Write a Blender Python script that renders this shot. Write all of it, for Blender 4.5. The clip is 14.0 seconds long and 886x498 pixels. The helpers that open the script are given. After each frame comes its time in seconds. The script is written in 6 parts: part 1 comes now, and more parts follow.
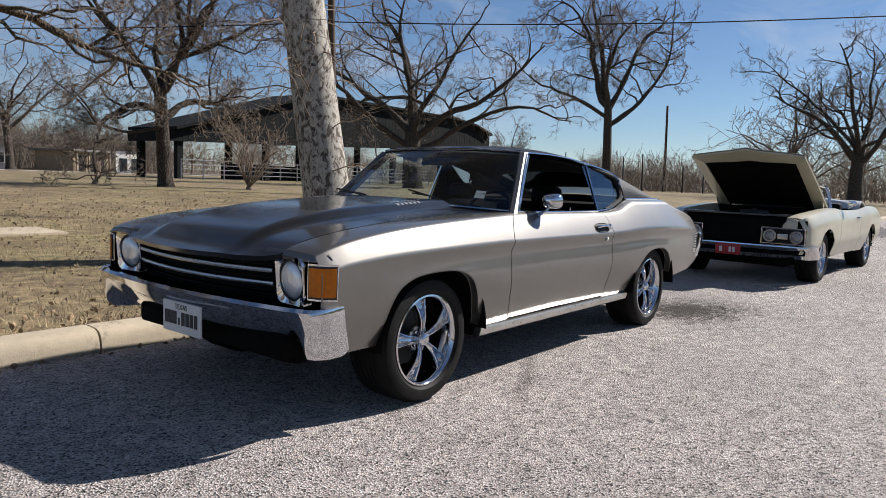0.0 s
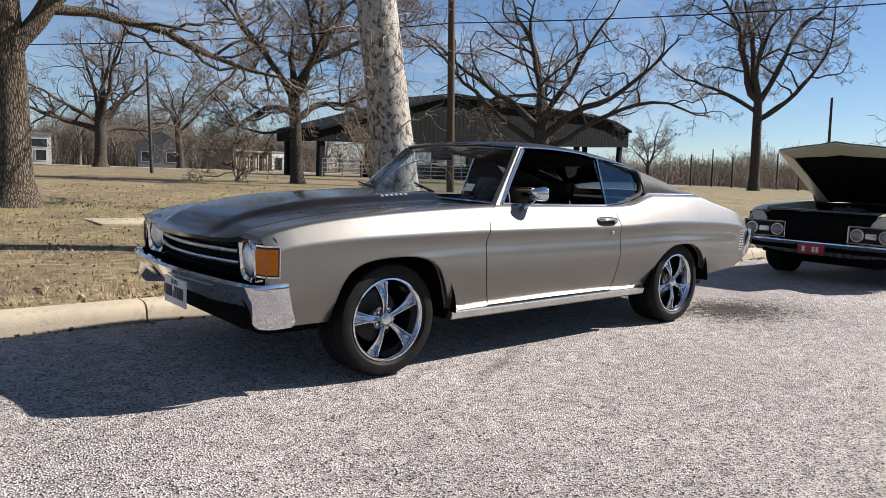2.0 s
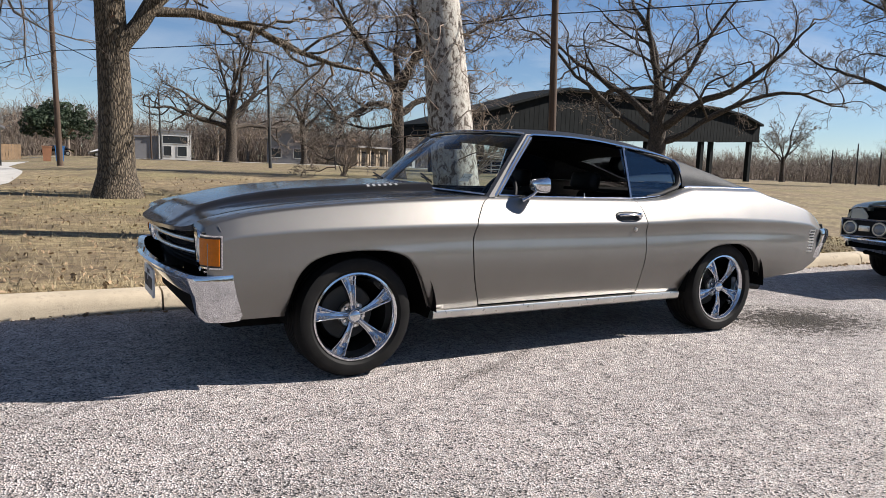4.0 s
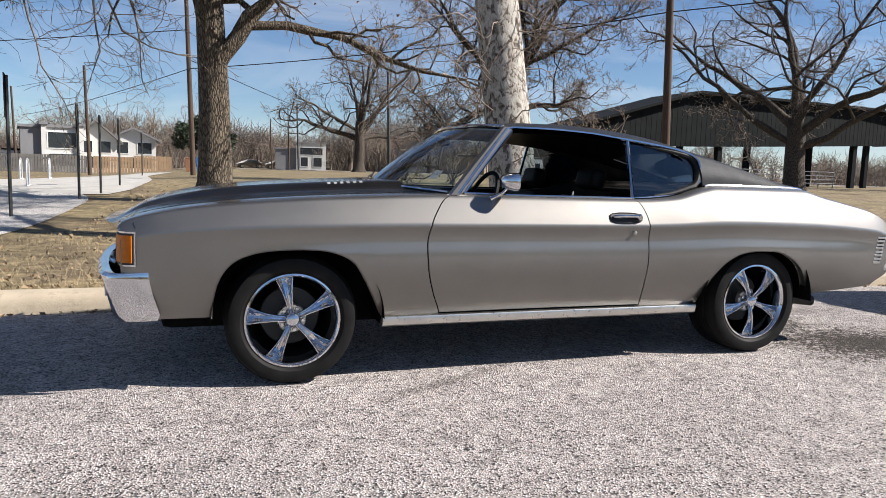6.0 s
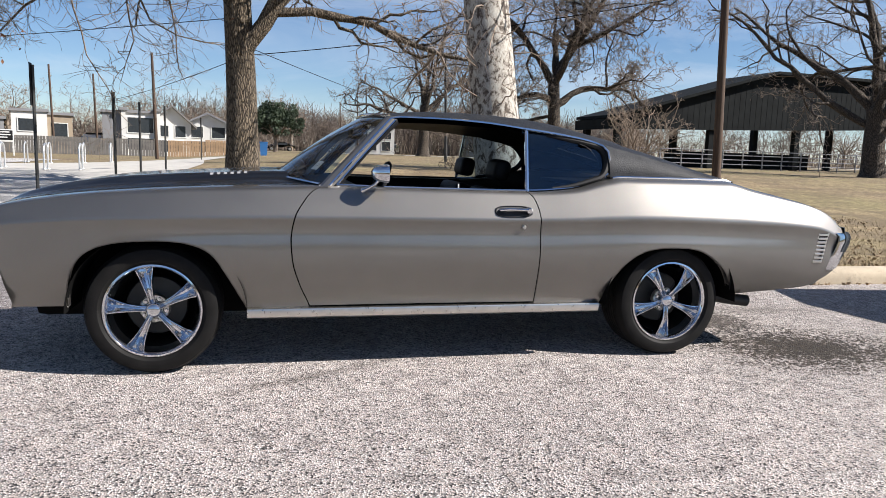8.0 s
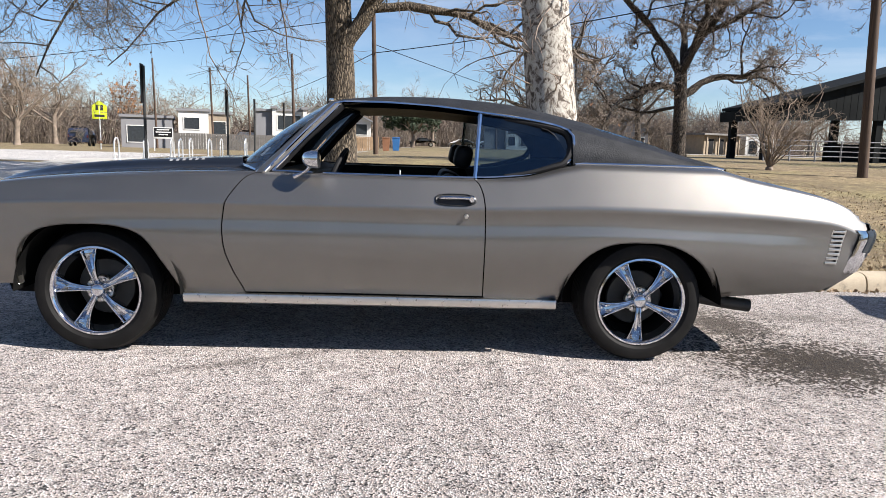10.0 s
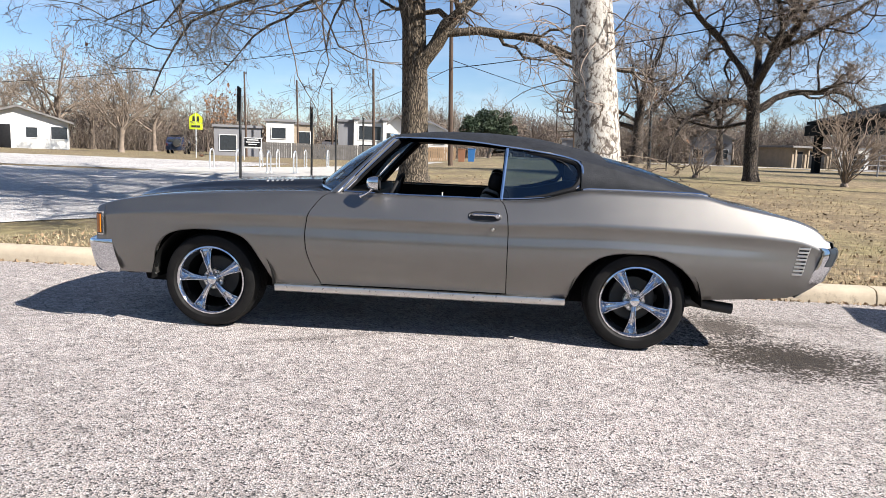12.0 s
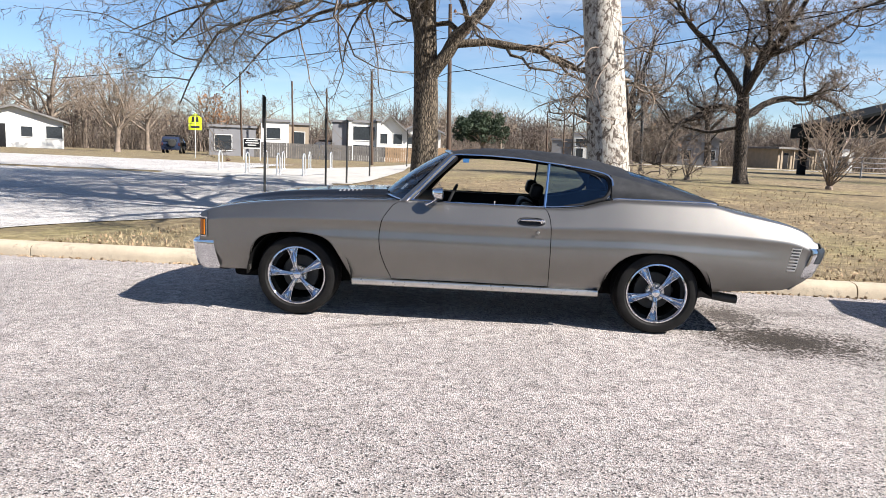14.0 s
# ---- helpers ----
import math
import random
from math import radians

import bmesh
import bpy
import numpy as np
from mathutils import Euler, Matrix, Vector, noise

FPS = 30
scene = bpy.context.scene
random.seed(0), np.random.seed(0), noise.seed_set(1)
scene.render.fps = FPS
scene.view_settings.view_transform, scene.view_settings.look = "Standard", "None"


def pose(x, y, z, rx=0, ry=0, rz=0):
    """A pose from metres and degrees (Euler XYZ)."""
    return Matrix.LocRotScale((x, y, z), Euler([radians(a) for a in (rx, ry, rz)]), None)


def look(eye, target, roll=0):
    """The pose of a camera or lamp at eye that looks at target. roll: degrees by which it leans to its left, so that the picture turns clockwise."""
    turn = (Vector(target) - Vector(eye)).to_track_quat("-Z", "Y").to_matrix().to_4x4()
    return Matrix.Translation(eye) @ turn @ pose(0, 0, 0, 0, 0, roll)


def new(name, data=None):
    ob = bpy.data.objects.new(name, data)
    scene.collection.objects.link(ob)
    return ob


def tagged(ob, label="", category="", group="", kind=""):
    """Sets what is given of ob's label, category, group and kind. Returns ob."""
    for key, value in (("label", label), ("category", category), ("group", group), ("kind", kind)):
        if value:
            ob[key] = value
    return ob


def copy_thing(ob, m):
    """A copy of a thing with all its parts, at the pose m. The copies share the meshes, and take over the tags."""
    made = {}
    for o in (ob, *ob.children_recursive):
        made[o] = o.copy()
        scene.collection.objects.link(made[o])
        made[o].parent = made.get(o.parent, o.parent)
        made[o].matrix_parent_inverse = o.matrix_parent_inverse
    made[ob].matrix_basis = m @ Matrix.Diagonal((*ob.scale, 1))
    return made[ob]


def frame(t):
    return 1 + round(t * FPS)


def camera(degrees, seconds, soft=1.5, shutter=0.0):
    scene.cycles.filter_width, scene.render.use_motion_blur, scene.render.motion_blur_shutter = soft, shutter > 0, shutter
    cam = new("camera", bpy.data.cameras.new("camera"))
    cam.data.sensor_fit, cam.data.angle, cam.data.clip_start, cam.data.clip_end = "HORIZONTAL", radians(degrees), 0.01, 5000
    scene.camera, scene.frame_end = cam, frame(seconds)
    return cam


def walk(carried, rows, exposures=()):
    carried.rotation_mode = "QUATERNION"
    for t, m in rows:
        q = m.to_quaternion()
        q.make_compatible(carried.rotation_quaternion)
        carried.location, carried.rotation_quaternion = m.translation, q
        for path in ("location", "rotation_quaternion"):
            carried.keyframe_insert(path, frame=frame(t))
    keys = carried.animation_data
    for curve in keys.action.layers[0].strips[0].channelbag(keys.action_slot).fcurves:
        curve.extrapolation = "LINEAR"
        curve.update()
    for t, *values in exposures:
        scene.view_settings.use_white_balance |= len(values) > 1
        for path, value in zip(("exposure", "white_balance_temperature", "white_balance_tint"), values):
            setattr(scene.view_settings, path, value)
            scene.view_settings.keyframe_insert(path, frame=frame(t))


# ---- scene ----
cam = camera(64.3, 14.0, soft=0.55)
PATH = [
    (0, (-2.727, -3.091, 1.143), (-1.167, -1.855, 0.946), 2.1),
    (0.5, (-2.648, -3.338, 1.141), (-1.141, -2.038, 0.942), 2.1),
    (1, (-2.522, -3.531, 1.135), (-1.077, -2.163, 0.928), 2.2),
    (1.5, (-2.412, -3.748, 1.137), (-1.056, -2.293, 0.925), 2.2),
    (2, (-2.25, -3.97, 1.147), (-0.971, -2.448, 0.931), 2.1),
    (2.5, (-2.038, -4.147, 1.164), (-0.83, -2.568, 0.939), 2.1),
    (3, (-1.879, -4.178, 1.148), (-0.735, -2.554, 0.916), 2.4),
    (3.5, (-1.68, -4.161, 1.144), (-0.606, -2.491, 0.906), 2.3),
    (4, (-1.439, -4.18, 1.132), (-0.438, -2.465, 0.893), 2.2),
    (6.5, (-0.186, -4.341, 1.086), (0.414, -2.448, 0.85), 1.7),
    (7, (0.085, -4.413, 1.122), (0.642, -2.51, 0.859), 1.7),
    (7.5, (0.318, -4.5, 1.162), (0.841, -2.589, 0.892), 1.9),
    (10, (1.671, -4.464, 1.136), (1.735, -2.487, 0.835), 1.6),
    (10.5, (1.789, -4.598, 1.168), (1.759, -2.62, 0.874), 2.0),
    (11, (1.818, -4.853, 1.2), (1.724, -2.875, 0.914), 2.0),
    (11.5, (1.907, -5.13, 1.231), (1.772, -3.155, 0.947), 1.8),
    (12, (1.934, -5.426, 1.269), (1.781, -3.452, 0.987), 2.1),
    (12.5, (1.898, -5.651, 1.289), (1.753, -3.676, 1.007), 2.0),
    (13, (1.856, -5.878, 1.307), (1.727, -3.902, 1.025), 2.0),
    (13.5, (1.695, -6.121, 1.346), (1.572, -4.145, 1.064), 2.4),
    (14, (1.498, -6.326, 1.379), (1.379, -4.35, 1.096), 2.3),
]
walk(cam, [(t, look(eye, target, roll)) for t, eye, target, roll in PATH],
     exposures=[(0.0, 0.62, 6400, 12), (1.0, 0.88, 6450, 12), (3.0, 0.90, 6450, 12), (7.0, 1.00, 6380, 12), (11.0, 1.24, 6380, 12), (14.0, 1.33, 6380, 12)])

# ---- world, sun and exposure ----
SUN_TO = Vector((1.15, -0.475, 1.0)).normalized()
world = bpy.data.worlds.new("world")
scene.world = world
world.use_nodes = True
wn = world.node_tree.nodes
sky = wn.new("ShaderNodeTexSky")
sky.sky_type = "NISHITA"
sky.sun_disc = False
sky.sun_elevation = math.asin(SUN_TO.z)
sky.sun_rotation = math.atan2(SUN_TO.x, SUN_TO.y)
sky.air_density, sky.dust_density, sky.ozone_density = 0.9, 0.0, 5.0
wn["Background"].inputs["Strength"].default_value = 0.055
wl = world.node_tree.links
way = wn.new("ShaderNodeTexCoord")
flat = wn.new("ShaderNodeMapping")
flat.inputs["Scale"].default_value = (1.6, 2.6, 7.0)
wisp = wn.new("ShaderNodeTexNoise")
wisp.inputs["Scale"].default_value, wisp.inputs["Detail"].default_value, wisp.inputs["Roughness"].default_value, wisp.inputs["Distortion"].default_value = 1.7, 7.0, 0.58, 0.7
thin = wn.new("ShaderNodeMapRange")
thin.inputs["From Min"].default_value, thin.inputs["From Max"].default_value, thin.inputs["To Max"].default_value = 0.48, 0.78, 0.50
veil = wn.new("ShaderNodeMix")
veil.data_type = "RGBA"
veil.inputs[7].default_value = (7.5, 8.0, 8.6, 1)
wl.new(way.outputs["Generated"], flat.inputs["Vector"])
wl.new(flat.outputs[0], wisp.inputs["Vector"])
wl.new(wisp.outputs["Fac"], thin.inputs["Value"])
wl.new(thin.outputs[0], veil.inputs[0])
wl.new(sky.outputs[0], veil.inputs[6])
wl.new(veil.outputs[2], wn["Background"].inputs[0])
lamp = bpy.data.lights.new("sun", "SUN")
lamp.energy, lamp.angle, lamp.color = 5.0, radians(0.53), (1.0, 0.95, 0.87)
sun = new("sun", lamp)
sun.matrix_world = look(SUN_TO * 50, (0, 0, 0))


# ---- materials ----
class Mat:
    """A node material with a few shorthands."""

    def __init__(self, name, color=(0.5, 0.5, 0.5), rough=0.6, metal=0.0, **kw):
        self.m = bpy.data.materials.new(name)
        self.m.use_nodes = True
        self.t = self.m.node_tree
        self.p = self.t.nodes["Principled BSDF"]
        self.set("Base Color", (*color, 1))
        self.set("Roughness", rough)
        self.set("Metallic", metal)
        for k, v in kw.items():
            self.set(k.replace("_", " "), v)

    def set(self, k, v):
        self.p.inputs[k].default_value = v

    def node(self, kind, **kw):
        n = self.t.nodes.new("ShaderNode" + kind)
        for k, v in kw.items():
            n.inputs[k.replace("_", " ")].default_value = v
        return n

    def link(self, a, b):
        self.t.links.new(a, b)

    def coords(self, stretch=(1, 1, 1), world_space=False):
        if world_space:
            g = self.t.nodes.new("ShaderNodeNewGeometry").outputs["Position"]
        else:
            g = self.t.nodes.new("ShaderNodeTexCoord").outputs["Object"]
        n = self.t.nodes.new("ShaderNodeMapping")
        n.inputs["Scale"].default_value = stretch
        self.link(g, n.inputs["Vector"])
        return n.outputs[0]

    def noise(self, scale, detail=4, vec=None, rough=0.55, dist=0.0):
        n = self.node("TexNoise", Scale=scale, Detail=detail, Roughness=rough, Distortion=dist)
        self.link(vec if vec is not None else self.coords(), n.inputs["Vector"])
        return n.outputs["Fac"]

    def cells(self, scale, vec=None, feature="F1", out="Distance", rnd=1.0):
        n = self.node("TexVoronoi", Scale=scale, Randomness=rnd)
        n.feature = feature
        self.link(vec if vec is not None else self.coords(), n.inputs["Vector"])
        return n.outputs[out]

    def ramp(self, fac, stops):
        n = self.t.nodes.new("ShaderNodeValToRGB")
        el = n.color_ramp.elements
        while len(el) < len(stops):
            el.new(0.5)
        for e, (pos, col) in zip(el, stops):
            e.position = pos
            e.color = (*col, 1) if len(col) == 3 else col
        self.link(fac, n.inputs[0])
        return n.outputs[0]

    def mix(self, fac, a, b, blend="MIX"):
        n = self.t.nodes.new("ShaderNodeMix")
        n.data_type, n.blend_type = "RGBA", blend
        for v, i in ((fac, 0), (a, 6), (b, 7)):
            if isinstance(v, (int, float)):
                n.inputs[i].default_value = v
            elif isinstance(v, tuple):
                n.inputs[i].default_value = (*v, 1)
            else:
                self.link(v, n.inputs[i])
        return n.outputs[2]

    def color(self, out):
        self.link(out, self.p.inputs["Base Color"])

    def rough(self, out, lo, hi):
        n = self.node("MapRange", To_Min=lo, To_Max=hi)
        self.link(out, n.inputs[0])
        self.link(n.outputs[0], self.p.inputs["Roughness"])

    def bump(self, out, strength=0.3, distance=0.01):
        n = self.node("Bump", Strength=strength, Distance=distance)
        self.link(out, n.inputs["Height"])
        self.link(n.outputs[0], self.p.inputs["Normal"])


def g3(v):
    return (v, v, v)


def plain(name, color, rough=0.6, metal=0.0, vary=0.12, scale=6.0, bump=0.0, **kw):
    """A surface of one colour with soft stains and a fine grain."""
    a = Mat(name, color, rough, metal, **kw)
    f = a.noise(scale, 5)
    lo = tuple(c * (1 - vary) for c in color)
    hi = tuple(min(1, c * (1 + vary)) for c in color)
    a.color(a.ramp(f, [(0.3, lo), (0.7, hi)]))
    a.rough(a.noise(scale * 4, 3), max(0.0, rough - 0.08), min(1.0, rough + 0.08))
    if bump:
        a.bump(a.noise(scale * 12, 4), bump, 0.004)
    return a.m


def make_paint(name, color, rough, metal, coat, ior=1.5):
    a = Mat(name, color, rough, metal)
    a.set("Coat Weight", coat)
    a.set("Coat Roughness", 0.11)
    a.set("Coat IOR", ior)
    flake = a.cells(900, out="Color")
    f = a.noise(2.2, 4)
    c0 = a.ramp(f, [(0.35, tuple(c * 0.94 for c in color)), (0.65, tuple(c * 1.05 for c in color))])
    a.color(a.mix(0.10, c0, flake, "OVERLAY"))
    a.rough(a.noise(5, 5), rough - 0.04, rough + 0.06)
    return a.m


M = {}
M["paint"] = make_paint("pewter_paint", (0.150, 0.142, 0.131), 0.50, 0.95, 1.0, 1.8)
# the hood's base colour is darker and smoother than the pewter panels
M["hoodpaint"] = make_paint("dark_hood_finish", (0.030, 0.031, 0.034), 0.32, 0.9, 1.0, 1.6)
M["cream"] = make_paint("cream_paint", (0.47, 0.44, 0.335), 0.35, 0.0, 0.5)
M["chrome"] = plain("chrome", (0.64, 0.65, 0.68), 0.03, 1.0, 0.05, 9)
M["decal"] = plain("decal_grey", (0.28, 0.28, 0.29), 0.45)
M["dullchrome"] = plain("bright_trim", (0.62, 0.60, 0.56), 0.30, 1.0, 0.08, 12)
M["black"] = plain("black_plastic", (0.008, 0.008, 0.009), 0.6, 0.0, 0.3, Specular_IOR_Level=0.2)
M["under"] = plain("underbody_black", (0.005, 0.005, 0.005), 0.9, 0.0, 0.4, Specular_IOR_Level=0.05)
M["rubber"] = plain("rubber", (0.0075, 0.0071, 0.0068), 0.66, 0.0, 0.35, 14, 0.15, Specular_IOR_Level=0.18)
M["seal"] = plain("seal", (0.015, 0.015, 0.016), 0.6)
M["seat"] = plain("black_vinyl", (0.006, 0.006, 0.006), 0.55, 0.0, 0.2, 10, 0.05, Specular_IOR_Level=0.15)
M["plate"] = plain("plate_white", (0.562, 0.577, 0.593), 0.4)
M["platered"] = plain("plate_red", (0.28, 0.014, 0.02), 0.45)
M["ink"] = plain("ink", (0.02, 0.02, 0.025), 0.6)
M["white"] = plain("white_marking", (0.585, 0.585, 0.569), 0.5)
M["iron"] = plain("dark_iron", (0.05, 0.05, 0.048), 0.6, 0.5, 0.3)


def make_vinyl():
    a = Mat("vinyl_roof", (0.025, 0.025, 0.028), 0.5)
    a.set("Specular IOR Level", 0.13)
    n = a.noise(130, 5)
    a.color(a.ramp(a.noise(14, 5), [(0.3, (0.012, 0.013, 0.0155)), (0.7, (0.025, 0.0265, 0.030))]))
    a.bump(n, 0.9, 0.003)
    a.rough(a.noise(30, 3), 0.46, 0.60)
    return a.m


def make_glass(name, tint, rough=0.0, ior=1.5, gloss=(0.95, 0.97, 1.0)):
    """Clear tinted pane: mostly see-through, with gloss by angle."""
    a = Mat(name)
    t = a.t
    t.nodes.remove(a.p)
    tr = t.nodes.new("ShaderNodeBsdfTransparent")
    tr.inputs[0].default_value = (*tint, 1)
    gl = t.nodes.new("ShaderNodeBsdfGlossy")
    gl.inputs["Roughness"].default_value = rough
    gl.inputs[0].default_value = (*gloss, 1)
    fr = t.nodes.new("ShaderNodeFresnel")
    fr.inputs[0].default_value = ior
    mx = t.nodes.new("ShaderNodeMixShader")
    a.link(fr.outputs[0], mx.inputs[0])
    a.link(tr.outputs[0], mx.inputs[1])
    a.link(gl.outputs[0], mx.inputs[2])
    a.link(mx.outputs[0], t.nodes["Material Output"].inputs[0])
    return a.m


M["vinyl"] = make_vinyl()
M["glass"] = make_glass("windshield_glass", (0.62, 0.72, 0.74))
M["tinted"] = make_glass("tinted_glass", (0.46, 0.56, 0.62), 0.0, 1.8, (0.66, 0.84, 1.0))


def make_lens(name, color, scale):
    a = Mat(name, color, 0.18)
    a.set("Coat Weight", 0.8)
    a.bump(a.cells(scale, a.coords((1, 1, 3))), 0.6, 0.004)
    return a.m


M["amber"] = plain("amber_lens", (0.50, 0.135, 0.003), 0.35, 0.0, 0.15, 60, 0.3, Coat_Weight=0.12, Specular_IOR_Level=0.2)
M["redlens"] = make_lens("red_lens", (0.06, 0.006, 0.006), 80)


def make_lamp_glass(name, color):
    a = Mat(name, color, 0.2, 0.35)
    a.set("Coat Weight", 0.6)
    a.bump(a.cells(45, a.coords((1, 1, 0.6))), 0.5, 0.004)
    return a.m


M["lamp"] = make_lamp_glass("lamp_glass", (0.72, 0.74, 0.76))
M["sealed"] = make_lamp_glass("headlight_glass", (0.20, 0.21, 0.225))


def make_asphalt(name, dark, mid, light, scale, patch):
    a = Mat(name, mid, 0.9)
    v = a.coords(world_space=True)
    chip = a.cells(scale, v, out="Color")
    sep = a.t.nodes.new("ShaderNodeSeparateColor")
    a.link(chip, sep.inputs[0])
    warm = tuple(c * k for c, k in zip(light, (1.0, 0.90, 0.84)))
    base = a.ramp(sep.outputs[0], [(0.0, dark), (0.12, tuple(0.35 * c for c in mid)), (0.20, tuple(1.15 * c for c in mid)), (0.50, tuple(0.84 * c for c in warm)), (0.90, tuple(0.93 * c for c in light)), (1.0, tuple(min(1, 1.2 * c) for c in light))])
    gap = a.ramp(a.cells(scale, v, "DISTANCE_TO_EDGE"), [(0.0, g3(0.25)), (0.13, g3(1.0))])
    c1 = a.mix(0.85, base, gap, "MULTIPLY")
    big = a.ramp(a.noise(0.5, 6, v), [(0.30, g3(0.78)), (0.70, g3(1.12))])
    c2 = a.mix(1.0, c1, big, "MULTIPLY")
    mid_n = a.ramp(a.noise(9.0, 8, v, 0.75), [(0.36, g3(0.66)), (0.50, g3(1.0)), (0.62, g3(1.20))])
    c3 = a.mix(1.0, c2, mid_n, "MULTIPLY")
    if patch:
        c3 = patch(a, v, c3)
    a.color(c3)
    a.bump(a.cells(scale, v), 1.0, 0.008)
    return a.m


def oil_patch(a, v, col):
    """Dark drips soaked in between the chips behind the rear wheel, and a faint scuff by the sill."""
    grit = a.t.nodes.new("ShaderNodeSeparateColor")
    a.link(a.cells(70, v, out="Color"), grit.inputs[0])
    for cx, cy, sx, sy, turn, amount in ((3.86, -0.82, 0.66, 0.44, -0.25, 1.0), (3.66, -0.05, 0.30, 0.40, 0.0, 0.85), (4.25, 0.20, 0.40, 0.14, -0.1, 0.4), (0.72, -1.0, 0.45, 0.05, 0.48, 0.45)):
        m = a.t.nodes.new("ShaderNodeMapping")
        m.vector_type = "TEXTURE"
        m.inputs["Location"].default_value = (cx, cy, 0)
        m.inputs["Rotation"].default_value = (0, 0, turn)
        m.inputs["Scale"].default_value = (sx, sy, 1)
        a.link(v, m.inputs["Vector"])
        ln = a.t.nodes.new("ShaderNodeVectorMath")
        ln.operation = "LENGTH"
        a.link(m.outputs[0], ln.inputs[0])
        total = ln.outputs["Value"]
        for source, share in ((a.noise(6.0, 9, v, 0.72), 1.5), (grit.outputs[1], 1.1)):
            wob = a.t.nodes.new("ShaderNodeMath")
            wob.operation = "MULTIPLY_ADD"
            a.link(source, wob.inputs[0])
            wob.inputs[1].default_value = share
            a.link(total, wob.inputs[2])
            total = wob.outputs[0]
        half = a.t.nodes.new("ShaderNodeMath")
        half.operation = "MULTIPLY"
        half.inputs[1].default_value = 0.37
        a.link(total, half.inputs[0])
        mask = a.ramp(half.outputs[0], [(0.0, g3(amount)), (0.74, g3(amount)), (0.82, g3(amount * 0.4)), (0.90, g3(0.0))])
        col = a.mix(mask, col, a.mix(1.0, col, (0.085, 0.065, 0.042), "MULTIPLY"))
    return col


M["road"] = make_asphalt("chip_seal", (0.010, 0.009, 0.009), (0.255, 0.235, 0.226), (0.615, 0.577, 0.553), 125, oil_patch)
M["lot"] = make_asphalt("parking_asphalt", (0.24, 0.24, 0.24), (0.52, 0.51, 0.495), (0.66, 0.65, 0.63), 60, None)


def make_grass():
    a = Mat("winter_grass", (0.234, 0.195, 0.117), 0.95)
    v = a.coords(world_space=True)
    f = a.noise(7.0, 8, v, 0.65)
    col = a.ramp(f, [(0.30, (0.045, 0.031, 0.017)), (0.42, (0.145, 0.102, 0.054)), (0.56, (0.27, 0.204, 0.108)), (0.72, (0.40, 0.318, 0.185))])
    green = a.ramp(a.noise(0.16, 5, v), [(0.42, g3(0.0)), (0.60, g3(0.65))])
    col = a.mix(green, col, a.mix(0.5, (0.165, 0.168, 0.048), col))
    bare = a.ramp(a.noise(0.9, 8, v, 0.68), [(0.45, g3(0.0)), (0.58, g3(0.65))])
    col = a.mix(bare, col, (0.105, 0.072, 0.040))
    fine = a.ramp(a.noise(60, 5, v, 0.7), [(0.35, g3(0.62)), (0.62, g3(1.18))])
    col = a.mix(1.0, col, fine, "MULTIPLY")
    a.color(col)
    a.bump(a.noise(38, 6, v, 0.7), 0.8, 0.015)
    return a.m


M["grass"] = make_grass()


def make_concrete(name, c, stain):
    a = Mat(name, c, 0.9)
    v = a.coords(world_space=True)
    f = a.ramp(a.noise(2.0, 8, v, 0.7), [(0.3, tuple(k * 0.72 for k in c)), (0.7, tuple(min(1, k * 1.12) for k in c))])
    st = a.ramp(a.noise(6.5, 7, v, 0.75), [(0.56, g3(0.0)), (0.70, g3(stain))])
    a.color(a.mix(st, f, (0.12, 0.105, 0.085)))
    a.bump(a.noise(60, 5, v, 0.7), 0.5, 0.006)
    return a.m


M["kerb"] = make_concrete("kerb_concrete", (0.437, 0.367, 0.269), 0.7)
M["slab"] = make_concrete("pale_concrete", (0.452, 0.429, 0.39), 0.25)


def make_bark(name, dark, light, sx, sz):
    """Broken furrowed plates: long cells, cross cracks and a fine grain."""
    a = Mat(name, light, 0.95)
    v = a.coords((sx, sx, sz))
    f = a.cells(1.0, v, "DISTANCE_TO_EDGE")
    n = a.noise(2.4, 8, v, 0.78, 0.4)
    plate = a.ramp(f, [(0.0, g3(0.0)), (0.22, g3(1.0))])
    h = a.mix(0.55, plate, n)
    a.color(a.ramp(h, [(0.22, dark), (0.50, tuple(0.45 * (p + q) for p, q in zip(dark, light))), (0.74, light), (0.9, tuple(1.35 * c for c in light))]))
    a.bump(h, 1.0, 0.05)
    return a.m


M["bark"] = make_bark("furrowed_bark", (0.018, 0.014, 0.010), (0.20, 0.158, 0.112), 26, 6.0)
M["darkbark"] = make_bark("dark_bark", (0.012, 0.010, 0.008), (0.11, 0.086, 0.066), 16, 5.0)
M["twig"] = plain("twig_bark", (0.19, 0.15, 0.115), 0.9, 0.0, 0.35, 3)
M["darktwig"] = plain("dark_twig_bark", (0.165, 0.13, 0.102), 0.9, 0.0, 0.35, 3)
M["woods"] = plain("far_woods_bark", (0.12, 0.094, 0.078), 0.95, 0.0, 0.35, 0.4)
M["paletwig"] = plain("pale_twig_bark", (0.221, 0.17, 0.128), 0.9, 0.0, 0.3, 3)
M["dryleaf"] = plain("dry_leaf", (0.20, 0.095, 0.045), 0.8, 0.0, 0.4, 2)
M["orangeleaf"] = plain("orange_leaf", (0.281, 0.125, 0.0468), 0.8, 0.0, 0.4, 2)
M["litter"] = plain("leaf_litter", (0.265, 0.187, 0.113), 0.9, 0.0, 0.45, 1.5)
M["straw"] = plain("straw_grass", (0.312, 0.257, 0.156), 0.9, 0.0, 0.35, 1.5)
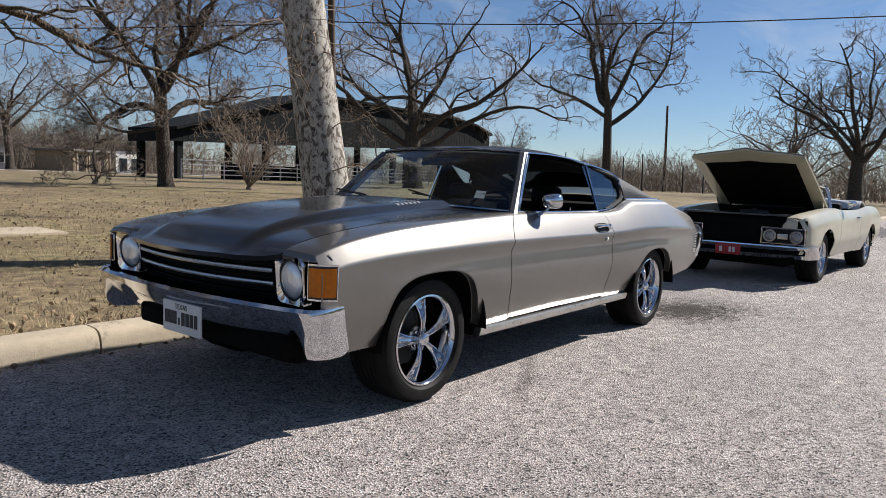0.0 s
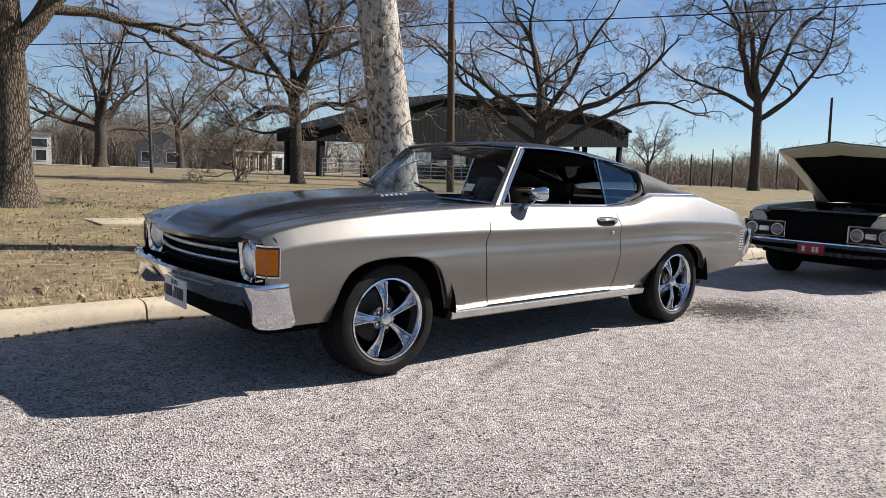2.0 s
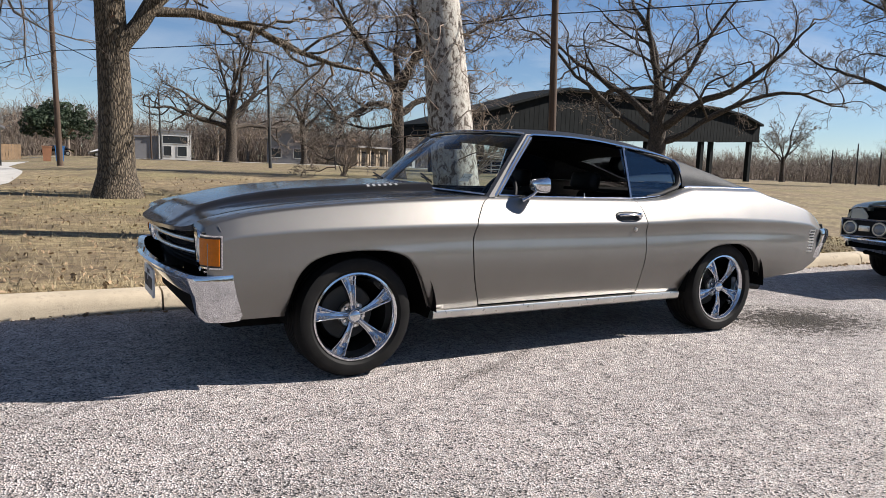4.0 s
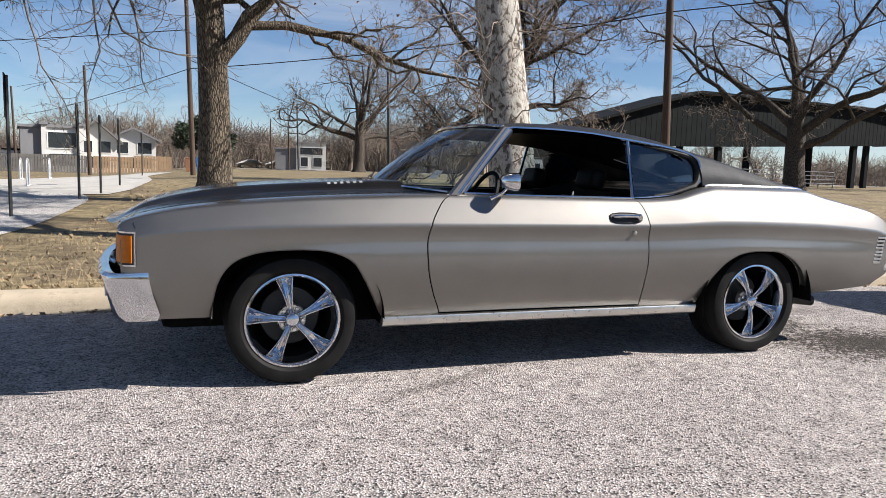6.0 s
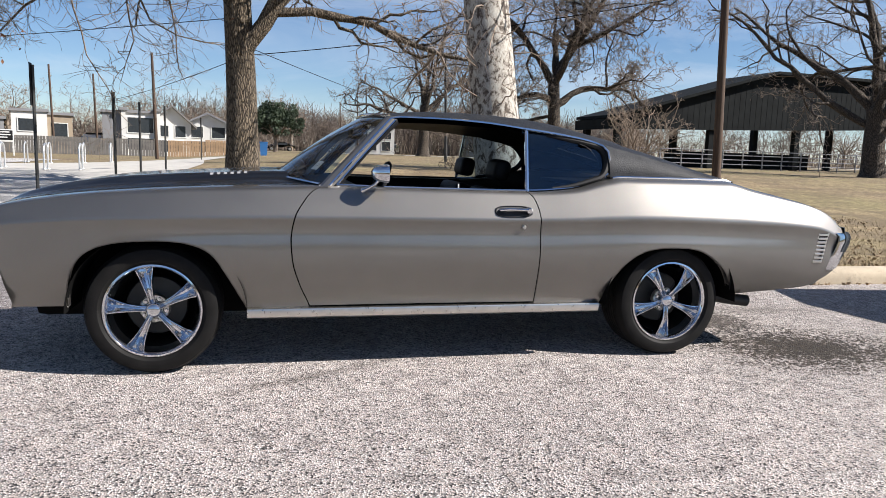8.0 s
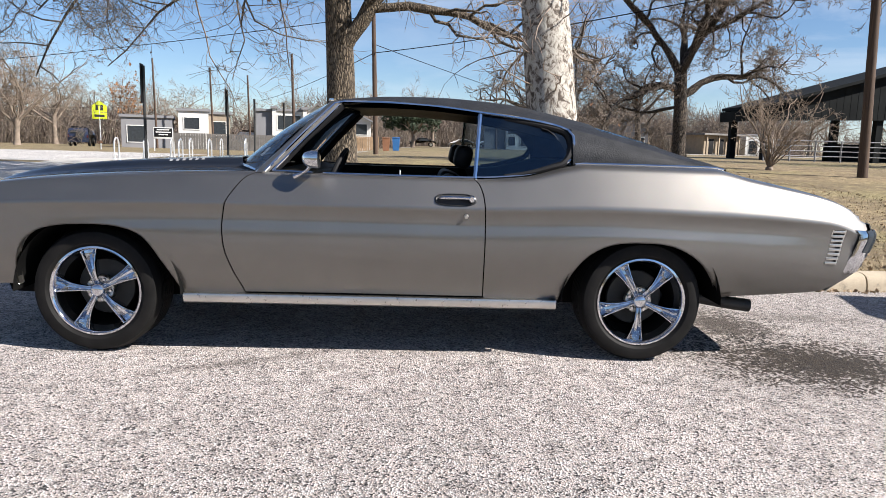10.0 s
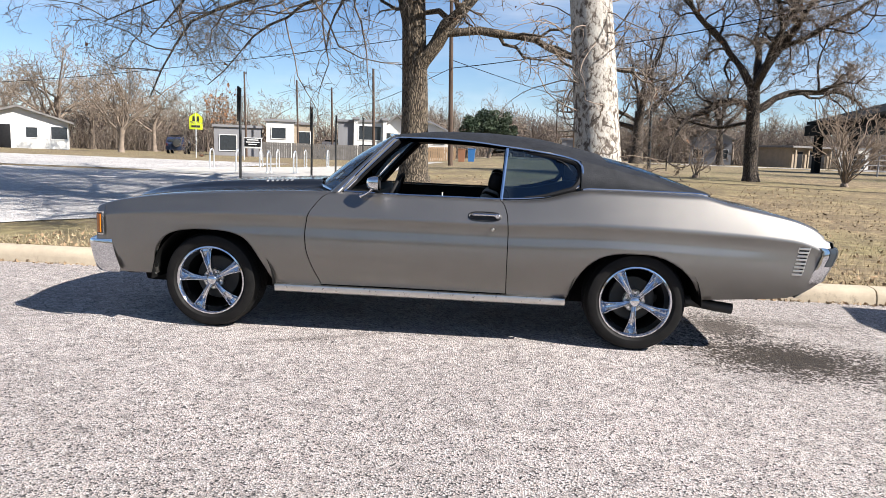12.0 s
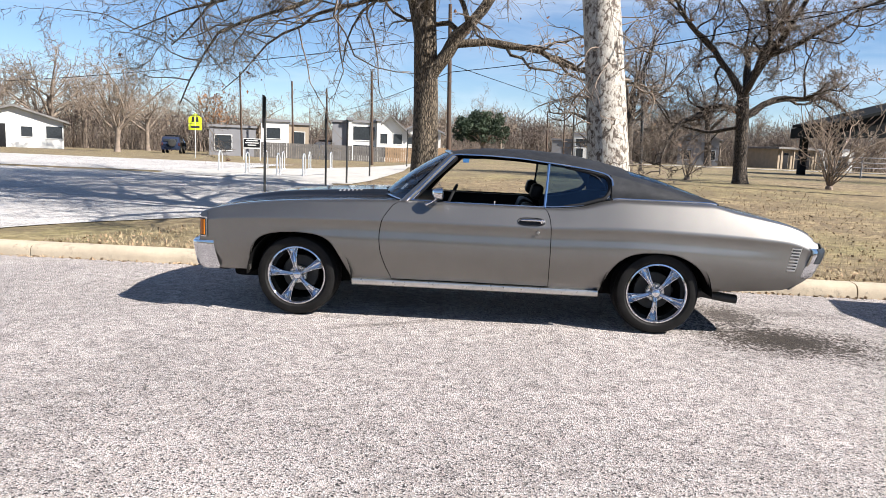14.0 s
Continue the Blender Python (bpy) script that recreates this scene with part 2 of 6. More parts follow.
M["evergreen"] = plain("evergreen_leaf", (0.030, 0.048, 0.022), 0.7, 0.0, 0.5, 1.2)


def make_sycamore():
    a = Mat("sycamore_bark", (0.468, 0.445, 0.39), 0.85)
    v = a.coords((13, 13, 8))
    n = a.noise(1.1, 7, v, 0.72, 0.6)
    c = a.ramp(n, [(0.38, (0.0663, 0.0507, 0.039)), (0.455, (0.133, 0.105, 0.0819)), (0.475, (0.281, 0.25, 0.211)), (0.53, (0.39, 0.359, 0.312)), (0.62, (0.452, 0.429, 0.374))])
    fine = a.ramp(a.noise(5.0, 6, v, 0.7), [(0.3, g3(0.72)), (0.6, g3(1.05))])
    a.color(a.mix(1.0, c, fine, "MULTIPLY"))
    a.bump(n, 0.6, 0.02)
    return a.m


M["sycamore"] = make_sycamore()


def make_wood():
    a = Mat("pole_wood", (0.2, 0.13, 0.08), 0.9)
    v = a.coords((30, 30, 1.2))
    n = a.noise(1.0, 6, v, 0.7)
    a.color(a.ramp(n, [(0.3, (0.030, 0.020, 0.014)), (0.7, (0.105, 0.066, 0.044))]))
    a.bump(n, 0.5, 0.01)
    return a.m


M["wood"] = make_wood()
M["steel"] = plain("galvanised_steel", (0.62, 0.63, 0.63), 0.4, 0.7, 0.15, 20)
M["sign"] = plain("sign_yellow_green", (0.484, 0.562, 0.0156), 0.4, 0.0, 0.05)
M["pavroof"] = plain("pavilion_metal", (0.012, 0.0135, 0.014), 0.8, 0.0, 0.25, 1.2, Specular_IOR_Level=0.08)
M["tan"] = plain("tan_block", (0.281, 0.226, 0.164), 0.9, 0.0, 0.12, 1.5, 0.2)
M["whitewall"] = plain("white_wall", (0.562, 0.554, 0.53), 0.8, 0.0, 0.06, 1.0)
M["greywall"] = plain("grey_wall", (0.187, 0.187, 0.195), 0.8, 0.0, 0.1, 1.0)
M["roofing"] = plain("grey_shingle", (0.156, 0.148, 0.14), 0.9, 0.0, 0.25, 3, 0.3)
M["winglass"] = plain("dark_window", (0.03, 0.035, 0.04), 0.12, 0.0, 0.2)
M["fence"] = plain("grey_fence", (0.13, 0.12, 0.11), 0.85, 0.0, 0.25, 2)
M["fencewood"] = plain("cedar_fence", (0.281, 0.187, 0.109), 0.85, 0.0, 0.25, 2)
M["blue"] = plain("blue_bin", (0.03, 0.14, 0.36), 0.5)
M["brownbin"] = plain("brown_bin", (0.28, 0.13, 0.07), 0.6)
M["darkpaint"] = make_paint("black_car_paint", (0.02, 0.021, 0.025), 0.25, 0.0, 0.6)
M["navy"] = make_paint("navy_car_paint", (0.018, 0.026, 0.055), 0.3, 0.0, 0.8)
M["whitepaint"] = make_paint("white_car_paint", (0.562, 0.562, 0.562), 0.3, 0.0, 0.5)


# ---- mesh helpers ----
def to_mesh(name, bm, material, smooth=40):
    me = bpy.data.meshes.new(name)
    bmesh.ops.recalc_face_normals(bm, faces=bm.faces[:])
    bm.to_mesh(me)
    bm.free()
    mats = material if isinstance(material, (list, tuple)) else [material]
    for k in mats:
        me.materials.append(M[k])
    if smooth:
        me.polygons.foreach_set("use_smooth", [True] * len(me.polygons))
        me.set_sharp_from_angle(angle=radians(smooth))
    return me


def part(name, bm, material, parent, label="", smooth=40, thick=0.0):
    """One mesh object under a thing or a part. thick: depth of the edge folded back round an open sheet."""
    if thick:
        bmesh.ops.recalc_face_normals(bm, faces=bm.faces[:])
        bm.normal_update()
        edge = [e for e in bm.edges if e.is_boundary]
        nor = {v: v.normal.copy() for e in edge for v in e.verts}
        at = {tuple(v.co): n for v, n in nor.items()}
        r = bmesh.ops.extrude_edge_only(bm, edges=edge)
        for v in r["geom"]:
            if isinstance(v, bmesh.types.BMVert):
                v.co = v.co - at[tuple(v.co)] * thick
    ob = new(name, to_mesh(name, bm, material, smooth))
    if parent is not None:
        ob.parent = parent
    return tagged(ob, label) if label else ob


def thing(name, label, category, group="", m=None, kind=""):
    ob = new(name)
    ob.empty_display_size = 0.2
    if m is not None:
        ob.matrix_basis = m
    return tagged(ob, label, category, group, kind)


def keys(*pairs):
    """A smooth curve through (x, value) pairs."""
    xs = np.array([p[0] for p in pairs], float)
    ys = np.array([p[1] for p in pairs], float)
    h = np.diff(xs)
    d = np.diff(ys) / h
    m = np.zeros(len(xs))
    m[0], m[-1] = d[0], d[-1]
    for i in range(1, len(xs) - 1):
        if d[i - 1] * d[i] > 0:
            w1, w2 = 2 * h[i] + h[i - 1], h[i] + 2 * h[i - 1]
            m[i] = (w1 + w2) / (w1 / d[i - 1] + w2 / d[i])

    def f(x):
        if x <= xs[0]:
            return float(ys[0])
        if x >= xs[-1]:
            return float(ys[-1])
        i = int(np.searchsorted(xs, x) - 1)
        t = (x - xs[i]) / h[i]
        a, b = (1 + 2 * t) * (1 - t) ** 2, t * (1 - t) ** 2
        c, e = t * t * (3 - 2 * t), t * t * (t - 1)
        return float(a * ys[i] + b * h[i] * m[i] + c * ys[i + 1] + e * h[i] * m[i + 1])

    return f


def sheet(rows, bm=None, close=False, flip=False):
    """A grid of faces through rows of points."""
    bm = bm or bmesh.new()
    v = [[bm.verts.new(p) for p in r] for r in rows]
    n = len(v[0])
    for i in range(len(v) - 1):
        for j in range(n if close else n - 1):
            q = (v[i][j], v[i][(j + 1) % n], v[i + 1][(j + 1) % n], v[i + 1][j])
            if len({tuple(round(c, 6) for c in k.co) for k in q}) < 3:
                continue
            try:
                bm.faces.new(q[::-1] if flip else q)
            except ValueError:
                pass
    return bm


def box(bm, lo, hi, bevel=0.0, m=None, seg=2):
    """An axis-aligned block between two corners, its edges rounded."""
    c = [(a + b) / 2 for a, b in zip(lo, hi)]
    s = [abs(b - a) for a, b in zip(lo, hi)]
    mm = Matrix.Translation(c) @ Matrix.Diagonal((*s, 1))
    r = bmesh.ops.create_cube(bm, size=1, matrix=mm)
    if bevel:
        es = list({e for v in r["verts"] for e in v.link_edges})
        r = bmesh.ops.bevel(bm, geom=es, offset=bevel, segments=seg, affect="EDGES", profile=0.6)
    if m is not None:
        vs = r["verts"]
        bmesh.ops.transform(bm, matrix=m, verts=vs)
    return bm


def tube(bm, pts, r, n=8, cap=True, flat=1.0):
    """A round bar along a line of points; r is one radius or one for each point."""
    pts = [Vector(p) for p in pts]
    rs = [float(k) for k in r] if isinstance(r, (list, tuple)) else [float(r)] * len(pts)
    rings = []
    up = None
    for i, p in enumerate(pts):
        d = (pts[min(i + 1, len(pts) - 1)] - pts[max(i - 1, 0)]).normalized()
        if up is None:
            up = Vector((0, 0, 1)) if abs(d.z) < 0.9 else Vector((1, 0, 0))
        side = d.cross(up).normalized()
        up = side.cross(d).normalized()
        rings.append([p + rs[i] * (math.cos(a) * side + flat * math.sin(a) * up) for a in (2 * math.pi * k / n for k in range(n))])
    v = [[bm.verts.new(q) for q in ring] for ring in rings]
    for i in range(len(v) - 1):
        for j in range(n):
            bm.faces.new((v[i][j], v[i][(j + 1) % n], v[i + 1][(j + 1) % n], v[i + 1][j]))
    if cap:
        bm.faces.new(v[0][::-1])
        bm.faces.new(v[-1])
    return bm


def revolve(bm, profile, n=48, axis="y", centre=(0, 0, 0)):
    """A turned form: profile of (radius, along the axis)."""
    c = Vector(centre)
    rows = []
    for k in range(n):
        a = 2 * math.pi * k / n
        if axis == "y":
            rows.append([c + Vector((r * math.cos(a), h, r * math.sin(a))) for r, h in profile])
        elif axis == "x":
            rows.append([c + Vector((h, r * math.cos(a), r * math.sin(a))) for r, h in profile])
        else:
            rows.append([c + Vector((r * math.cos(a), r * math.sin(a), h)) for r, h in profile])
    rows.append(rows[0])
    sheet(rows, bm)
    bmesh.ops.remove_doubles(bm, verts=bm.verts[:], dist=1e-5)
    return bm


def prism(bm, outline, depth, m):
    """A flat outline (x, z) given a thickness along y, placed by m."""
    f = [bm.verts.new(m @ Vector((x, 0, z))) for x, z in outline]
    b = [bm.verts.new(m @ Vector((x, depth, z))) for x, z in outline]
    n = len(f)
    bm.faces.new(f)
    bm.faces.new(b[::-1])
    for i in range(n):
        bm.faces.new((f[i], b[i], b[(i + 1) % n], f[(i + 1) % n]))
    return bm


# ---- ground ----
def gz(x, y):
    """Height of the park's ground: it climbs a little from the kerb, then falls away beyond the parking lot."""
    s = max(0.0, min(1.0, (y - 2.5) / 17.5))
    s = s * s * (3 - 2 * s)
    f = max(0.0, min(1.0, (x + 8.0) / 10.0))
    f = f * f * (3 - 2 * f)
    lot = 0.10 + 0.18 * s - 0.012 * max(0.0, min(60.0, y - 26.0))
    park = 0.10 + 0.42 * s - 0.006 * max(0.0, min(80.0, y - 70.0))
    return lot + (park - lot) * f


KERB_Y = 1.30


def build_ground():
    xs = sorted({*(-900, -500, -300, -200, -140, 140, 200, 300, 500, 900), *range(-100, 101, 4), *range(-30, 31)})
    ys = [-900, -400, -150, -60, -30, -13.2, -13.0, KERB_Y + 0.10, KERB_Y + 0.22] + [2 + 0.5 * i for i in range(36)] + list(range(20, 100, 3)) + [120, 160, 220, 320, 500, 900]
    rows = []
    for y in ys:
        row = []
        for x in xs:
            if -13.1 < y < KERB_Y + 0.15:
                z = -0.06
            elif y <= -13:
                z = 0.1
            else:
                z = gz(x, y) + (0.02 * noise.noise((x * 0.4, y * 0.4, 0)) if y > 2.5 and x > -1.5 else 0)
            row.append((x, y, z))
        rows.append(row)
    ob = new("ground", to_mesh("ground", sheet(rows), "grass", 60))
    tagged(ob, "dry winter park grass with leaf litter", "ground", kind="structure")
    bm = sheet([[(x, y, 0.0) for x in (-400, -60, -20, 0, 20, 60, 400)] for y in (-13.0, -6, -2, 0.95)])
    sheet([[(x, y, z) for x in (-400, -60, -20, 0, 20, 60, 400)] for y, z in ((0.95, 0.0), (1.15, -0.015), (KERB_Y + 0.02, -0.03))], bm)
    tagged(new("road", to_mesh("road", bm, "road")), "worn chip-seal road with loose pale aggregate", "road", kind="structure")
    edge = keys((1.56, -5.1), (2.4, -4.9), (3.4, -4.35), (4.4, -3.4), (5.2, -2.7), (8.0, -2.45), (10.5, -2.4), (12.6, -2.7), (14.0, -5.2), (15.6, -9.0))
    rows = []
    for y in np.linspace(1.56, 15.6, 40):
        xe = edge(y)
        rows.append([(x, y, gz(x, y) + 0.014) for x in (-60, -45, *np.linspace(-30, xe, 40))])
    bm = sheet(rows)
    tagged(new("parking_lot", to_mesh("parking_lot", bm, "lot")), "sunlit grey asphalt parking lot with tree shadows", "parking lot", kind="structure")
    bm = sheet([[(xa + (xb - xa) * k / 8, y, gz(xa + (xb - xa) * k / 8, y) + 0.018) for k in range(9)] for y, xa, xb in ((12.7, -2.7, -2.2), (14.0, -5.2, -1.9), (15.6, -9.0, -1.8), (18, -9.4, -1.7), (20, -8.4, -1.7), (22.5, -6.0, -1.9), (26, -4.2, -2.2), (32, -3.4, -2.0), (40, -3.2, -1.6))])
    tagged(new("pavement", to_mesh("pavement", bm, "slab")), "pale concrete pad and path by the bike racks", "pavement", kind="structure")
    bm = sheet([[(x, y, gz(x, y) + 0.016) for x in (*range(-80, -28, 4), *range(-28, -7))] for y in np.linspace(16.5, 28, 12)])
    tagged(new("side_road", to_mesh("side_road", bm, "lot")), "pale grey side road beyond the parking lot", "road", kind="structure")
    bm = sheet([[(x, y, gz(x, y) + 0.03) for x in range(-24, 121, 6)] for y in (66, 68, 70)])
    tagged(new("far_path", to_mesh("far_path", bm, "slab")), "narrow pale path across the far grass", "path", kind="structure")
    bm = bmesh.new()
    z = gz(1.2, 7.8)
    box(bm, (0.55, 7.2, z - 0.06), (1.75, 8.3, z + 0.02), 0.01)
    tagged(new("concrete_slab", to_mesh("concrete_slab", bm, "kerb")), "small pale concrete slab set in the grass", "slab")


def build_kerb():
    """Cast kerb with a rounded nose, in lengths with open joints."""
    root = thing("kerb", "weathered buff concrete kerb along the road", "kerb", kind="structure")
    prof = [(0.0, -0.06), (0.008, 0.03), (0.022, 0.07), (0.045, 0.10), (0.085, 0.114), (0.19, 0.12), (0.225, 0.117), (0.24, 0.10), (0.24, -0.05)]
    length = 3.05
    bm = bmesh.new()
    sheet([[(x, KERB_Y + a, b) for a, b in prof] for x in (0, length / 2, length - 0.014)], bm)
    for x in (0, length - 0.014):
        bm.faces.new([bm.verts.new((x, KERB_Y + a, b)) for a, b in prof])
    bmesh.ops.remove_doubles(bm, verts=bm.verts[:], dist=1e-4)
    me = to_mesh("kerb_stone", bm, "kerb", 50)
    for i in range(-13, 16):
        ob = new("kerb_stone", me)
        ob.parent = root
        ob.location = (-0.62 + i * length, 0, 0)


# ---- trees ----
class Wood:
    """Collects tapered limbs as one mesh."""

    def __init__(self):
        self.v, self.f, self.n = [], [], 0

    def limb(self, pts, rad, sides):
        pts = np.asarray(pts)
        d = np.gradient(pts, axis=0)
        d /= np.linalg.norm(d, axis=1)[:, None] + 1e-9
        ref = np.array((0.0, 0.0, 1.0)) if abs(d[0][2]) < 0.8 else np.array((1.0, 0.0, 0.0))
        s = np.cross(d, ref)
        s /= np.linalg.norm(s, axis=1)[:, None] + 1e-9
        u = np.cross(s, d)
        a = np.arange(sides) * 2 * math.pi / sides
        ring = pts[:, None] + np.asarray(rad)[:, None, None] * (np.cos(a)[None, :, None] * s[:, None] + np.sin(a)[None, :, None] * u[:, None])
        self.v.append(ring.reshape(-1, 3))
        k = len(pts)
        i = np.arange(k - 1)[:, None] * sides
        j = np.arange(sides)[None, :]
        q = np.stack([i + j, i + (j + 1) % sides, i + sides + (j + 1) % sides, i + sides + j], -1).reshape(-1, 4) + self.n
        self.f.append(q)
        self.n += k * sides

    def mesh(self, name, mat, smooth=True):
        me = bpy.data.meshes.new(name)
        v, f = np.concatenate(self.v), np.concatenate(self.f)
        me.from_pydata(v.tolist(), [], f.tolist())
        me.materials.append(M[mat])
        me.polygons.foreach_set("use_smooth", [smooth] * len(me.polygons))
        return me


def bend(rng, start, d, length, n, wiggle, rise):
    """A crooked line of points."""
    p = np.array(start, float)
    d = np.array(d, float)
    d /= np.linalg.norm(d)
    out = [p.copy()]
    for _ in range(n):
        d = d + rng.normal(0, wiggle, 3) + np.array((0, 0, rise))
        d /= np.linalg.norm(d)
        p = p + d * length / n
        out.append(p.copy())
    return np.array(out)


def side_dir(rng, d, lo, hi):
    d = d / np.linalg.norm(d)
    r = rng.normal(0, 1, 3)
    r -= d * r.dot(d)
    r /= np.linalg.norm(r)
    a = radians(rng.uniform(lo, hi))
    return d * math.cos(a) + r * math.sin(a)


def leaf_cards(name, pts, size, mat, rng):
    """Small bent leaves at points, as one mesh."""
    n = len(pts)
    pts = np.asarray(pts)
    a = rng.normal(0, 1, (n, 3))
    a /= np.linalg.norm(a, axis=1)[:, None]
    b = np.cross(a, rng.normal(0, 1, (n, 3)))
    b /= np.linalg.norm(b, axis=1)[:, None] + 1e-9
    c = np.cross(a, b)
    s = size * rng.uniform(0.6, 1.3, n)[:, None]
    v = np.stack([pts - a * s, pts - b * s * 0.6 + c * s * 0.2, pts + a * s, pts + b * s * 0.6 + c * s * 0.2], 1).reshape(-1, 3)
    me = bpy.data.meshes.new(name)
    me.from_pydata(v.tolist(), [], [(4 * i, 4 * i + 1, 4 * i + 2, 4 * i + 3) for i in range(n)])
    me.materials.append(M[mat])
    return me


def tree(label, x, y, trunk, limbs, seed, mats=("bark", "twig"), kids=(7, 7, 5), reach=0.55, droop=0.0, z=None, leaves=0, leafmat="dryleaf", rise=0.05, category="tree", group="", flare=1.5, sides=12, leafsize=0.06, twig_r=0.006, gnarl=0.34, thin=False, sprouts=0, size=1.0):
    """A bare tree. trunk: (height, base radius, top radius, lean x, lean y); limbs: (height, azimuth, elevation, length, radius, rise), and the same for a limb's own side limbs, by their share of its length."""
    rng = np.random.default_rng(seed)
    root = thing("tree", label, category, group, pose(x, y, (gz(x, y) if z is None else z) - 0.05) @ Matrix.Diagonal((size, size, size, 1)))
    h, r0, r1, lx, ly = trunk
    big, fine = Wood(), Wood()
    ts = np.linspace(0, 1, 14)
    line = np.stack([lx * h * ts + 0.05 * r0 * np.sin(ts * 9 + seed), ly * h * ts + 0.05 * r0 * np.cos(ts * 7 + seed), h * ts], 1)
    rad = r0 + (r1 - r0) * ts
    rad = rad * (1 + (flare - 1) * np.exp(-ts * h / 0.28))
    big.limb(line, rad, sides + 4)
    tips = []

    def branch(pts, r, level):
        n = kids[level] if level < len(kids) else 0
        length = float(np.linalg.norm(np.diff(pts, axis=0), axis=1).sum())
        for k in range(n):
            f = 0.22 + 0.78 * (k + rng.uniform(0.1, 0.9)) / n
            i = min(len(pts) - 2, int(f * (len(pts) - 1)))
            q = pts[i] + (pts[i + 1] - pts[i]) * (f * (len(pts) - 1) - i)
            d = side_dir(rng, pts[i + 1] - pts[i], 32, 78)
            ln = length * rng.uniform(0.6, 1.15) * reach * (1.15 - 0.5 * f)
            rr = max(twig_r, r * (0.46 - 0.26 * f))
            m = 7 if level < 1 else 5 if level < 2 else 3
            if thin:
                m = 4 - level
            sub = bend(rng, q, d, ln, m, gnarl, rise - droop * (level >= 1))
            w = big if rr > 0.035 else fine
            w.limb(sub, np.linspace(rr, max(twig_r * 0.6, rr * 0.25), len(sub)), 6 if rr > 0.05 else 4 if rr > 0.02 else 3)
            tips.append(sub[-1])
            branch(sub, rr, level + 1)

    def heavy(stem, st, f, az, el, ln, lr, rs, forks=()):
        start = np.array([np.interp(f, st, stem[:, k]) for k in range(3)])
        d = (math.cos(radians(el)) * math.cos(radians(az)), math.cos(radians(el)) * math.sin(radians(az)), math.sin(radians(el)))
        pts = bend(rng, start - 0.4 * lr * np.array(d), d, ln, 12, 0.155, rs)
        big.limb(pts, np.linspace(lr, max(0.012, lr * 0.16), len(pts)) * (1 + 0.12 * np.sin(np.arange(13) * 2.1 + az)), 9)
        branch(pts, lr, 0)
        for fork in forks:
            heavy(pts, np.linspace(0, 1, 13), *fork)

    for _ in range(sprouts):
        f = rng.uniform(0.12, 0.55)
        k = np.array([np.interp(f, ts, line[:, c]) for c in range(3)])
        az = rng.uniform(0, 2 * math.pi)
        out = np.array((math.cos(az), math.sin(az), 0.0))
        pts = bend(rng, k + out * 0.9 * np.interp(f, ts, rad), out + np.array((0, 0, rng.uniform(-0.2, 0.8))), rng.uniform(0.4, 1.5), 7, 0.25, -0.07)
        fine.limb(pts, np.linspace(0.009, 0.003, 8), 4)
        for j in (2, 4, 5):
            tw = bend(rng, pts[j], side_dir(rng, pts[j + 1] - pts[j], 30, 70), rng.uniform(0.2, 0.6), 4, 0.3, -0.04)
            fine.limb(tw, np.linspace(0.005, 0.002, 5), 3)
    for limb in limbs:
        heavy(line, ts, min(limb[0] / h, 1.0), *limb[1:])
    t = new("trunk", big.mesh("trunk", mats[0]))
    t.parent = root
    c = new("crown", fine.mesh("crown", mats[1]))
    c.parent = root
    tagged(c, "bare winter twigs")
    if leaves:
        pick = [tips[i] + rng.normal(0, 0.04, 3) for i in rng.integers(0, len(tips), leaves)]
        lf = new("leaves", leaf_cards("leaves", pick, leafsize, leafmat, rng))
        lf.parent = root
        tagged(lf, "a few withered brown leaves")
    return root


def ring_limbs(rng, n, h0, h1, ln, r, el=(15, 60), rs=0.03):
    return [(h0 + (h1 - h0) * i / max(1, n - 1), i * 137.5 + rng.uniform(-25, 25), rng.uniform(*el), ln * rng.uniform(0.75, 1.15) * (1 - 0.35 * i / n), r * rng.uniform(0.7, 1.1) * (1 - 0.4 * i / n), rs) for i in range(n)]


# ---- the pewter coupe ----
def arc(pts, n):
    """Evenly spaced points along a polyline that is first rounded."""
    p = np.array(pts, float)
    for _ in range(2):
        q = [p[0]]
        for a, b in zip(p[:-1], p[1:]):
            q += [0.75 * a + 0.25 * b, 0.25 * a + 0.75 * b]
        p = np.array(q + [p[-1]])
    s = np.concatenate([[0], np.cumsum(np.linalg.norm(np.diff(p, axis=0), axis=1))])
    t = np.linspace(0, s[-1], n)
    return [tuple(np.interp(t, s, p[:, k]) for k in range(p.shape[1]))[0:] for _ in (0,)][0], t


def rounded(pts, n):
    c, _ = arc(pts, n)
    return list(zip(*c))


WM = keys((-0.80, 0.895), (-0.70, 0.915), (-0.2, 0.925), (0.1, 0.928), (0.7, 0.915), (1.3, 0.907), (1.9, 0.912), (2.3, 0.928), (2.6, 0.935), (2.9, 0.930), (3.2, 0.915), (3.5, 0.895), (3.8, 0.870), (4.0, 0.850), (4.1, 0.84))
ZC = keys((-0.80, 0.72), (-0.6, 0.765), (-0.2, 0.79), (0.7, 0.802), (1.9, 0.800), (2.6, 0.815), (3.2, 0.80), (3.8, 0.765), (4.0, 0.70), (4.1, 0.62))
ZB = keys((-0.82, 0.790), (-0.7, 0.838), (-0.5, 0.880), (-0.2, 0.915), (0.2, 0.942), (0.6, 0.957), (0.85, 0.960), (1.2, 0.953), (1.95, 0.950), (2.2, 0.967), (2.42, 1.022), (2.52, 1.038), (3.2, 1.035), (3.4, 0.992), (3.6, 0.952), (3.8, 0.908), (3.95, 0.850), (4.05, 0.765), (4.1, 0.70))
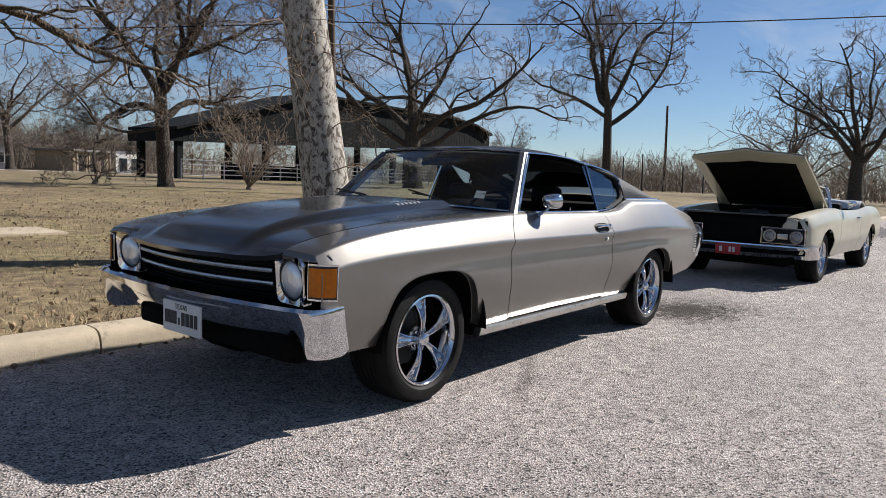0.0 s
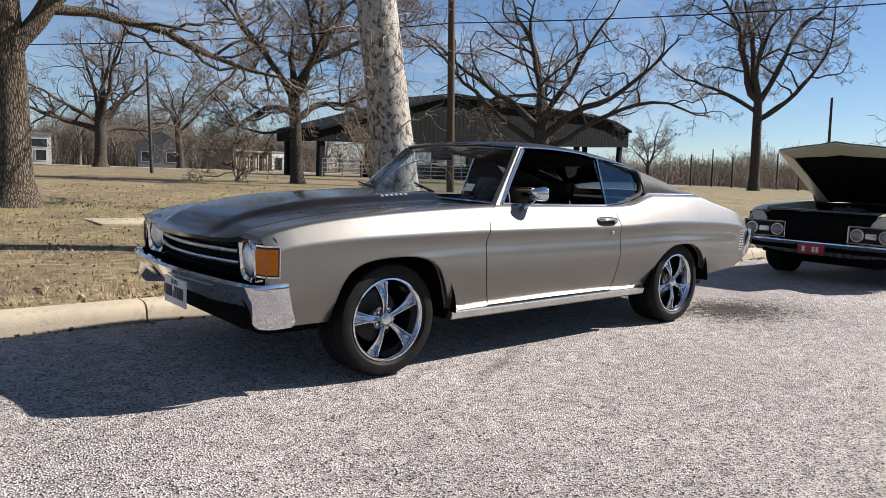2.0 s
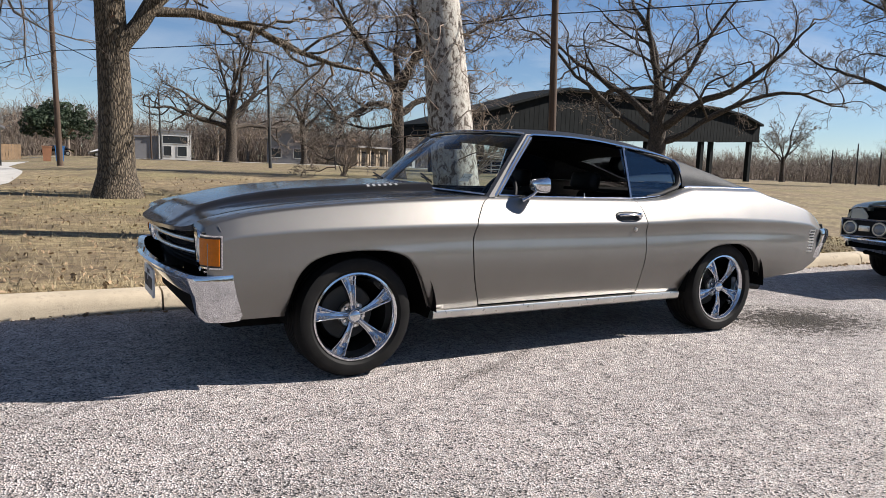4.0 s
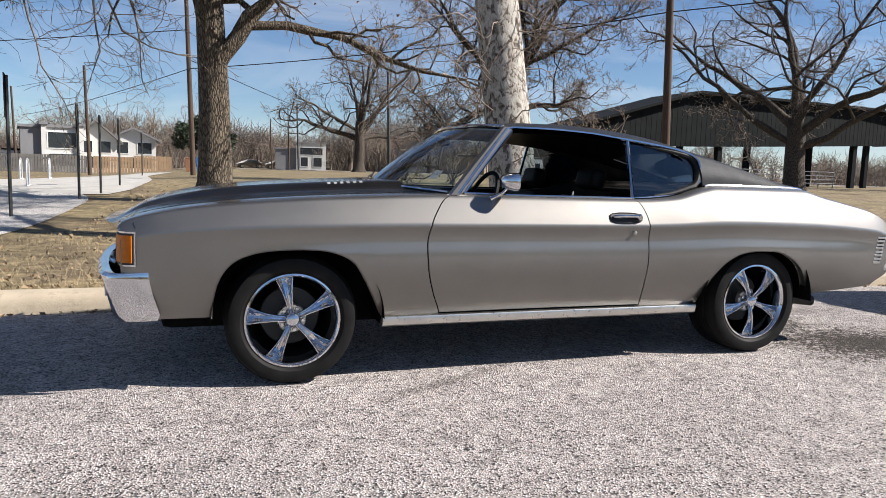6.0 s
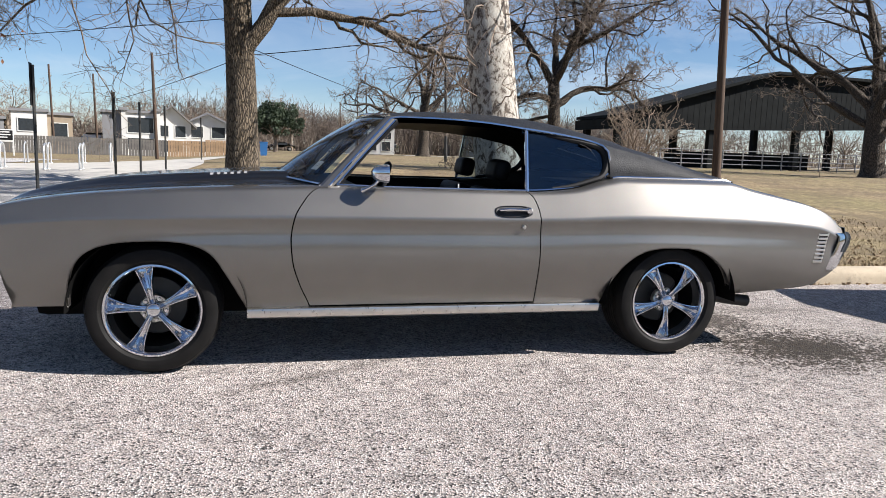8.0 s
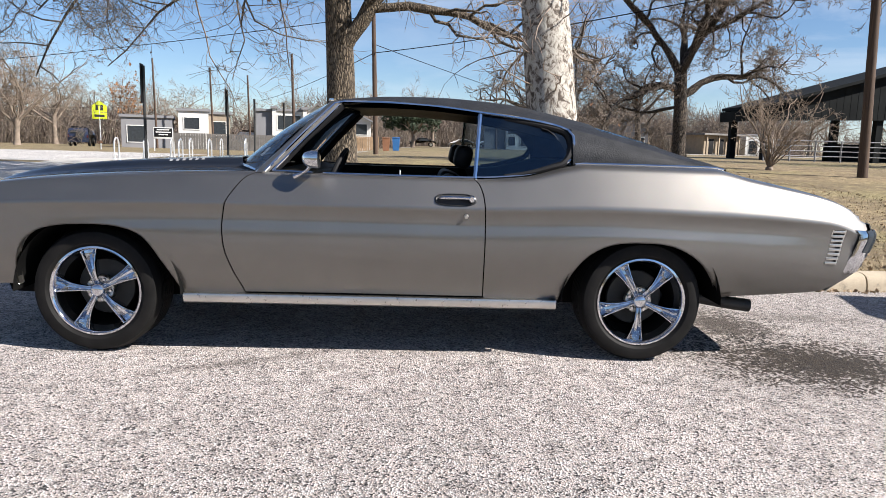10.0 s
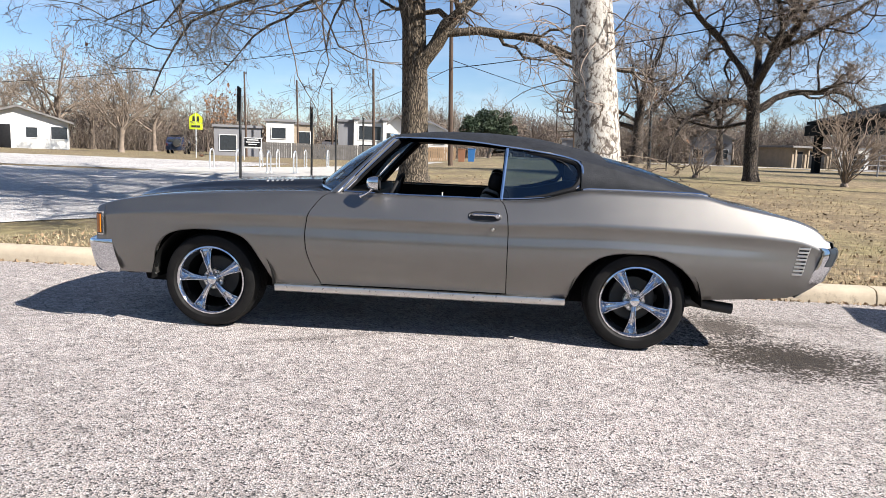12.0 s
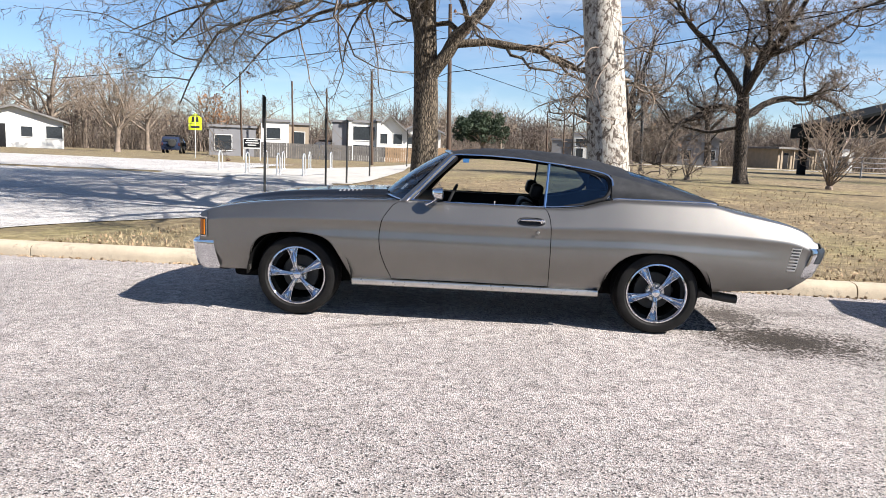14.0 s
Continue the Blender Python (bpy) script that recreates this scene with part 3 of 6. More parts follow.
YB = keys((-0.82, 0.66), (-0.5, 0.685), (0.0, 0.70), (0.5, 0.72), (0.85, 0.785), (1.2, 0.80), (1.95, 0.805), (2.2, 0.79), (2.5, 0.760), (2.9, 0.740), (3.2, 0.722), (3.5, 0.695), (4.0, 0.645), (4.1, 0.63))
DIP = keys((-0.50, -0.096), (-0.42, -0.064), (-0.33, -0.034), (-0.25, -0.0120), (-0.19, -0.0050), (-0.14, -0.0066), (-0.10, -0.0128), (-0.07, -0.0156), (-0.04, -0.0120), (-0.015, -0.0048), (0.0, 0.0))
FADE = keys((-0.8, 0.0), (-0.4, 0.15), (0.2, 0.9), (0.5, 1.0), (3.4, 1.0), (3.9, 0.5))


LEAN = keys((-0.8, 0.62), (0.6, 0.62), (1.4, 0.57), (2.4, 0.52), (3.2, 0.50), (4.1, 0.52))


def side_y(x, z):
    """Half width of the body at a place along it and a height."""
    w, zc, zb, yb = WM(x), ZC(x), ZB(x), YB(x)
    if z <= zc:
        d = z - zc
        if d > -0.19:
            # the scallop below the crease dies out towards the nose and tail
            f = FADE(x)
            return w + f * DIP(d) + (1 - f) * DIP(-0.19) * (d / -0.19) ** 2
        return w + DIP(d)
    # a flat shoulder leaning in at about 32 degrees, then a tight roll to the top
    s = min(1.0, (z - zc) / max(1e-4, zb - zc))
    lean = min(LEAN(x) * (zb - zc), 0.85 * (w - yb))
    q = max(0.0, (s - 0.86) / 0.14)
    return w - lean * s * (0.84 + 0.16 * s) - (w - lean - yb) * (1 - math.sqrt(max(0.0, 1 - q * q)))


def column(x_of, zlo, zhi, n=26):
    """Points of one upright line on the side; x_of gives x at a height."""
    zm = max(0.69, zlo + 1e-4)
    zc = max(zm + 0.01, ZC(x_of(0.8)))
    zs = [zlo + (zm - zlo) * k / 10 for k in range(10)] + [zm + (zc - zm) * k / 8 for k in range(8)]
    zs += [zc + (zhi - zc) * (1 - (1 - k / (n - 9)) ** 1.9) for k in range(n - 8)]
    return [(x_of(z), -side_y(x_of(z), z), z) for z in zs]


SEAM_F = keys((0.30, 0.775), (0.344, 0.76), (0.458, 0.71), (0.588, 0.674), (0.685, 0.667), (0.80, 0.685), (0.88, 0.73), (0.94, 0.787), (0.962, 0.85))
SEAM_R = keys((0.30, 2.004), (0.547, 2.0), (0.71, 2.0), (0.84, 1.992), (0.918, 1.969), (0.955, 1.935))
ARCH_F = [(-0.384, 0.353), (-0.380, 0.45), (-0.352, 0.56), (-0.29, 0.635), (-0.19, 0.675), (-0.05, 0.688), (0.10, 0.687), (0.20, 0.670), (0.285, 0.63), (0.345, 0.54), (0.455, 0.325)]
ARCH_R = [(2.392, 0.325), (2.425, 0.42), (2.47, 0.52), (2.545, 0.60), (2.65, 0.648), (2.79, 0.658), (2.95, 0.650), (3.06, 0.605), (3.15, 0.54), (3.215, 0.46), (3.265, 0.362)]


def mirrored(bm):
    bmesh.ops.scale(bm, vec=(1, -1, 1), verts=bm.verts[:])
    return bm


def fender_bm():
    rows = []
    for x in np.linspace(-0.765, -0.384, 24):
        zlo = np.interp(x, (-0.70, -0.66), (0.572, 0.36))
        rows.append(column(lambda z, x=x: x, float(zlo), ZB(x)))
    for xa, za in rounded(ARCH_F, 44):
        rows.append(column(lambda z, x=xa: x, za, ZB(xa)))
    for u in np.linspace(0, 1, 9)[1:]:
        f = lambda z, u=u: 0.455 + (SEAM_F(z) - 0.004 - 0.455) * u
        rows.append(column(f, 0.322, ZB(0.455 + (0.845 - 0.455) * u)))
    bm = sheet(rows)
    lip = [(x, -side_y(x, z), z) for x, z in rounded(ARCH_F, 44)]
    sheet([lip, [(x, y + 0.045, z + 0.006) for x, y, z in lip]], bm)
    return bm


def door_bm():
    rows = []
    for u in np.linspace(0, 1, 34):
        f = lambda z, u=u: SEAM_F(z) + 0.003 + (SEAM_R(z) - 0.003 - SEAM_F(z) - 0.003) * u
        xt = 0.85 + (1.935 - 0.85) * u
        rows.append(column(f, 0.336, ZB(xt), 30))
    bm = sheet(rows)
    top = [r[-1] for r in rows]
    sheet([top, [(x, y + 0.05, z + 0.002) for x, y, z in top]], bm)
    return bm


def quarter_bm():
    rows = []
    for u in np.linspace(0, 1, 14)[:-1]:
        f = lambda z, u=u: SEAM_R(z) + 0.003 + (2.392 - SEAM_R(z) - 0.003) * u
        xt = 1.94 + (2.392 - 1.94) * u
        rows.append(column(f, 0.322, ZB(xt)))
    for xa, za in rounded(ARCH_R, 44):
        rows.append(column(lambda z, x=xa: x, za, ZB(xa)))
    low = keys((3.26, 0.362), (3.62, 0.385), (3.79, 0.40), (3.91, 0.459), (3.96, 0.51), (4.02, 0.60))
    for x in np.linspace(3.265, 3.985, 24)[1:]:
        rows.append(column(lambda z, x=x: x + 0.055 * max(0.0, (x - 3.7) / 0.3) * math.sin(max(0, min(1, (z - 0.45) / 0.45)) * 2.6), low(x), ZB(x)))
    bm = sheet(rows)
    lip = [(x, -side_y(x, z), z) for x, z in rounded(ARCH_R, 44)]
    sheet([lip, [(x, y + 0.045, z + 0.006) for x, y, z in lip]], bm)
    return bm


HOODH = keys((-0.86, 0.004), (-0.7, 0.020), (-0.45, 0.036), (-0.2, 0.043), (0.1, 0.044), (0.65, 0.050))


def hood_z(x, y):
    """Height of the hood: a flat shoulder, a raised centre with soft flanks and a crown."""
    a = abs(y) / max(0.1, YB(x))
    crown = 0.010 * (1 - a * a)
    s = max(0.0, min(1.0, (0.66 - a) / 0.14))
    s = s * s * (3 - 2 * s)
    nose = 0.0
    if x < -0.66:
        nose = -0.55 * (x + 0.66) ** 2
    return ZB(x) + crown + HOODH(x) * s + nose


def hood_bm():
    rows = []
    for u in np.linspace(0, 1, 46):
        row = []
        for v in np.linspace(-1, 1, 61):
            front = -0.905 + 0.115 * abs(v) ** 2.2
            back = 0.60 + 0.18 * abs(v) ** 2
            x = front + (back - front) * u ** 0.9
            y = v * (YB(max(x, -0.80)) - 0.003)
            row.append((x, y, hood_z(x, y) + 0.002))
        rows.append(row)
    first = rows[0]
    rows.insert(0, [(x + 0.012, y, z - 0.022) for x, y, z in first])
    rows.insert(0, [(x + 0.05, y, z - 0.028) for x, y, z in first])
    return sheet(rows)


YS = keys((1.1, 0.60), (1.43, 0.635), (1.97, 0.645), (2.43, 0.665), (2.9, 0.690), (3.3, 0.712))
ZS = keys((1.15, 1.325), (1.25, 1.337), (1.43, 1.337), (1.7, 1.327), (1.97, 1.300), (2.17, 1.277), (2.34, 1.250), (2.45, 1.222), (2.6, 1.190), (2.9, 1.118), (3.15, 1.055), (3.27, 1.037), (3.4, 1.0))
ZT = keys((1.08, 1.338), (1.2, 1.365), (1.5, 1.393), (1.74, 1.396), (2.0, 1.384), (2.2, 1.364), (2.39, 1.327), (2.57, 1.287), (2.72, 1.250), (2.9, 1.203), (3.08, 1.145), (3.27, 1.075), (3.36, 1.040))


def roof_z(x, y):
    a = min(1.0, abs(y) / YS(x))
    return ZS(x) + (ZT(x) - ZS(x)) * (1 - a ** 2.6)


def roof_bms():
    """Roof skin and rear window, one surface parted along the window's edge."""
    skin, pane = bmesh.new(), bmesh.new()
    us, vs = np.linspace(0, 1, 56), np.linspace(-1, 1, 41)

    def p(u, v, lift=0.0):
        xf = 1.105 + 0.095 * abs(v) ** 2
        xr = 3.30
        x = xf + (xr - xf) * u
        y = v * YS(x)
        return (x, y, roof_z(x, y) + lift)

    for i in range(len(us) - 1):
        for j in range(len(vs) - 1):
            um, vm = (us[i] + us[i + 1]) / 2, (vs[j] + vs[j + 1]) / 2
            xm = 1.105 + 2.195 * um
            glass = 2.62 < xm and abs(vm) < 0.80
            b = pane if glass else skin
            b.faces.new([b.verts.new(p(a, c, -0.008 if glass else 0)) for a, c in ((us[i], vs[j]), (us[i], vs[j + 1]), (us[i + 1], vs[j + 1]), (us[i + 1], vs[j]))])
    for b in (skin, pane):
        bmesh.ops.remove_doubles(b, verts=b.verts[:], dist=1e-4)
    return skin, pane


def sail_bm():
    """Rear roof pillar from the roof's edge down to the body."""
    rows = []
    for u in np.linspace(0, 1, 24):
        x0, x1 = 2.462, 3.30
        x = x0 + (x1 - x0) * u
        top = (x, -YS(x), ZS(x))
        xb = x0 + (3.27 - x0) * u
        low = (xb, -YB(xb) + 0.002, ZB(xb) + 0.002)
        rows.append([tuple(a + (b - a) * f for a, b in zip(low, top))[:1] + (low[1] + (top[1] - low[1]) * f - 0.022 * math.sin(math.pi * f) * (1 - u), low[2] + (top[2] - low[2]) * f) for f in np.linspace(0, 1, 9)])
    return sheet(rows)


def shield(v, f):
    """A point of the windshield: v across, f from its foot to its top."""
    foot = Vector((0.585 + 0.235 * v * v, 0.775 * v, 0.988 - 0.026 * v * v))
    top = Vector((1.115 + 0.085 * v * v, 0.600 * v, 1.350 - 0.020 * v * v))
    b = 0.018 * math.sin(math.pi * f)
    return foot.lerp(top, f) + Vector((-b * 0.6, 0, b))


def wheel(parent, x, y, side, turn, r=0.325, rim=0.229, style="split"):
    """A chrome five-spoke wheel under a car; its face looks outwards (side -1: along -y)."""
    w = new("wheel")
    w.parent = parent
    w.matrix_basis = pose(x, y, r, 0, turn, 0 if side < 0 else 180)
    bm = bmesh.new()
    s = r - rim
    prof = [(rim - 0.012, 0.02), (rim + 0.004, -0.002), (rim + 0.25 * s, -0.020), (rim + 0.55 * s, -0.024), (rim + 0.82 * s, -0.014), (r - 0.010, 0.006), (r - 0.002, 0.022)]
    for k in range(6):
        yk = 0.034 + k * 0.031
        prof += [(r, yk), (r, yk + 0.021), (r - 0.008, yk + 0.023), (r - 0.008, yk + 0.029)]
    prof += [(r - 0.004, 0.225), (rim + 0.5 * s, 0.250), (rim, 0.235), (rim - 0.012, 0.2)]
    part("tyre", revolve(bm, prof, 64), "rubber", w, "black rubber tyre", 30)
    bm = revolve(bmesh.new(), [(rim - 0.030, 0.060), (rim - 0.017, 0.016), (rim - 0.012, -0.004), (rim - 0.004, -0.012), (rim + 0.005, -0.010), (rim + 0.007, 0.002), (rim - 0.004, 0.02)], 64)
    part("rim", bm, "chrome", w, "polished chrome rim lip", 50)
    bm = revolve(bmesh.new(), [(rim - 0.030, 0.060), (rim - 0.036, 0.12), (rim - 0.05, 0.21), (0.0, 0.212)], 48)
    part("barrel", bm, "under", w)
    bm = revolve(bmesh.new(), [(0.0, 0.13), (0.145, 0.13), (0.15, 0.137), (0.15, 0.15), (0.06, 0.155)], 36)
    part("brake_disc", bm, "iron", w)
    # trumpet-shaped spokes: two ribs that part towards the rim, a hollow between them
    spoke = bmesh.new()
    rs = np.linspace(0.028, rim - 0.014, 16)
    rows = []
    for q in rs:
        f = (q - 0.028) / (rim - 0.042)
        half = 0.0145 + 0.005 * f + 0.027 * f ** 2.2
        y0 = 0.026 - 0.016 * math.sin(math.pi * min(1, f * 1.1)) - 0.010 * f
        rib = 0.0045 + 0.001 * f
        deep = 0.014 + 0.026 * f ** 1.2
        sec = [(-half, y0 + 0.040), (-half - 0.001, y0 + 0.010), (-half, y0 + 0.002), (-half + 0.4 * rib, y0 - 0.004), (-half + rib, y0 - 0.005), (-half + 1.6 * rib, y0 - 0.001), (-half + 2.0 * rib, y0 + 0.5 * deep), (-0.35 * half, y0 + 0.9 * deep), (0.0, y0 + deep)]
        sec += [(-c, d) for c, d in sec[-2::-1]]
        rows.append([(c, d, q) for c, d in sec])
    sheet(rows, spoke)
    me = to_mesh("spoke", spoke, "chrome", 28)
    for k in range(5):
        ob = new("spoke", me)
        ob.parent = w
        ob.matrix_basis = pose(0, 0, 0, 0, 72 * k, 0)
    bm = revolve(bmesh.new(), [(0.0, -0.006), (0.018, -0.005), (0.028, 0.000), (0.035, 0.008), (0.038, 0.022), (0.038, 0.04)], 32)
    part("centre_cap", bm, "chrome", w)
    bm = revolve(bmesh.new(), [(0.03, 0.046), (0.068, 0.044), (0.073, 0.050), (0.073, 0.075)], 32)
    part("hub", bm, "dullchrome", w)
    bm = revolve(bmesh.new(), [(0.0, -0.010), (0.008, -0.009), (0.0105, 0.0), (0.0105, 0.018)], 8)
    nut = to_mesh("lug_nut", bm, "chrome", 30)
    seat_ring = to_mesh("nut_seat", revolve(bmesh.new(), [(0.010, 0.006), (0.0165, 0.004), (0.0175, 0.010)], 16), "black", 30)
    for k in range(5):
        ob = new("lug_nut", nut)
        ob.parent = w
        a = radians(72 * k + 36)
        ob.location = (0.056 * math.sin(a), 0.040, 0.056 * math.cos(a))
        rg = new("nut_seat", seat_ring)
        rg.parent = ob
    return w


def mirror_pair(name, make, material, parent, label="", **kw):
    part(name, make(), material, parent, label, **kw)
    part(name, mirrored(make()), material, parent, label, **kw)


def coupe():
    car = thing("car", "pewter-brown two-door coupe with a black vinyl roof, parked at the kerb", "car")
    # body panels
    mirror_pair("front_fender", fender_bm, "paint", car, "pewter metallic front fender", thick=0.006, smooth=75)
    mirror_pair("quarter_panel", quarter_bm, "paint", car, "pewter metallic rear quarter panel", thick=0.006, smooth=75)
    part("hood", hood_bm(), "hoodpaint", car, "domed hood, darker and smoother than the body panels, with a glossy coat", thick=0.006)
    for sgn in (1, -1):
        bm = door_bm() if sgn > 0 else mirrored(door_bm())
        d = part("door", bm, "paint", car, "long pewter door, window down", thick=0.006, smooth=75)
        # pull handle over a sheet of painted recess shade: a paddle, a thumb button at its end, and the lock below
        bm = bmesh.new()
        dish = lambda x, z, out: (x, -side_y(x, z) - out, z)
        bar = [dish(1.768, 0.852, 0.006), dish(1.775, 0.856, 0.020), dish(1.80, 0.858, 0.027), dish(1.87, 0.858, 0.027), dish(1.925, 0.856, 0.022)]
        tube(bm, rounded(bar, 18), 0.012, 10, flat=0.8)
        revolve(bm, [(0.0, -0.034), (0.012, -0.034), (0.018, -0.028), (0.020, -0.010), (0.020, 0.01)], 20, "y", dish(1.925, 0.852, 0.0))
        if sgn < 0:
            mirrored(bm)
        part("door_handle", bm, "chrome", d, "chrome door handle")
        # near-black sheet on the skin: the recess's shade is put into its colour
        rows = [[dish(1.845 + k * 0.108 * math.copysign(abs(math.cos(a)) ** 0.7, math.cos(a)), 0.847 + k * 0.030 * math.copysign(abs(math.sin(a)) ** 0.7, math.sin(a)), 0.003 + lift) for a in np.linspace(0, 2 * math.pi, 33)] for k, lift in ((0.05, 0.0), (0.88, 0.0), (0.94, 0.005), (1.0, 0.0))]
        part("handle_recess_shade", sheet(rows) if sgn > 0 else mirrored(sheet(rows)), "seal", d, "dark sheet behind the handle, painting the shade of its recess")
        bm = revolve(bmesh.new(), [(0.0, -0.006), (0.008, -0.006), (0.012, -0.002), (0.013, 0.006)], 20, "y", (1.900, -0.909, 0.763))
        if sgn < 0:
            mirrored(bm)
        part("lock", bm, "dullchrome", d)
        bm = bmesh.new()
        rows = [[(x, -yy, z) for yy, z in ((0.80, 0.952), (0.775, 0.955), (0.77, 0.90), (0.765, 0.62), (0.76, 0.36), (0.80, 0.33))] for x in (0.80, 1.1, 1.5, 1.94)]
        sheet(rows, bm)
        if sgn < 0:
            mirrored(bm)
        part("door_lining", bm, "seat", d, "black vinyl door lining")
        bm = bmesh.new()
        tube(bm, [(x, -YB(x) - 0.001, ZB(x) + 0.006) for x in np.linspace(0.90, 1.945, 14)], 0.006, 6)
        if sgn < 0:
            mirrored(bm)
        part("window_trim", bm, "chrome", d)
    # sill trim
    def sill():
        bm = bmesh.new()
        rows = []
        for x in np.linspace(0.45, 2.39, 12):
            rows.append([(x, -a, b) for a, b in ((0.80, 0.270), (0.842, 0.272), (0.858, 0.282), (0.866, 0.318), (0.862, 0.326), (0.83, 0.328))])
        sheet(rows, bm)
        for r in (rows[0], rows[-1]):
            bm.faces.new([bm.verts.new(p) for p in r])
        return bm
    mirror_pair("sill_trim", sill, "dullchrome", car, "bright sill moulding")
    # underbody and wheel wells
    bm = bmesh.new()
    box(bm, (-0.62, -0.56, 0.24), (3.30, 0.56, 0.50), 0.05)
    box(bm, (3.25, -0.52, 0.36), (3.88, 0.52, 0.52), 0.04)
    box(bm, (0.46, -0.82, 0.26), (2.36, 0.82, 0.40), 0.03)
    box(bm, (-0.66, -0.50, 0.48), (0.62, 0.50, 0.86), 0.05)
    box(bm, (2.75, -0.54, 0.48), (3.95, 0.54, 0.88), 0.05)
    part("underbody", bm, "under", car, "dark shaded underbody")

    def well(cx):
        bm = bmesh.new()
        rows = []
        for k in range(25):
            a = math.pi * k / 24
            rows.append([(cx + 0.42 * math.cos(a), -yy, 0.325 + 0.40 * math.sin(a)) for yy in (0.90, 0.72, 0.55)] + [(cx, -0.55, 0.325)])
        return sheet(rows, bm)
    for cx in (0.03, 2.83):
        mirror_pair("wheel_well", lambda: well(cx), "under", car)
    # wheels
    for cx, turn in ((0.0, -11), (2.845, 40)):
        wheel(car, cx, -0.84, -1, turn)
        wheel(car, cx, 0.84, 1, turn)
    # roof, glass
    skin, pane = roof_bms()
    part("roof", skin, "vinyl", car, "black grained vinyl roof", thick=0.01)
    g = part("rear_window", pane, "tinted", car, "tinted rear window")
    g.visible_shadow = False
    mirror_pair("roof_pillar", sail_bm, "vinyl", car, "black vinyl rear roof pillar", thick=0.01)
    bm = sheet([[shield(v, f) for v in np.linspace(-1, 1, 25)] for f in np.linspace(0, 1, 11)])
    g = part("windshield", bm, "glass", car, "raked curved windshield")
    g.visible_shadow = False
    bm = bmesh.new()
    tube(bm, [shield(v, 0.0) + Vector((-0.006, 0, 0.004)) for v in np.linspace(-1, 1, 25)], 0.009, 6)
    tube(bm, [shield(v, 1.0) + Vector((-0.004, 0, 0.010)) for v in np.linspace(-1, 1, 25)], 0.009, 6)
    part("windshield_trim", bm, "chrome", car, "chrome windshield surround")
    bm = sheet([[shield(v, 0) + Vector((dx, 0, dz)) for v in np.linspace(-1, 1, 25)] for dx, dz in ((-0.005, -0.004), (-0.04, -0.010), (-0.09, -0.014), (-0.10, -0.05))])
    part("cowl", bm, "black", car, "black cowl below the windshield")

    def a_pillar():
        bm = bmesh.new()
        a, b = Vector((0.835, -0.800, 0.955)), Vector((1.205, -0.622, 1.335))
        rows = []
        for f in np.linspace(0, 1, 8):
            c = a.lerp(b, f)
            rows.append([c + Vector(o) for o in ((-0.030, 0.012, -0.002), (-0.016, -0.010, 0.0), (0.016, -0.016, 0.0), (0.040, -0.004, -0.004), (0.030, 0.035, -0.01), (-0.02, 0.035, -0.01))])
        return sheet(rows, bm, close=True)
    mirror_pair("windshield_pillar", a_pillar, "paint", car, "painted windshield pillar")

    def a_lining():
        bm = bmesh.new()
        tube(bm, [(0.88, -0.755, 0.95), (1.05, -0.68, 1.14), (1.23, -0.605, 1.315)], 0.028, 8)
        return bm
    mirror_pair("windshield_pillar_lining", a_lining, "black", car)

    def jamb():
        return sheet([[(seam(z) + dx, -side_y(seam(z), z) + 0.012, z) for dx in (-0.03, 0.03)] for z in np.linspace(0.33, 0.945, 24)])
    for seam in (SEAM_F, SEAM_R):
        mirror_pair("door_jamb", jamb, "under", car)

    def drip():
        bm = bmesh.new()
        line = [(0.862, -0.806, 0.962), (1.03, -0.725, 1.145), (1.20, -0.638, 1.322)]
        line += [(x, -YS(x) - 0.008, ZS(x) - 0.004) for x in np.linspace(1.25, 2.40, 24)]
        line += [(2.44, -0.685, 1.215), (2.465, -0.705, 1.185), (2.472, -0.727, 1.12), (2.472, -0.75, 1.05)]
        tube(bm, line, 0.008, 6)
        tube(bm, [(x, -YB(x) - 0.002, ZB(x) + 0.004) for x in np.linspace(2.472, 3.28, 18)], 0.007, 6)
        tube(bm, [(0.90, -0.79, 0.965), (1.06, -0.715, 1.14), (1.225, -0.64, 1.315)], 0.007, 6)
        return bm
    mirror_pair("roof_moulding", drip, "chrome", car, "chrome drip moulding")

    def q_glass():
        low = [(1.955 + (2.452 - 1.955) * u, ZB(1.955 + (2.452 - 1.955) * u) + 0.004) for u in np.linspace(0, 1, 12)]
        rows = []
        for x, zl in low:
            zt = ZS(x) - 0.012
            yl, yt = YB(x) - 0.022, YS(x) - 0.004
            rows.append([(x, -(yl + (yt - yl) * f), zl + (zt - zl) * f) for f in np.linspace(0, 1, 6)])
        return sheet(rows)
    for mk in (q_glass, lambda: mirrored(q_glass())):
        g = part("quarter_window", mk(), "tinted", car, "blue-tinted rear quarter window")
        g.visible_shadow = False

    def q_trim():
        bm = bmesh.new()
        tube(bm, [(1.945, -0.798, 0.950), (1.958, -0.735, 1.11), (1.972, -0.665, 1.285)], 0.011, 6)
        tube(bm, [(x, -YB(x) + 0.012, ZB(x) + 0.006) for x in np.linspace(1.95, 2.40, 10)] + [(2.45, -0.752, 1.06)], 0.007, 6)
        return bm
    mirror_pair("quarter_window_frame", q_trim, "chrome", car, "chrome quarter-window frame")

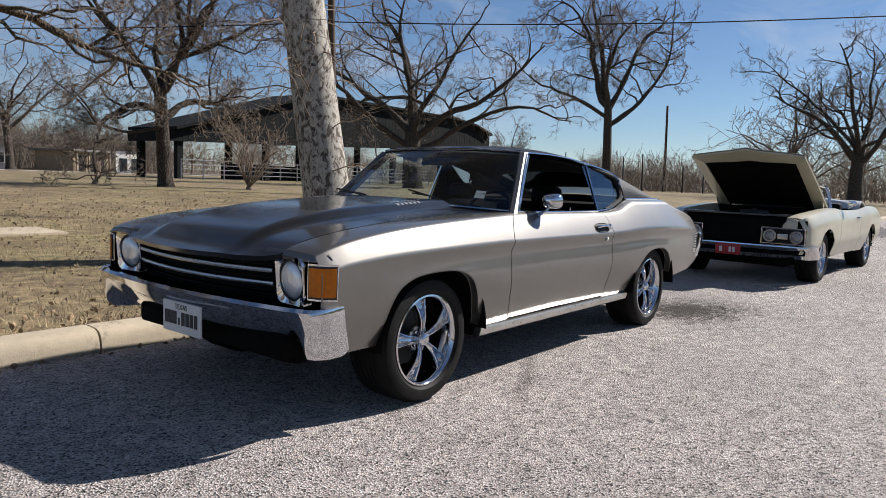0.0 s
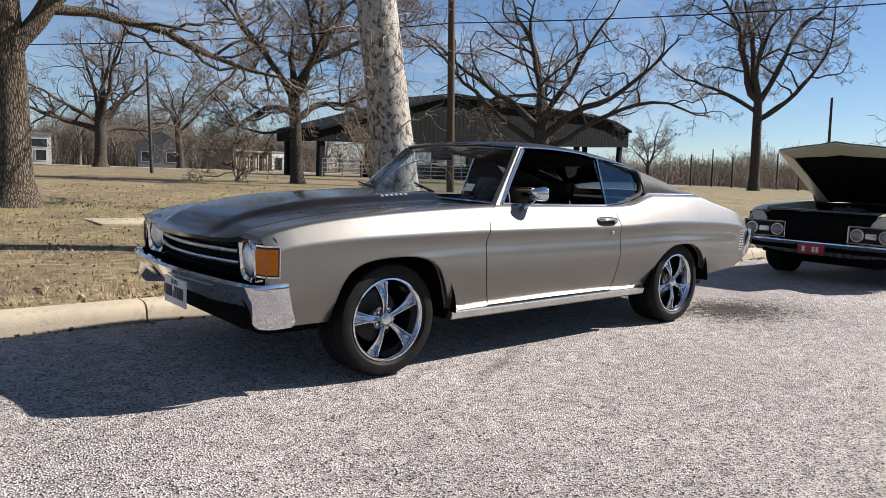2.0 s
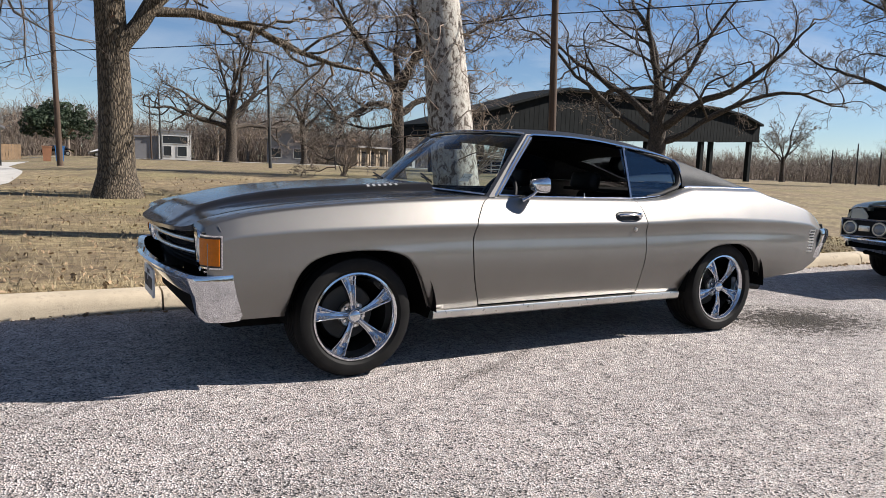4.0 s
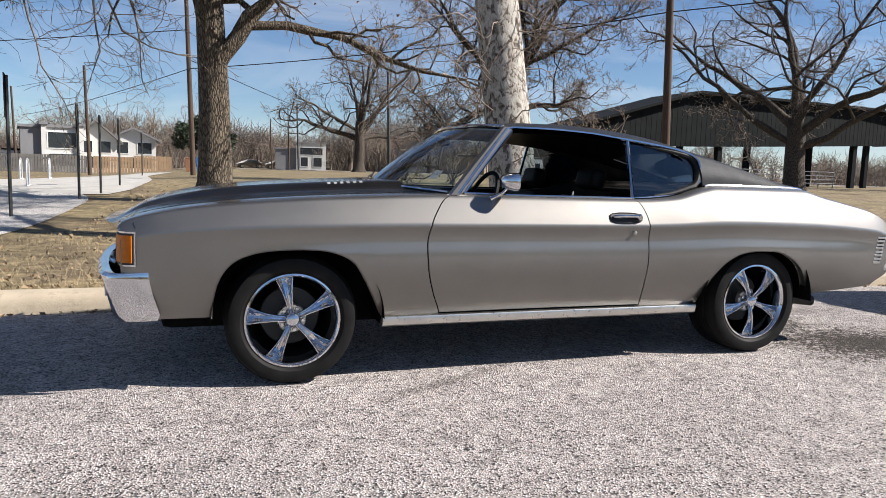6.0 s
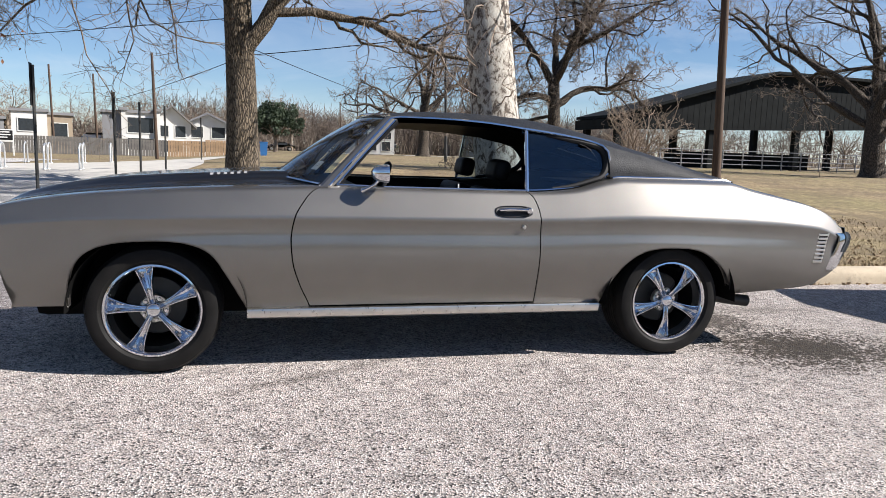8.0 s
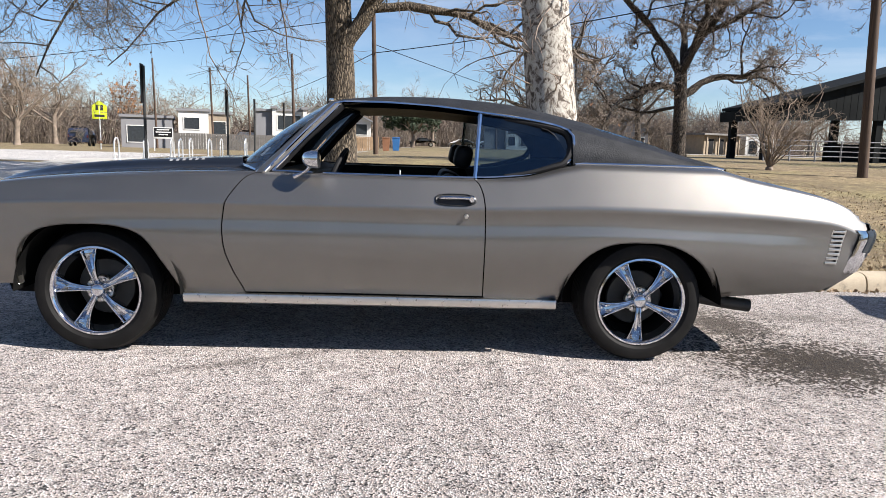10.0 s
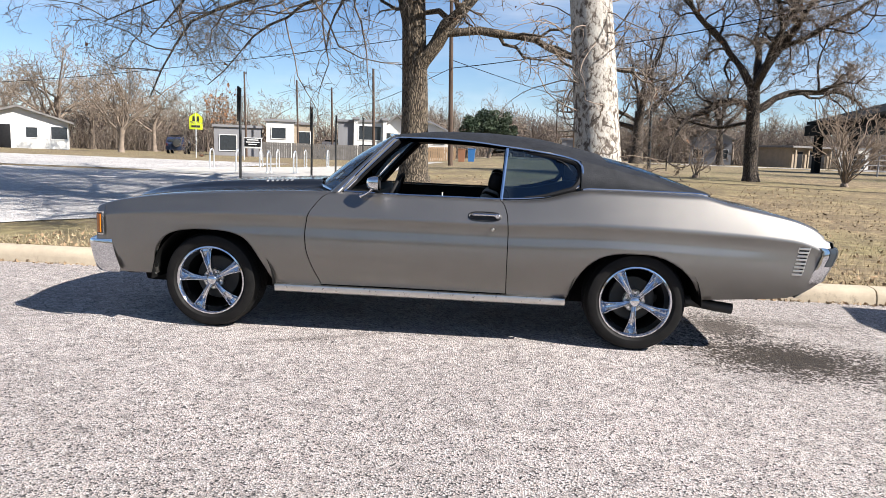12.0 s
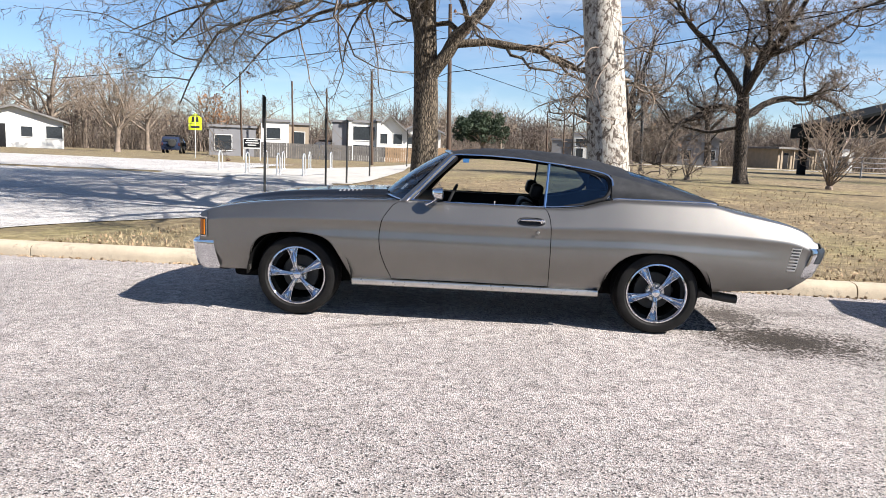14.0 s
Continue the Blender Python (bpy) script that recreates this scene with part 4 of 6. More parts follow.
    def q_seal():
        # broad black rubber round the rear end of the quarter window
        low = [(x, -YB(x) + 0.016, ZB(x) + 0.014) for x in np.linspace(2.10, 2.42, 6)]
        high = [(x, -YS(x) - 0.002, ZS(x) - 0.022) for x in (2.44, 2.36, 2.24, 2.10)]
        return tube(bmesh.new(), rounded(low + [(2.468, (low[-1][1] + high[0][1]) / 2, (low[-1][2] + high[0][2]) / 2)] + high, 40), [0.006 + 0.014 * math.sin(math.pi * k / 39) for k in range(40)], 8)
    mirror_pair("window_seal", q_seal, "black", car, "black rubber window seal")

    def q_inner():
        # dark lining round the quarter window's rear end
        rows = []
        for x in np.linspace(2.30, 2.47, 6):
            f0 = (x - 2.30) / 0.17
            zt, zl = ZS(x) - 0.014, ZB(x)
            zm = zt - (zt - zl) * (0.10 + 0.9 * f0 ** 2.5)
            rows.append([(x, -YS(x) + 0.02, zt), (x, -(YS(x) + YB(x)) / 2 + 0.035, zm)])
        return sheet(rows)
    mirror_pair("pillar_lining", q_inner, "black", car)
    bm = sheet([[(x, y, roof_z(x, y) - 0.035) for y in np.linspace(-0.62, 0.62, 15)] for x in np.linspace(1.24, 2.62, 14)])
    part("headliner", bm, "black", car, "dark headliner")
    # deck and tail
    rows = []
    for u in np.linspace(0, 1, 24):
        row = []
        for v in np.linspace(-1, 1, 31):
            x = 3.22 + (4.045 - 3.22) * u + 0.02 * (1 - v * v) * u
            y = v * (YB(x) - 0.004)
            row.append((x, y, ZB(x) + 0.02 * (1 - v * v) - 0.004))
        rows.append(row)
    part("trunk_lid", sheet(rows), "paint", car, "pewter trunk lid", thick=0.006)
    prof = [(4.045, 0.765), (4.06, 0.735), (4.045, 0.72)]
    rows = [[(x + 0.02 * (1 - v * v), v * 0.815, z) for x, z in [(4.05, 0.768), (4.065, 0.73), (4.03, 0.62), (3.96, 0.48), (3.85, 0.40)]] for v in np.linspace(-1, 1, 21)]
    part("tail_panel", sheet(rows), "paint", car, "pewter tail panel", thick=0.006)
    rows = []
    path = [(-0.852, 3.965), (-0.866, 4.000), (-0.858, 4.040), (-0.82, 4.072), (-0.70, 4.095), (-0.35, 4.11), (0, 4.115)]
    path = path + [(-y, x) for y, x in path[-2::-1]]
    for y, x in path:
        rows.append([(x + a, y * (1 + b), z) for a, b, z in ((-0.075, -0.02, 0.500), (-0.060, -0.004, 0.515), (-0.022, 0.004, 0.60), (0.006, 0.010, 0.68), (0.008, 0.010, 0.715), (-0.004, 0.002, 0.735), (-0.05, -0.03, 0.738))])
    part("rear_bumper", sheet(rows), "chrome", car, "chrome rear bumper", thick=0.006)

    def tail_lamp():
        # dark lens let into the upper corner of the bumper
        rows = []
        for y, x in path[1:5]:
            rows.append([(x + a + 0.002, y * (1 + b) - 0.004, z) for a, b, z in ((-0.014, 0.006, 0.62), (-0.004, 0.009, 0.65), (0.007, 0.011, 0.68), (0.009, 0.011, 0.715), (-0.002, 0.004, 0.737))])
        return sheet(rows)
    mirror_pair("tail_light", tail_lamp, "winglass", car, "dark smoked corner tail light", thick=0.006)

    def vent():
        bm = bmesh.new()
        for k in range(8):
            z = 0.560 + k * 0.0235
            x = 3.795 + (z - 0.55) * 0.21
            y = -side_y(x + 0.03, z)
            box(bm, (x, y - 0.006, z - 0.006), (x + 0.066, y + 0.02, z + 0.007), 0.003)
        for dx in (-0.003, 0.064):
            pts = [(3.795 + (z - 0.55) * 0.21 + dx, -side_y(3.9, z) - 0.001, z) for z in np.linspace(0.552, 0.735, 6)]
            tube(bm, pts, 0.0045, 5)
        return bm
    mirror_pair("side_marker_grille", vent, "dullchrome", car, "ribbed bright rear side marker")

    def ventback():
        return sheet([[(3.795 + (z - 0.55) * 0.21 + dx, -side_y(3.88, z) - 0.0035, z) for dx in (0, 0.062)] for z in np.linspace(0.553, 0.733, 5)])
    mirror_pair("side_marker_backing", ventback, "black", car)
    # front end
    bm = bmesh.new()
    rows = []
    for v in np.linspace(-1, 1, 21):
        x = -0.785 + 0.06 * v * v
        rows.append([(x - 0.02, v * 0.57, 0.786), (x + 0.06, v * 0.57, 0.78), (x + 0.08, v * 0.57, 0.59), (x + 0.0, v * 0.57, 0.575)])
    grille = part("grille", sheet(rows), "black", car, "recessed black grille with bright bars")
    for z in (0.770, 0.710, 0.650):
        bm = bmesh.new()
        tube(bm, [(-0.838 + 0.080 * v * v + (0.785 - z) * 0.10, v * 0.565, z) for v in np.linspace(-1, 1, 21)], 0.0115, 8)
        part("grille_bar", bm, "dullchrome", grille, "bright grille bar")
    for k in range(9):
        bm = bmesh.new()
        z = 0.590 + k * 0.021
        tube(bm, [(-0.785 + 0.07 * v * v + (0.785 - z) * 0.08, v * 0.55, z) for v in np.linspace(-1, 1, 11)], 0.004, 4)
        part("grille_slat", bm, "black", grille)
    for sgn in (-1, 1):
        mm = Matrix.Translation((-0.752, sgn * 0.692, 0.682)) @ pose(0, 0, 0, 0, -5, sgn * 6)
        hl = new("headlight")
        hl.parent = car
        hl.matrix_basis = mm
        tagged(hl, "round headlight in a square chrome bezel")
        bm = bmesh.new()
        ring = []
        n = 40
        for k in range(n):
            a = 2 * math.pi * k / n
            c, s2 = math.cos(a), math.sin(a)
            sq = 1 / max(abs(c), abs(s2))
            sq = min(sq, 1.28)
            ring.append([(0.03, 0.108 * sq * c, 0.112 * sq * s2), (-0.006, 0.108 * sq * c, 0.112 * sq * s2), (-0.014, 0.103 * sq * c, 0.106 * sq * s2), (-0.004, 0.093 * c, 0.093 * s2), (0.012, 0.088 * c, 0.088 * s2)])
        ring.append(ring[0])
        part("bezel", sheet(ring, bm), "chrome", hl, "chrome headlight bezel")
        bm = revolve(bmesh.new(), [(0.0, -0.020), (0.04, -0.017), (0.07, -0.008), (0.084, 0.004), (0.090, 0.018)], 40, "x")
        part("lens", bm, "lamp", hl, "clear fluted glass lens")
        bm = revolve(bmesh.new(), [(0.083, 0.0), (0.086, -0.004), (0.092, -0.002), (0.094, 0.01)], 40, "x")
        part("trim_ring", bm, "seal", hl)

    def marker(grow, out):
        # wraps round the front corner of the fender
        rows = []
        pl = [(-0.770, 0.838), (-0.767, 0.86), (-0.761, 0.882), (-0.749, 0.903), (-0.733, 0.917), (-0.710, 0.923)]
        n = len(pl) - 1
        for k, (x, y) in enumerate(pl):
            g = grow
            sx = -g if k == 0 else (g if k == n else 0)
            z0, z1 = 0.624 - g, 0.762 + g
            o = out
            rows.append([(x + (sx if k == n else 0) - o * (1 - k / n), -(y - (g if k == 0 else 0)) - o * (k / n), z) for z in np.linspace(z0, z1, 5)])
        return sheet(rows)
    mirror_pair("marker_bezel", lambda: marker(0.009, 0.010), "chrome", car, "chrome marker surround", thick=0.008)
    mirror_pair("marker_gasket", lambda: marker(0.001, 0.013), "seal", car, thick=0.004)
    mirror_pair("marker_light", lambda: marker(-0.008, 0.017), "amber", car, "amber wrap-around marker light", thick=0.006)

    def nose():
        # closes the fender's front above the lamps
        rows = []
        for z in np.linspace(0.782, ZB(-0.765), 12):
            y = side_y(-0.765, z)
            rows.append([(-0.765, -y, z), (-0.774, -y * 0.998, max(0.781, z - 0.008)), (-0.782, -y * 0.99, max(0.780, z - 0.022)), (-0.775, -y * 0.985, 0.776)])
        rows.append([(-0.765, -0.55, 0.815), (-0.785, -0.55, 0.805), (-0.795, -0.55, 0.79), (-0.785, -0.55, 0.776)])
        return sheet(rows)
    mirror_pair("fender_tip", nose, "paint", car, "pewter fender tip", thick=0.005)
    def tip_seam():
        zs = np.linspace(0.785, 0.775 + 0.55 * (ZB(-0.70) - 0.775), 10)
        return tube(bmesh.new(), [(-0.70 - 0.01 * k / 9, -side_y(-0.70, z) - 0.0012, z) for k, z in enumerate(zs)], 0.002, 5)
    mirror_pair("fender_seam", tip_seam, "seal", car)
    # front bumper
    path = [(-0.916, -0.650), (-0.926, -0.70), (-0.925, -0.76), (-0.905, -0.815), (-0.86, -0.845), (-0.74, -0.872), (-0.5, -0.905), (-0.25, -0.928), (0.0, -0.935)]
    path = rounded(path, 26)
    path = path + [(-y, x) for y, x in path[-2::-1]]
    rows = []
    for y, x in path:
        e = abs(y)
        drop = 0.05 * max(0.0, min(1.0, (e - 0.60) / 0.2))
        f = 1.0 if e > 0.86 else 0.0
        inx = 0.03
        k = min(1.0, max(0.0, (x + 0.84) / 0.10))
        lean = 0.02 * k
        u = 0.13 * (1 - k) * min(1.0, max(0.0, (0.86 - e) / 0.12))
        rows.append([(x + 0.05 * (1 - k), y * (1 - 0.045 * k), 0.578), (x + 0.014 * (1 - k), y, 0.585), (x, y * (1 + 0.004), 0.570), (x + 0.004 + 0.1 * u, y * 1.004, 0.545), (x + 0.014 + lean * 0.2 + 0.45 * u, y, 0.48), (x + 0.035 + lean * 0.5 + 0.85 * u, y * 0.99, 0.41 - drop * 0.4), (x + 0.060 - 0.025 * k + u, y * 0.97, 0.385 - drop * 0.5)])
    part("front_bumper", sheet(rows), "chrome", car, "chrome front bumper", thick=0.006)
    bm = bmesh.new()
    box(bm, (-0.74, -0.62, 0.30), (-0.62, 0.62, 0.42), 0.03)
    part("valance", bm, "under", car)
    plate = part("license_plate", box(bmesh.new(), (-0.906, -0.235, 0.365), (-0.895, 0.085, 0.515), 0.004), "plate", car, "white front license plate")
    for k, wd in enumerate((0.030, 0.030, 0.030, 0.012, 0.026, 0.026, 0.026, 0.026)):
        bm = bmesh.new()
        yc = 0.050 - k * 0.0355
        box(bm, (-0.9085, yc - wd / 2, 0.405), (-0.905, yc + wd / 2, 0.468 if k != 3 else 0.44))
        part("plate_bar", bm, "ink", plate)
    text = bpy.data.curves.new("plate_word", "FONT")
    text.body, text.size, text.align_x, text.extrude = "TEXAS", 0.036, "CENTER", 0.0006
    tob = new("plate_word", text)
    tob.parent = plate
    tob.matrix_basis = Matrix.Translation((-0.9075, -0.075, 0.480)) @ pose(0, 0, 0, 90, 0, -90)
    text.materials.append(M["ink"])
    # mirror
    mir = new("door_mirror")
    mir.parent = car
    tagged(mir, "boxy rounded chrome door mirror")
    bm = bmesh.new()
    rows = []
    def rim(q):
        # rounded-off rectangle, broader than high
        return [(-0.885 + 0.064 * q * math.copysign(abs(math.cos(a)) ** 0.6, math.cos(a)), 1.033 + 0.047 * q * math.copysign(abs(math.sin(a)) ** 0.6, math.sin(a))) for a in (2 * math.pi * k / 28 for k in range(28))]
    for f in np.linspace(0, 1, 9):
        q = math.sqrt(max(0.0, 1 - (1 - f) ** 2)) * 0.75 + 0.25
        rows.append([(1.068 + 0.085 * f, y, z) for y, z in rim(q)])
    sheet(rows, bm, close=True)
    bm.verts.ensure_lookup_table()
    bm.faces.new(bm.verts[:28])
    part("shell", bm, "chrome", mir)
    bm = bmesh.new()
    bm.faces.new([bm.verts.new((1.1525, y, z)) for y, z in rim(0.94)])
    part("mirror_glass", bm, "chrome", mir)
    bm = bmesh.new()
    tube(bm, [(1.03, -0.842, 0.940), (1.06, -0.855, 0.955), (1.09, -0.870, 0.975), (1.11, -0.88, 1.0)], [0.030, 0.018, 0.013, 0.014], 10, flat=0.55)
    part("stalk", bm, "chrome", mir)
    # wipers, decal, sticker
    for a, b in (((0.66, -0.40, 1.000), (0.80, -0.02, 1.045)), ((0.60, 0.18, 1.005), (0.73, 0.60, 1.03))):
        bm = bmesh.new()
        a, b = Vector(a), Vector(b)
        tube(bm, [a, a.lerp(b, 0.5) + Vector((0, 0, 0.014)), b], 0.005, 5)
        tube(bm, [a.lerp(b, 0.1) + Vector((0.03, 0.03, 0.015)), b + Vector((0.03, 0.06, 0.02))], 0.006, 5)
        part("wiper", bm, "black", car, "black wiper arm and blade")
    for sgn in (-1, 1):
        for row, n in enumerate((9, 6)):
            for k in range(n):
                bm = bmesh.new()
                xx = 0.24 + k * (0.030 if row == 0 else 0.036)
                ya = sgn * (0.34 + row * 0.055)
                sheet([[(xx + a, ya + b, hood_z(xx + a, ya + b) + 0.0045) for a in (0, 0.017)] for b in (-0.010, 0.0, 0.010)], bm)
                part("letter_bar", bm, "decal", car)
    st = part("window_sticker", sheet([[shield(v, f) + Vector((0.006, 0, -0.005)) for v in (-0.80, -0.72)] for f in (0.16, 0.27)]), "plate", car, "small white inspection sticker")
    note = bpy.data.curves.new("sticker_date", "FONT")
    note.body, note.size, note.align_x, note.align_y = "11-22", 0.028, "CENTER", "CENTER"
    note.materials.append(M["ink"])
    date = new("sticker_date", note)
    date.parent = st
    a, b, c = shield(-0.72, 0.215), shield(-0.80, 0.215), shield(-0.76, 0.27)
    ex = (b - a).normalized()
    ez = ex.cross((c - shield(-0.76, 0.16)).normalized()).normalized()
    ey = ez.cross(ex)
    date.matrix_basis = Matrix.Translation(shield(-0.76, 0.215) + ez * 0.002 + Vector((0.004, 0, -0.004))) @ Matrix((ex, ey, ez)).transposed().to_4x4()
    # cabin
    def seat(x, y, w, name, head):
        s = new(name)
        s.parent = car
        s.location = (x, y, 0.40)
        tagged(s, "black vinyl seat")
        bm = box(bmesh.new(), (-0.26, -w, 0.0), (0.24, w, 0.20), 0.05, None, 4)
        part("cushion", bm, "seat", s)
        bm = box(bmesh.new(), (0.0, -w, 0.0), (0.15, w, 0.47), 0.055, pose(0.22, 0, 0.12, 0, 20, 0), 4)
        part("backrest", bm, "seat", s)
        if head:
            bm = box(bmesh.new(), (0.0, -0.13, 0.0), (0.10, 0.11, 0.13), 0.05, pose(0.42, 0, 0.60, 0, 12, 0), 4)
            part("headrest", bm, "seat", s)
    seat(1.42, -0.38, 0.25, "front_seat", True)
    seat(1.42, 0.40, 0.25, "front_seat", True)
    seat(2.28, 0.0, 0.58, "rear_seat", False)
    bm = bmesh.new()
    rows = [[(x, y, z) for x, z in ((0.78, 0.945), (0.95, 0.965), (1.05, 0.945), (1.07, 0.90), (1.02, 0.72), (0.9, 0.55))] for y in np.linspace(-0.77, 0.77, 9)]
    part("dashboard", sheet(rows, bm), "seat", car, "black padded dashboard", thick=0.01)
    bm = bmesh.new()
    ring = [(1.16 + 0.075 * math.cos(a), -0.38 + 0.19 * math.sin(a), 0.90 + 0.175 * math.cos(a)) for a in (2 * math.pi * k / 32 for k in range(33))]
    tube(bm, ring, 0.013, 8, False)
    tube(bm, [(1.16, -0.57, 0.90), (1.13, -0.38, 0.885), (1.16, -0.19, 0.90)], 0.012, 6)
    tube(bm, [(1.14, -0.38, 0.90), (0.98, -0.38, 0.80)], 0.03, 8)
    part("steering_wheel", bm, "black", car)
    bm = box(bmesh.new(), (1.045, -0.10, 1.235), (1.06, 0.12, 1.285), 0.012)
    tube(bm, [(1.06, 0, 1.28), (1.11, 0, 1.33)], 0.008, 6)
    part("rear_view_mirror", bm, "black", car)
    bm = box(bmesh.new(), (2.58, -0.66, 0.955), (3.28, 0.66, 0.985), 0.01)
    part("parcel_shelf", bm, "seat", car)
    bm = bmesh.new()
    tube(bm, [(1.555, -0.785, 0.945), (1.556, -0.785, 0.985)], 0.004, 6)
    part("door_lock_button", bm, "white", car)
    # exhaust
    bm = bmesh.new()
    pts = [(2.9, -0.60, 0.32), (3.25, -0.62, 0.31), (3.42, -0.64, 0.285), (3.52, -0.65, 0.275)]
    tube(bm, pts, 0.036, 14, False)
    part("exhaust_pipe", bm, "iron", car, "dull dark steel exhaust tip", thick=0.004)
    return car


# ---- the cream convertible behind ----
W2 = keys((-0.86, 0.80), (-0.80, 0.88), (-0.5, 0.925), (0.2, 0.935), (1.5, 0.925), (2.6, 0.94), (3.4, 0.92), (4.0, 0.87), (4.3, 0.80))
T2 = keys((-0.86, 0.80), (-0.75, 0.845), (-0.3, 0.885), (0.7, 0.925), (1.4, 0.915), (2.0, 0.92), (2.5, 0.965), (3.0, 0.96), (3.7, 0.91), (4.2, 0.84), (4.3, 0.76))


def side2(x, z):
    t = T2(x)
    f = (z - 0.30) / (t - 0.30)
    return W2(x) - 0.07 * max(0.0, 0.35 - f) / 0.35 - (0.06 * ((f - 0.72) / 0.28) ** 2 if f > 0.72 else 0.0)


def convertible():
    car = thing("car", "cream two-door convertible with its hood raised, parked at the kerb", "car", m=pose(7.36, -0.44, 0, 0, 0, -2.0))

    def flank(xs_lo):
        rows = []
        for x, zlo in xs_lo:
            zt = T2(x)
            rows.append([(x, -side2(x, zlo + (zt - zlo) * f), zlo + (zt - zlo) * f) for f in np.linspace(0, 1, 18)])
        return rows

    def wheel_arch(cx, n=22):
        return [(cx + 0.395 * math.cos(a), 0.31 + 0.38 * math.sin(a) ** 0.8) for a in np.linspace(math.pi * 0.97, math.pi * 0.03, n)]

    def fender2():
        pts = [(x, 0.40) for x in np.linspace(-0.84, -0.42, 8)] + wheel_arch(0.0) + [(x, 0.30) for x in (0.42, 0.5, 0.6, 0.69)]
        return sheet(flank(pts))

    def door2():
        return sheet(flank([(x, 0.31) for x in np.linspace(0.70, 1.98, 16)]))

    def quarter2():
        pts = [(x, 0.30) for x in (1.99, 2.2, 2.4, 2.5)] + wheel_arch(2.92) + [(x, 0.36 + 0.05 * (x - 3.3)) for x in np.linspace(3.34, 4.28, 14)]
        return sheet(flank(pts))
    mirror_pair("front_fender", fender2, "cream", car, "cream front fender", thick=0.008)
    mirror_pair("quarter_panel", quarter2, "cream", car, "cream rear quarter panel", thick=0.008)
    for sgn in (1, -1):
        d = part("door", door2() if sgn > 0 else mirrored(door2()), "cream", car, "cream door", thick=0.008)
        bm = bmesh.new()
        tube(bm, [(1.72, -0.915, 0.80), (1.74, -0.945, 0.805), (1.86, -0.945, 0.805), (1.88, -0.915, 0.80)], 0.012, 6)
        part("door_handle", bm if sgn > 0 else mirrored(bm), "chrome", d, "chrome door handle")

    def top2():
        # inner fender tops beside the engine bay, then the cowl sides
        rows = []
        for x in np.linspace(-0.82, 0.80, 16):
            y0 = side2(x, T2(x))
            rows.append([(x, -y0, T2(x)), (x, -y0 + 0.06, T2(x) + 0.018), (x, -y0 + 0.16, T2(x) + 0.016), (x, -y0 + 0.18, T2(x) - 0.02), (x, -y0 + 0.20, T2(x) - 0.10)])
        return sheet(rows)
    mirror_pair("fender_top", top2, "cream", car, "cream fender top", thick=0.006)

    def nose2():
        # rounds the fender's front end down to the lamps
        x, rows = -0.84, []
        y0, zt = side2(-0.84, T2(-0.84)), T2(-0.84)
        for k in range(7):
            a = math.pi / 2 * k / 6
            dx, dz = -0.055 * math.sin(a), -0.105 * (1 - math.cos(a))
            rows.append([(x + dx * (1 - 0.5 * u / 0.17), -y0 + u, zt + dz + (0.020 * math.sin(min(1.0, u / 0.09) * 1.57) - 0.10 * max(0.0, (u - 0.07) / 0.10) ** 2) * (1 - k / 6)) for u in (0.0, 0.025, 0.05, 0.075, 0.10, 0.125, 0.15, 0.17)])
        return sheet(rows)
    mirror_pair("fender_nose", nose2, "cream", car, "cream rounded fender nose", thick=0.008)
    rows = []
    for x in np.linspace(2.75, 4.28, 14):
        y0 = side2(x, T2(x))
        rows.append([(x, v * y0, T2(x) + 0.03 * (1 - v * v)) for v in np.linspace(-1, 1, 15)])
    part("trunk_lid", sheet(rows), "cream", car, "cream trunk lid", thick=0.008)
    rows = [[(4.29 + 0.02 * (1 - v * v), v * 0.79, z) for z in (0.40, 0.55, 0.70, 0.77)] for v in np.linspace(-1, 1, 9)]
    part("tail_panel", sheet(rows), "cream", car, thick=0.01)
    bm = bmesh.new()
    tube(bm, [(4.10, -0.90, 0.50), (4.30, -0.86, 0.50), (4.38, -0.6, 0.50), (4.40, 0, 0.50), (4.38, 0.6, 0.50), (4.30, 0.86, 0.50), (4.10, 0.90, 0.50)], 0.07, 10, flat=1.3)
    part("rear_bumper", bm, "chrome", car)
    # engine bay
    bm = bmesh.new()
    box(bm, (-0.70, -0.72, 0.30), (0.72, 0.72, 0.56), 0.03)
    box(bm, (0.62, -0.78, 0.40), (0.80, 0.78, 0.93), 0.03)
    box(bm, (-0.74, -0.62, 0.45), (-0.66, 0.62, 0.83), 0.015)
    part("engine_bay", bm, "under", car, "dark engine bay")
    bm = revolve(bmesh.new(), [(0, 0.90), (0.02, 0.91), (0.03, 0.89), (0.17, 0.885), (0.18, 0.875), (0.18, 0.82), (0.17, 0.81)], 32, "z", (0.0, 0.0, 0))
    box(bm, (-0.35, -0.22, 0.5), (0.5, 0.22, 0.74), 0.04)
    part("engine", bm, "iron", car, "dark engine with a round air cleaner")
    bm = box(bmesh.new(), (-0.62, 0.42, 0.62), (-0.38, 0.62, 0.84), 0.012)
    part("battery", bm, "black", car)
    bm = box(bmesh.new(), (-0.76, -0.66, 0.835), (-0.60, 0.66, 0.865), 0.012)
    part("radiator_support", bm, "darkpaint", car)
    # raised hood
    hinge = Vector((0.80, 0, 0.95))
    tilt = radians(28)
    hood = new("hood")
    hood.parent = car
    hood.matrix_basis = Matrix.Translation(hinge) @ pose(0, 0, 0, 0, math.degrees(tilt), 0)
    tagged(hood, "raised cream hood with a dark underside")
    rows, inner, rim = [], [], []
